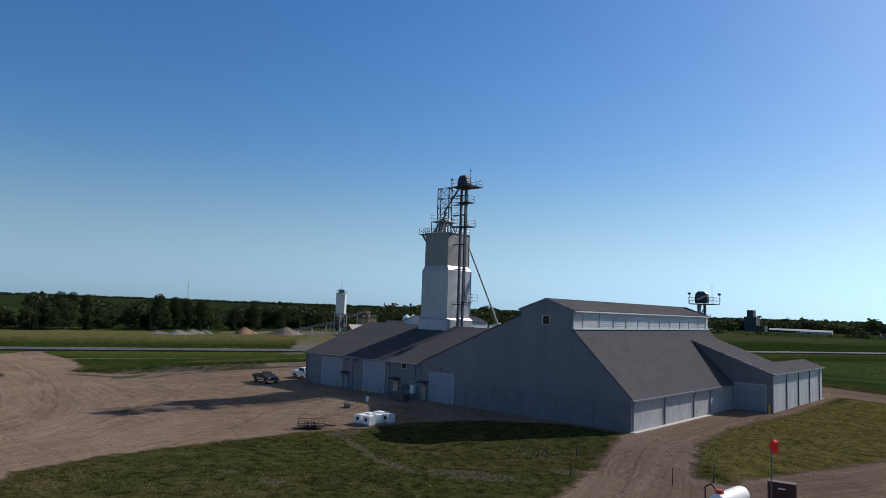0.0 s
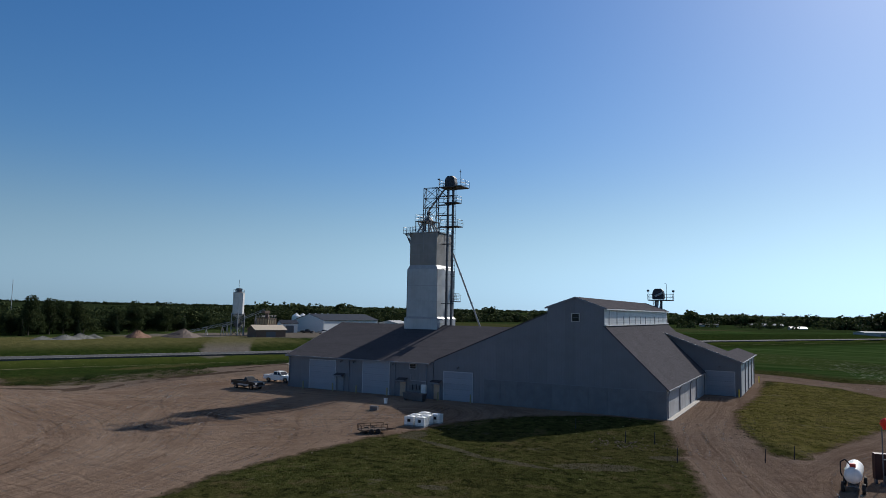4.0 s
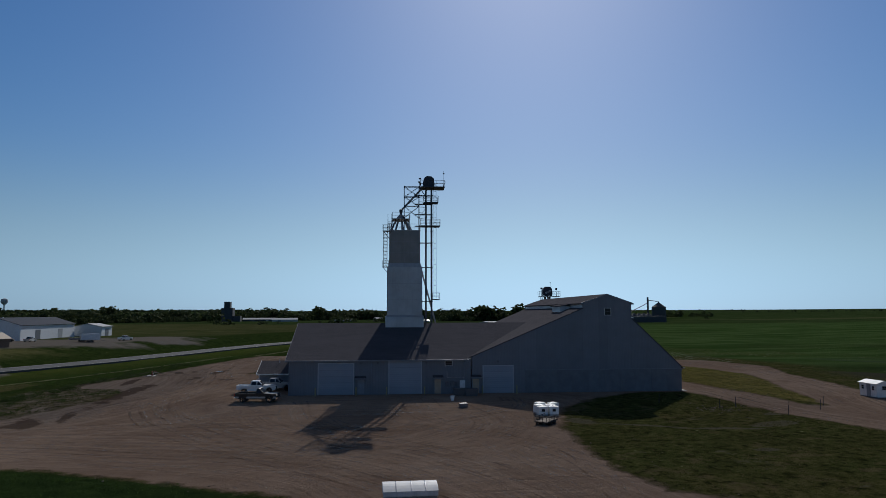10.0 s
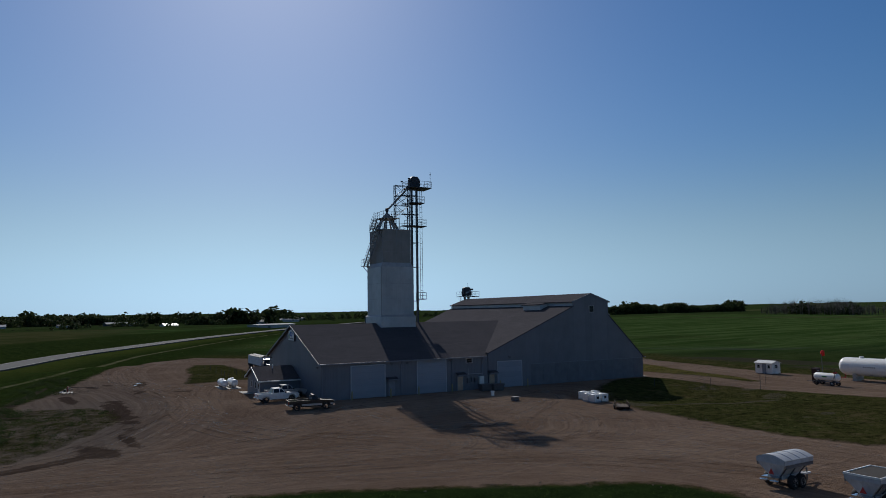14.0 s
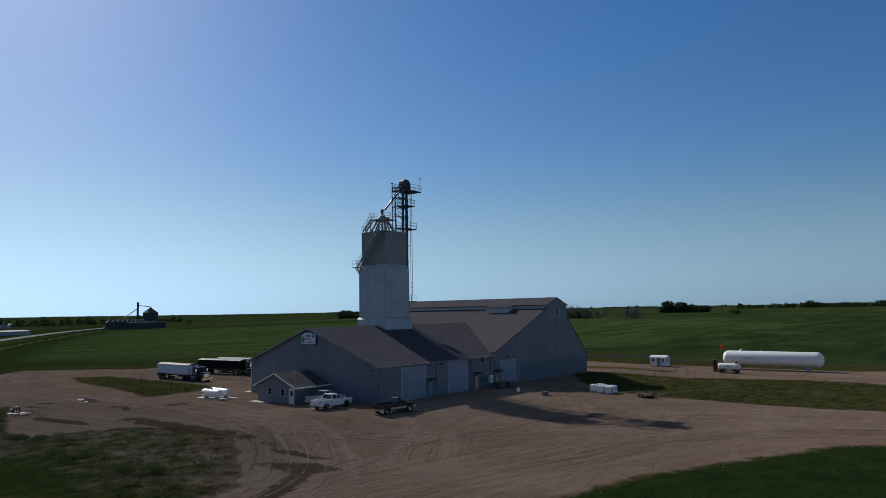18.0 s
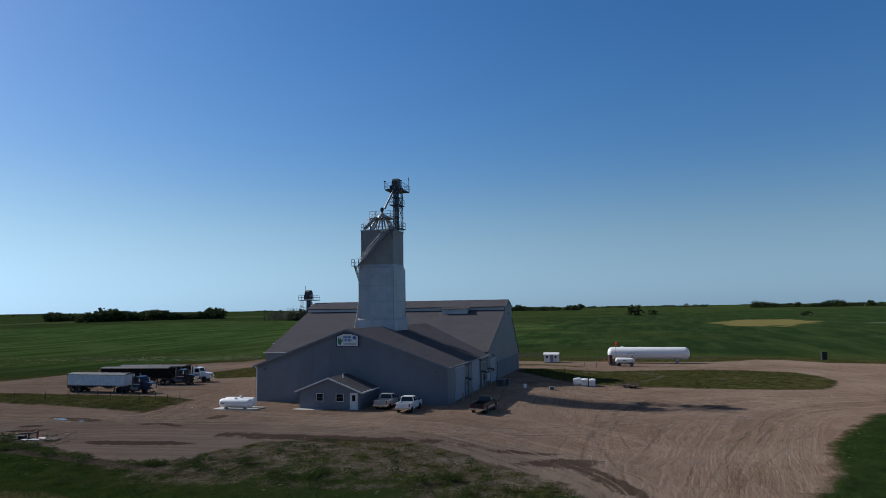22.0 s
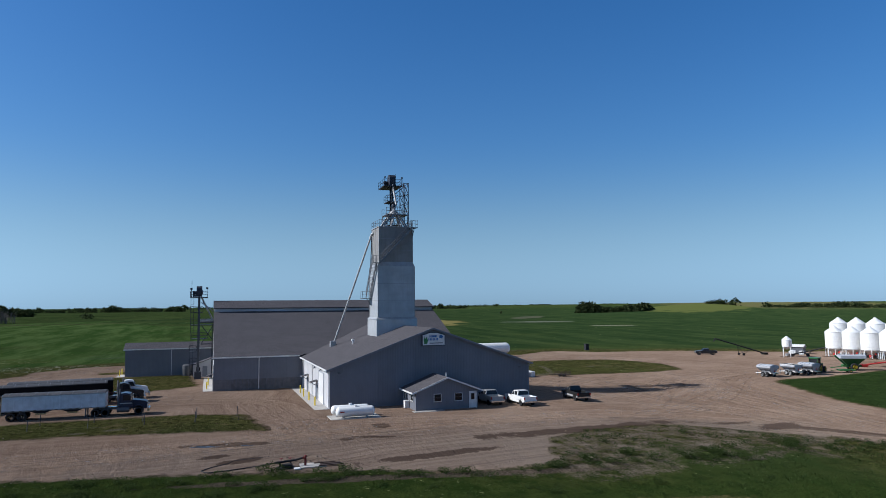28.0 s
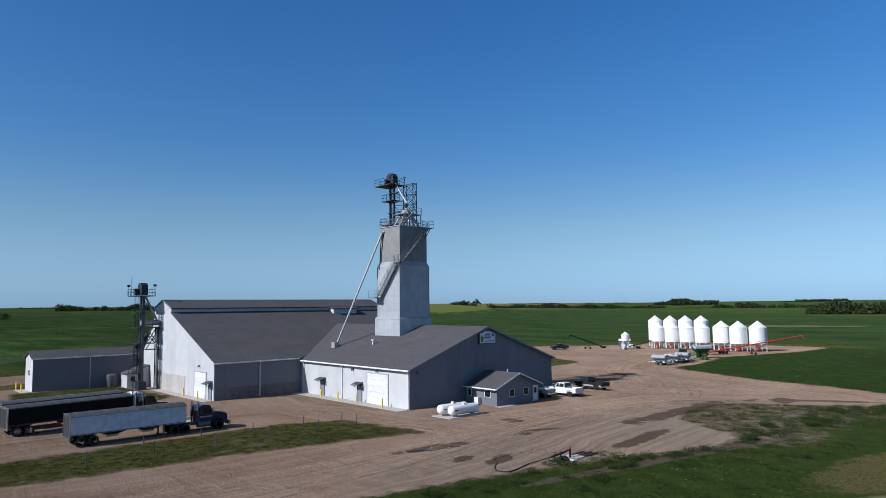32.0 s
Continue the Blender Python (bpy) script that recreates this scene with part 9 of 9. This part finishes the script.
# wheel tracks pressed into the gravel, pale with dust or dark with damp
def track_material():
    m, t, p = nodes_of("wheel_track", 1.0, 0, 0.0)
    p.inputs["Diffuse Roughness"].default_value = 0.6
    v = coords(t)
    isle = t.nodes.new("ShaderNodeObjectInfo").outputs["Random"]
    grain = noise_of(t, v, 7, 4, 0.7)
    pale = mixed(t, grain, (0.3, 0.225, 0.172), (0.47, 0.37, 0.3))
    dark = mixed(t, grain, (0.09, 0.06, 0.045), (0.17, 0.115, 0.086))
    t.links.new(mixed(t, grey(t, isle, 0.78, 0.8), pale, dark), p.inputs["Base Color"])
    side = grey(t, attribute(t, "across"), 1.0, 0.35)
    worn_ = math2(t, "MULTIPLY", grey(t, noise_of(t, v, 0.35, 4, 0.6), 0.4, 0.6), grey(t, noise_of(t, v, 3.5, 4, 0.7), 0.36, 0.6, 0.25, 1.0))
    clear, blend = t.nodes.new("ShaderNodeBsdfTransparent"), t.nodes.new("ShaderNodeMixShader")
    t.links.new(math2(t, "MULTIPLY", math2(t, "MULTIPLY", side, worn_), 0.5), blend.inputs[0])
    t.links.new(clear.outputs[0], blend.inputs[1])
    t.links.new(p.outputs[0], blend.inputs[2])
    t.links.new(blend.outputs[0], t.nodes["Material Output"].inputs["Surface"])
    return m


TURNS = DRIVES + [[(-60, -26), (-30, -30), (0, -40), (10, -50)], [(-40, -24), (-10, -22), (20, -26), (30, -40), (28, -60)], [(28, -62), (20, -40), (6, -22), (2, -6)], [(26, -60), (14, -46), (-4, -26), (-14, -8), (-14, 12)],
                  [(30, -50), (26, -30), (18, -18), (16, -5)], [(24, -46), (10, -34), (-8, -20), (-18, -6)], [(-20, 24), (-14, 33), (-2, 33), (6, 31)], [(-24, 44), (-10, 34), (4, 33), (14, 36)], [(8, -30), (20, -20), (30, -12), (31, -5)], [(6, -14), (8, -30), (0, -38), (-20, -34)]]
TRACK = track_material()
for k in range(150):
    way_ = TURNS[k % len(TURNS)]
    off0, bend_, ph = grow.normal() * 2.6, grow.uniform(0.3, 2.2), grow.uniform(0, 6.28)
    pts_ = np.array([(q.x, q.y) for q in curve_points(way_, 1.0)])
    n0 = int(grow.uniform(0, 0.55) * len(pts_))
    pts_ = pts_[n0:n0 + int(grow.uniform(0.3, 0.9) * len(pts_))]
    if len(pts_) < 8:
        continue
    d_ = np.gradient(pts_, axis=0)
    d_ /= np.linalg.norm(d_, axis=1)[:, None]
    nrm_ = np.stack([-d_[:, 1], d_[:, 0]], 1)
    sway = off0 + bend_ * np.sin(np.arange(len(pts_)) * 0.06 + ph)
    wide = grow.uniform(0.13, 0.24)
    for side_ in (-0.85, 0.85):
        mid_ = pts_ + nrm_ * (sway + side_)[:, None]
        rows4 = np.stack([mid_ + nrm_ * wide * f for f in (-1, -0.3, 0.3, 1)], 1)
        gg, _, zz = ground_at(rows4[..., 0], rows4[..., 1])
        good = (gg.min(1) > 0.4) & ~((mid_[:, 0] > -6.2) & (mid_[:, 0] < 65) & (mid_[:, 1] > -0.6) & (mid_[:, 1] < 45))
        runs = np.nonzero(good[:-1] & good[1:])[0]
        if len(runs) < 6:
            continue
        wme = bpy.data.meshes.new("wheel_track")
        wme.from_pydata([(*xy, z + 0.012) for r4, z4 in zip(rows4, zz) for xy, z in zip(r4, z4)], [], [(4 * i + c, 4 * i + c + 1, 4 * i + c + 5, 4 * i + c + 4) for i in runs for c in range(3)])
        wme.attributes.new("across", "FLOAT", "POINT").data.foreach_set("value", np.array([1.0, 0.3, 0.3, 1.0] * len(mid_), dtype=np.float32))
        wme.materials.append(TRACK)
        new("wheel_track", wme).parent = ground

# standing water
m, t, p = nodes_of("puddle_water", 0.22, 0, 0.3)
p.inputs["Base Color"].default_value = (0.05, 0.043, 0.035, 1)
bump(t, p, noise_of(t, coords(t), 6, 2), 0.03, 0.01)
PUDDLE = m
for cx, cy, rx, ry, turn in ((-19.6, 43.3, 1.3, 0.45, 70), (-20.4, 39.6, 0.6, 0.25, 60)):
    c_, s_ = math.cos(radians(turn)), math.sin(radians(turn))
    ring = []
    for i in range(26):
        a = 2 * math.pi * i / 26
        f = 1 + 0.18 * math.sin(3 * a + cx) + 0.12 * math.sin(5 * a + cy)
        ex, ey = rx * f * math.cos(a), ry * f * math.sin(a)
        ring.append((cx + ex * c_ - ey * s_, cy + ex * s_ + ey * c_))
    qx, qy = np.array([q[0] for q in ring]), np.array([q[1] for q in ring])
    top = float(ground_at(qx, qy)[2].max()) + 0.012
    solid("puddle", Shape().prism(ring, "z", top - 0.25, top), PUDDLE, "shallow muddy puddle on the gravel yard", "puddle", "structure")
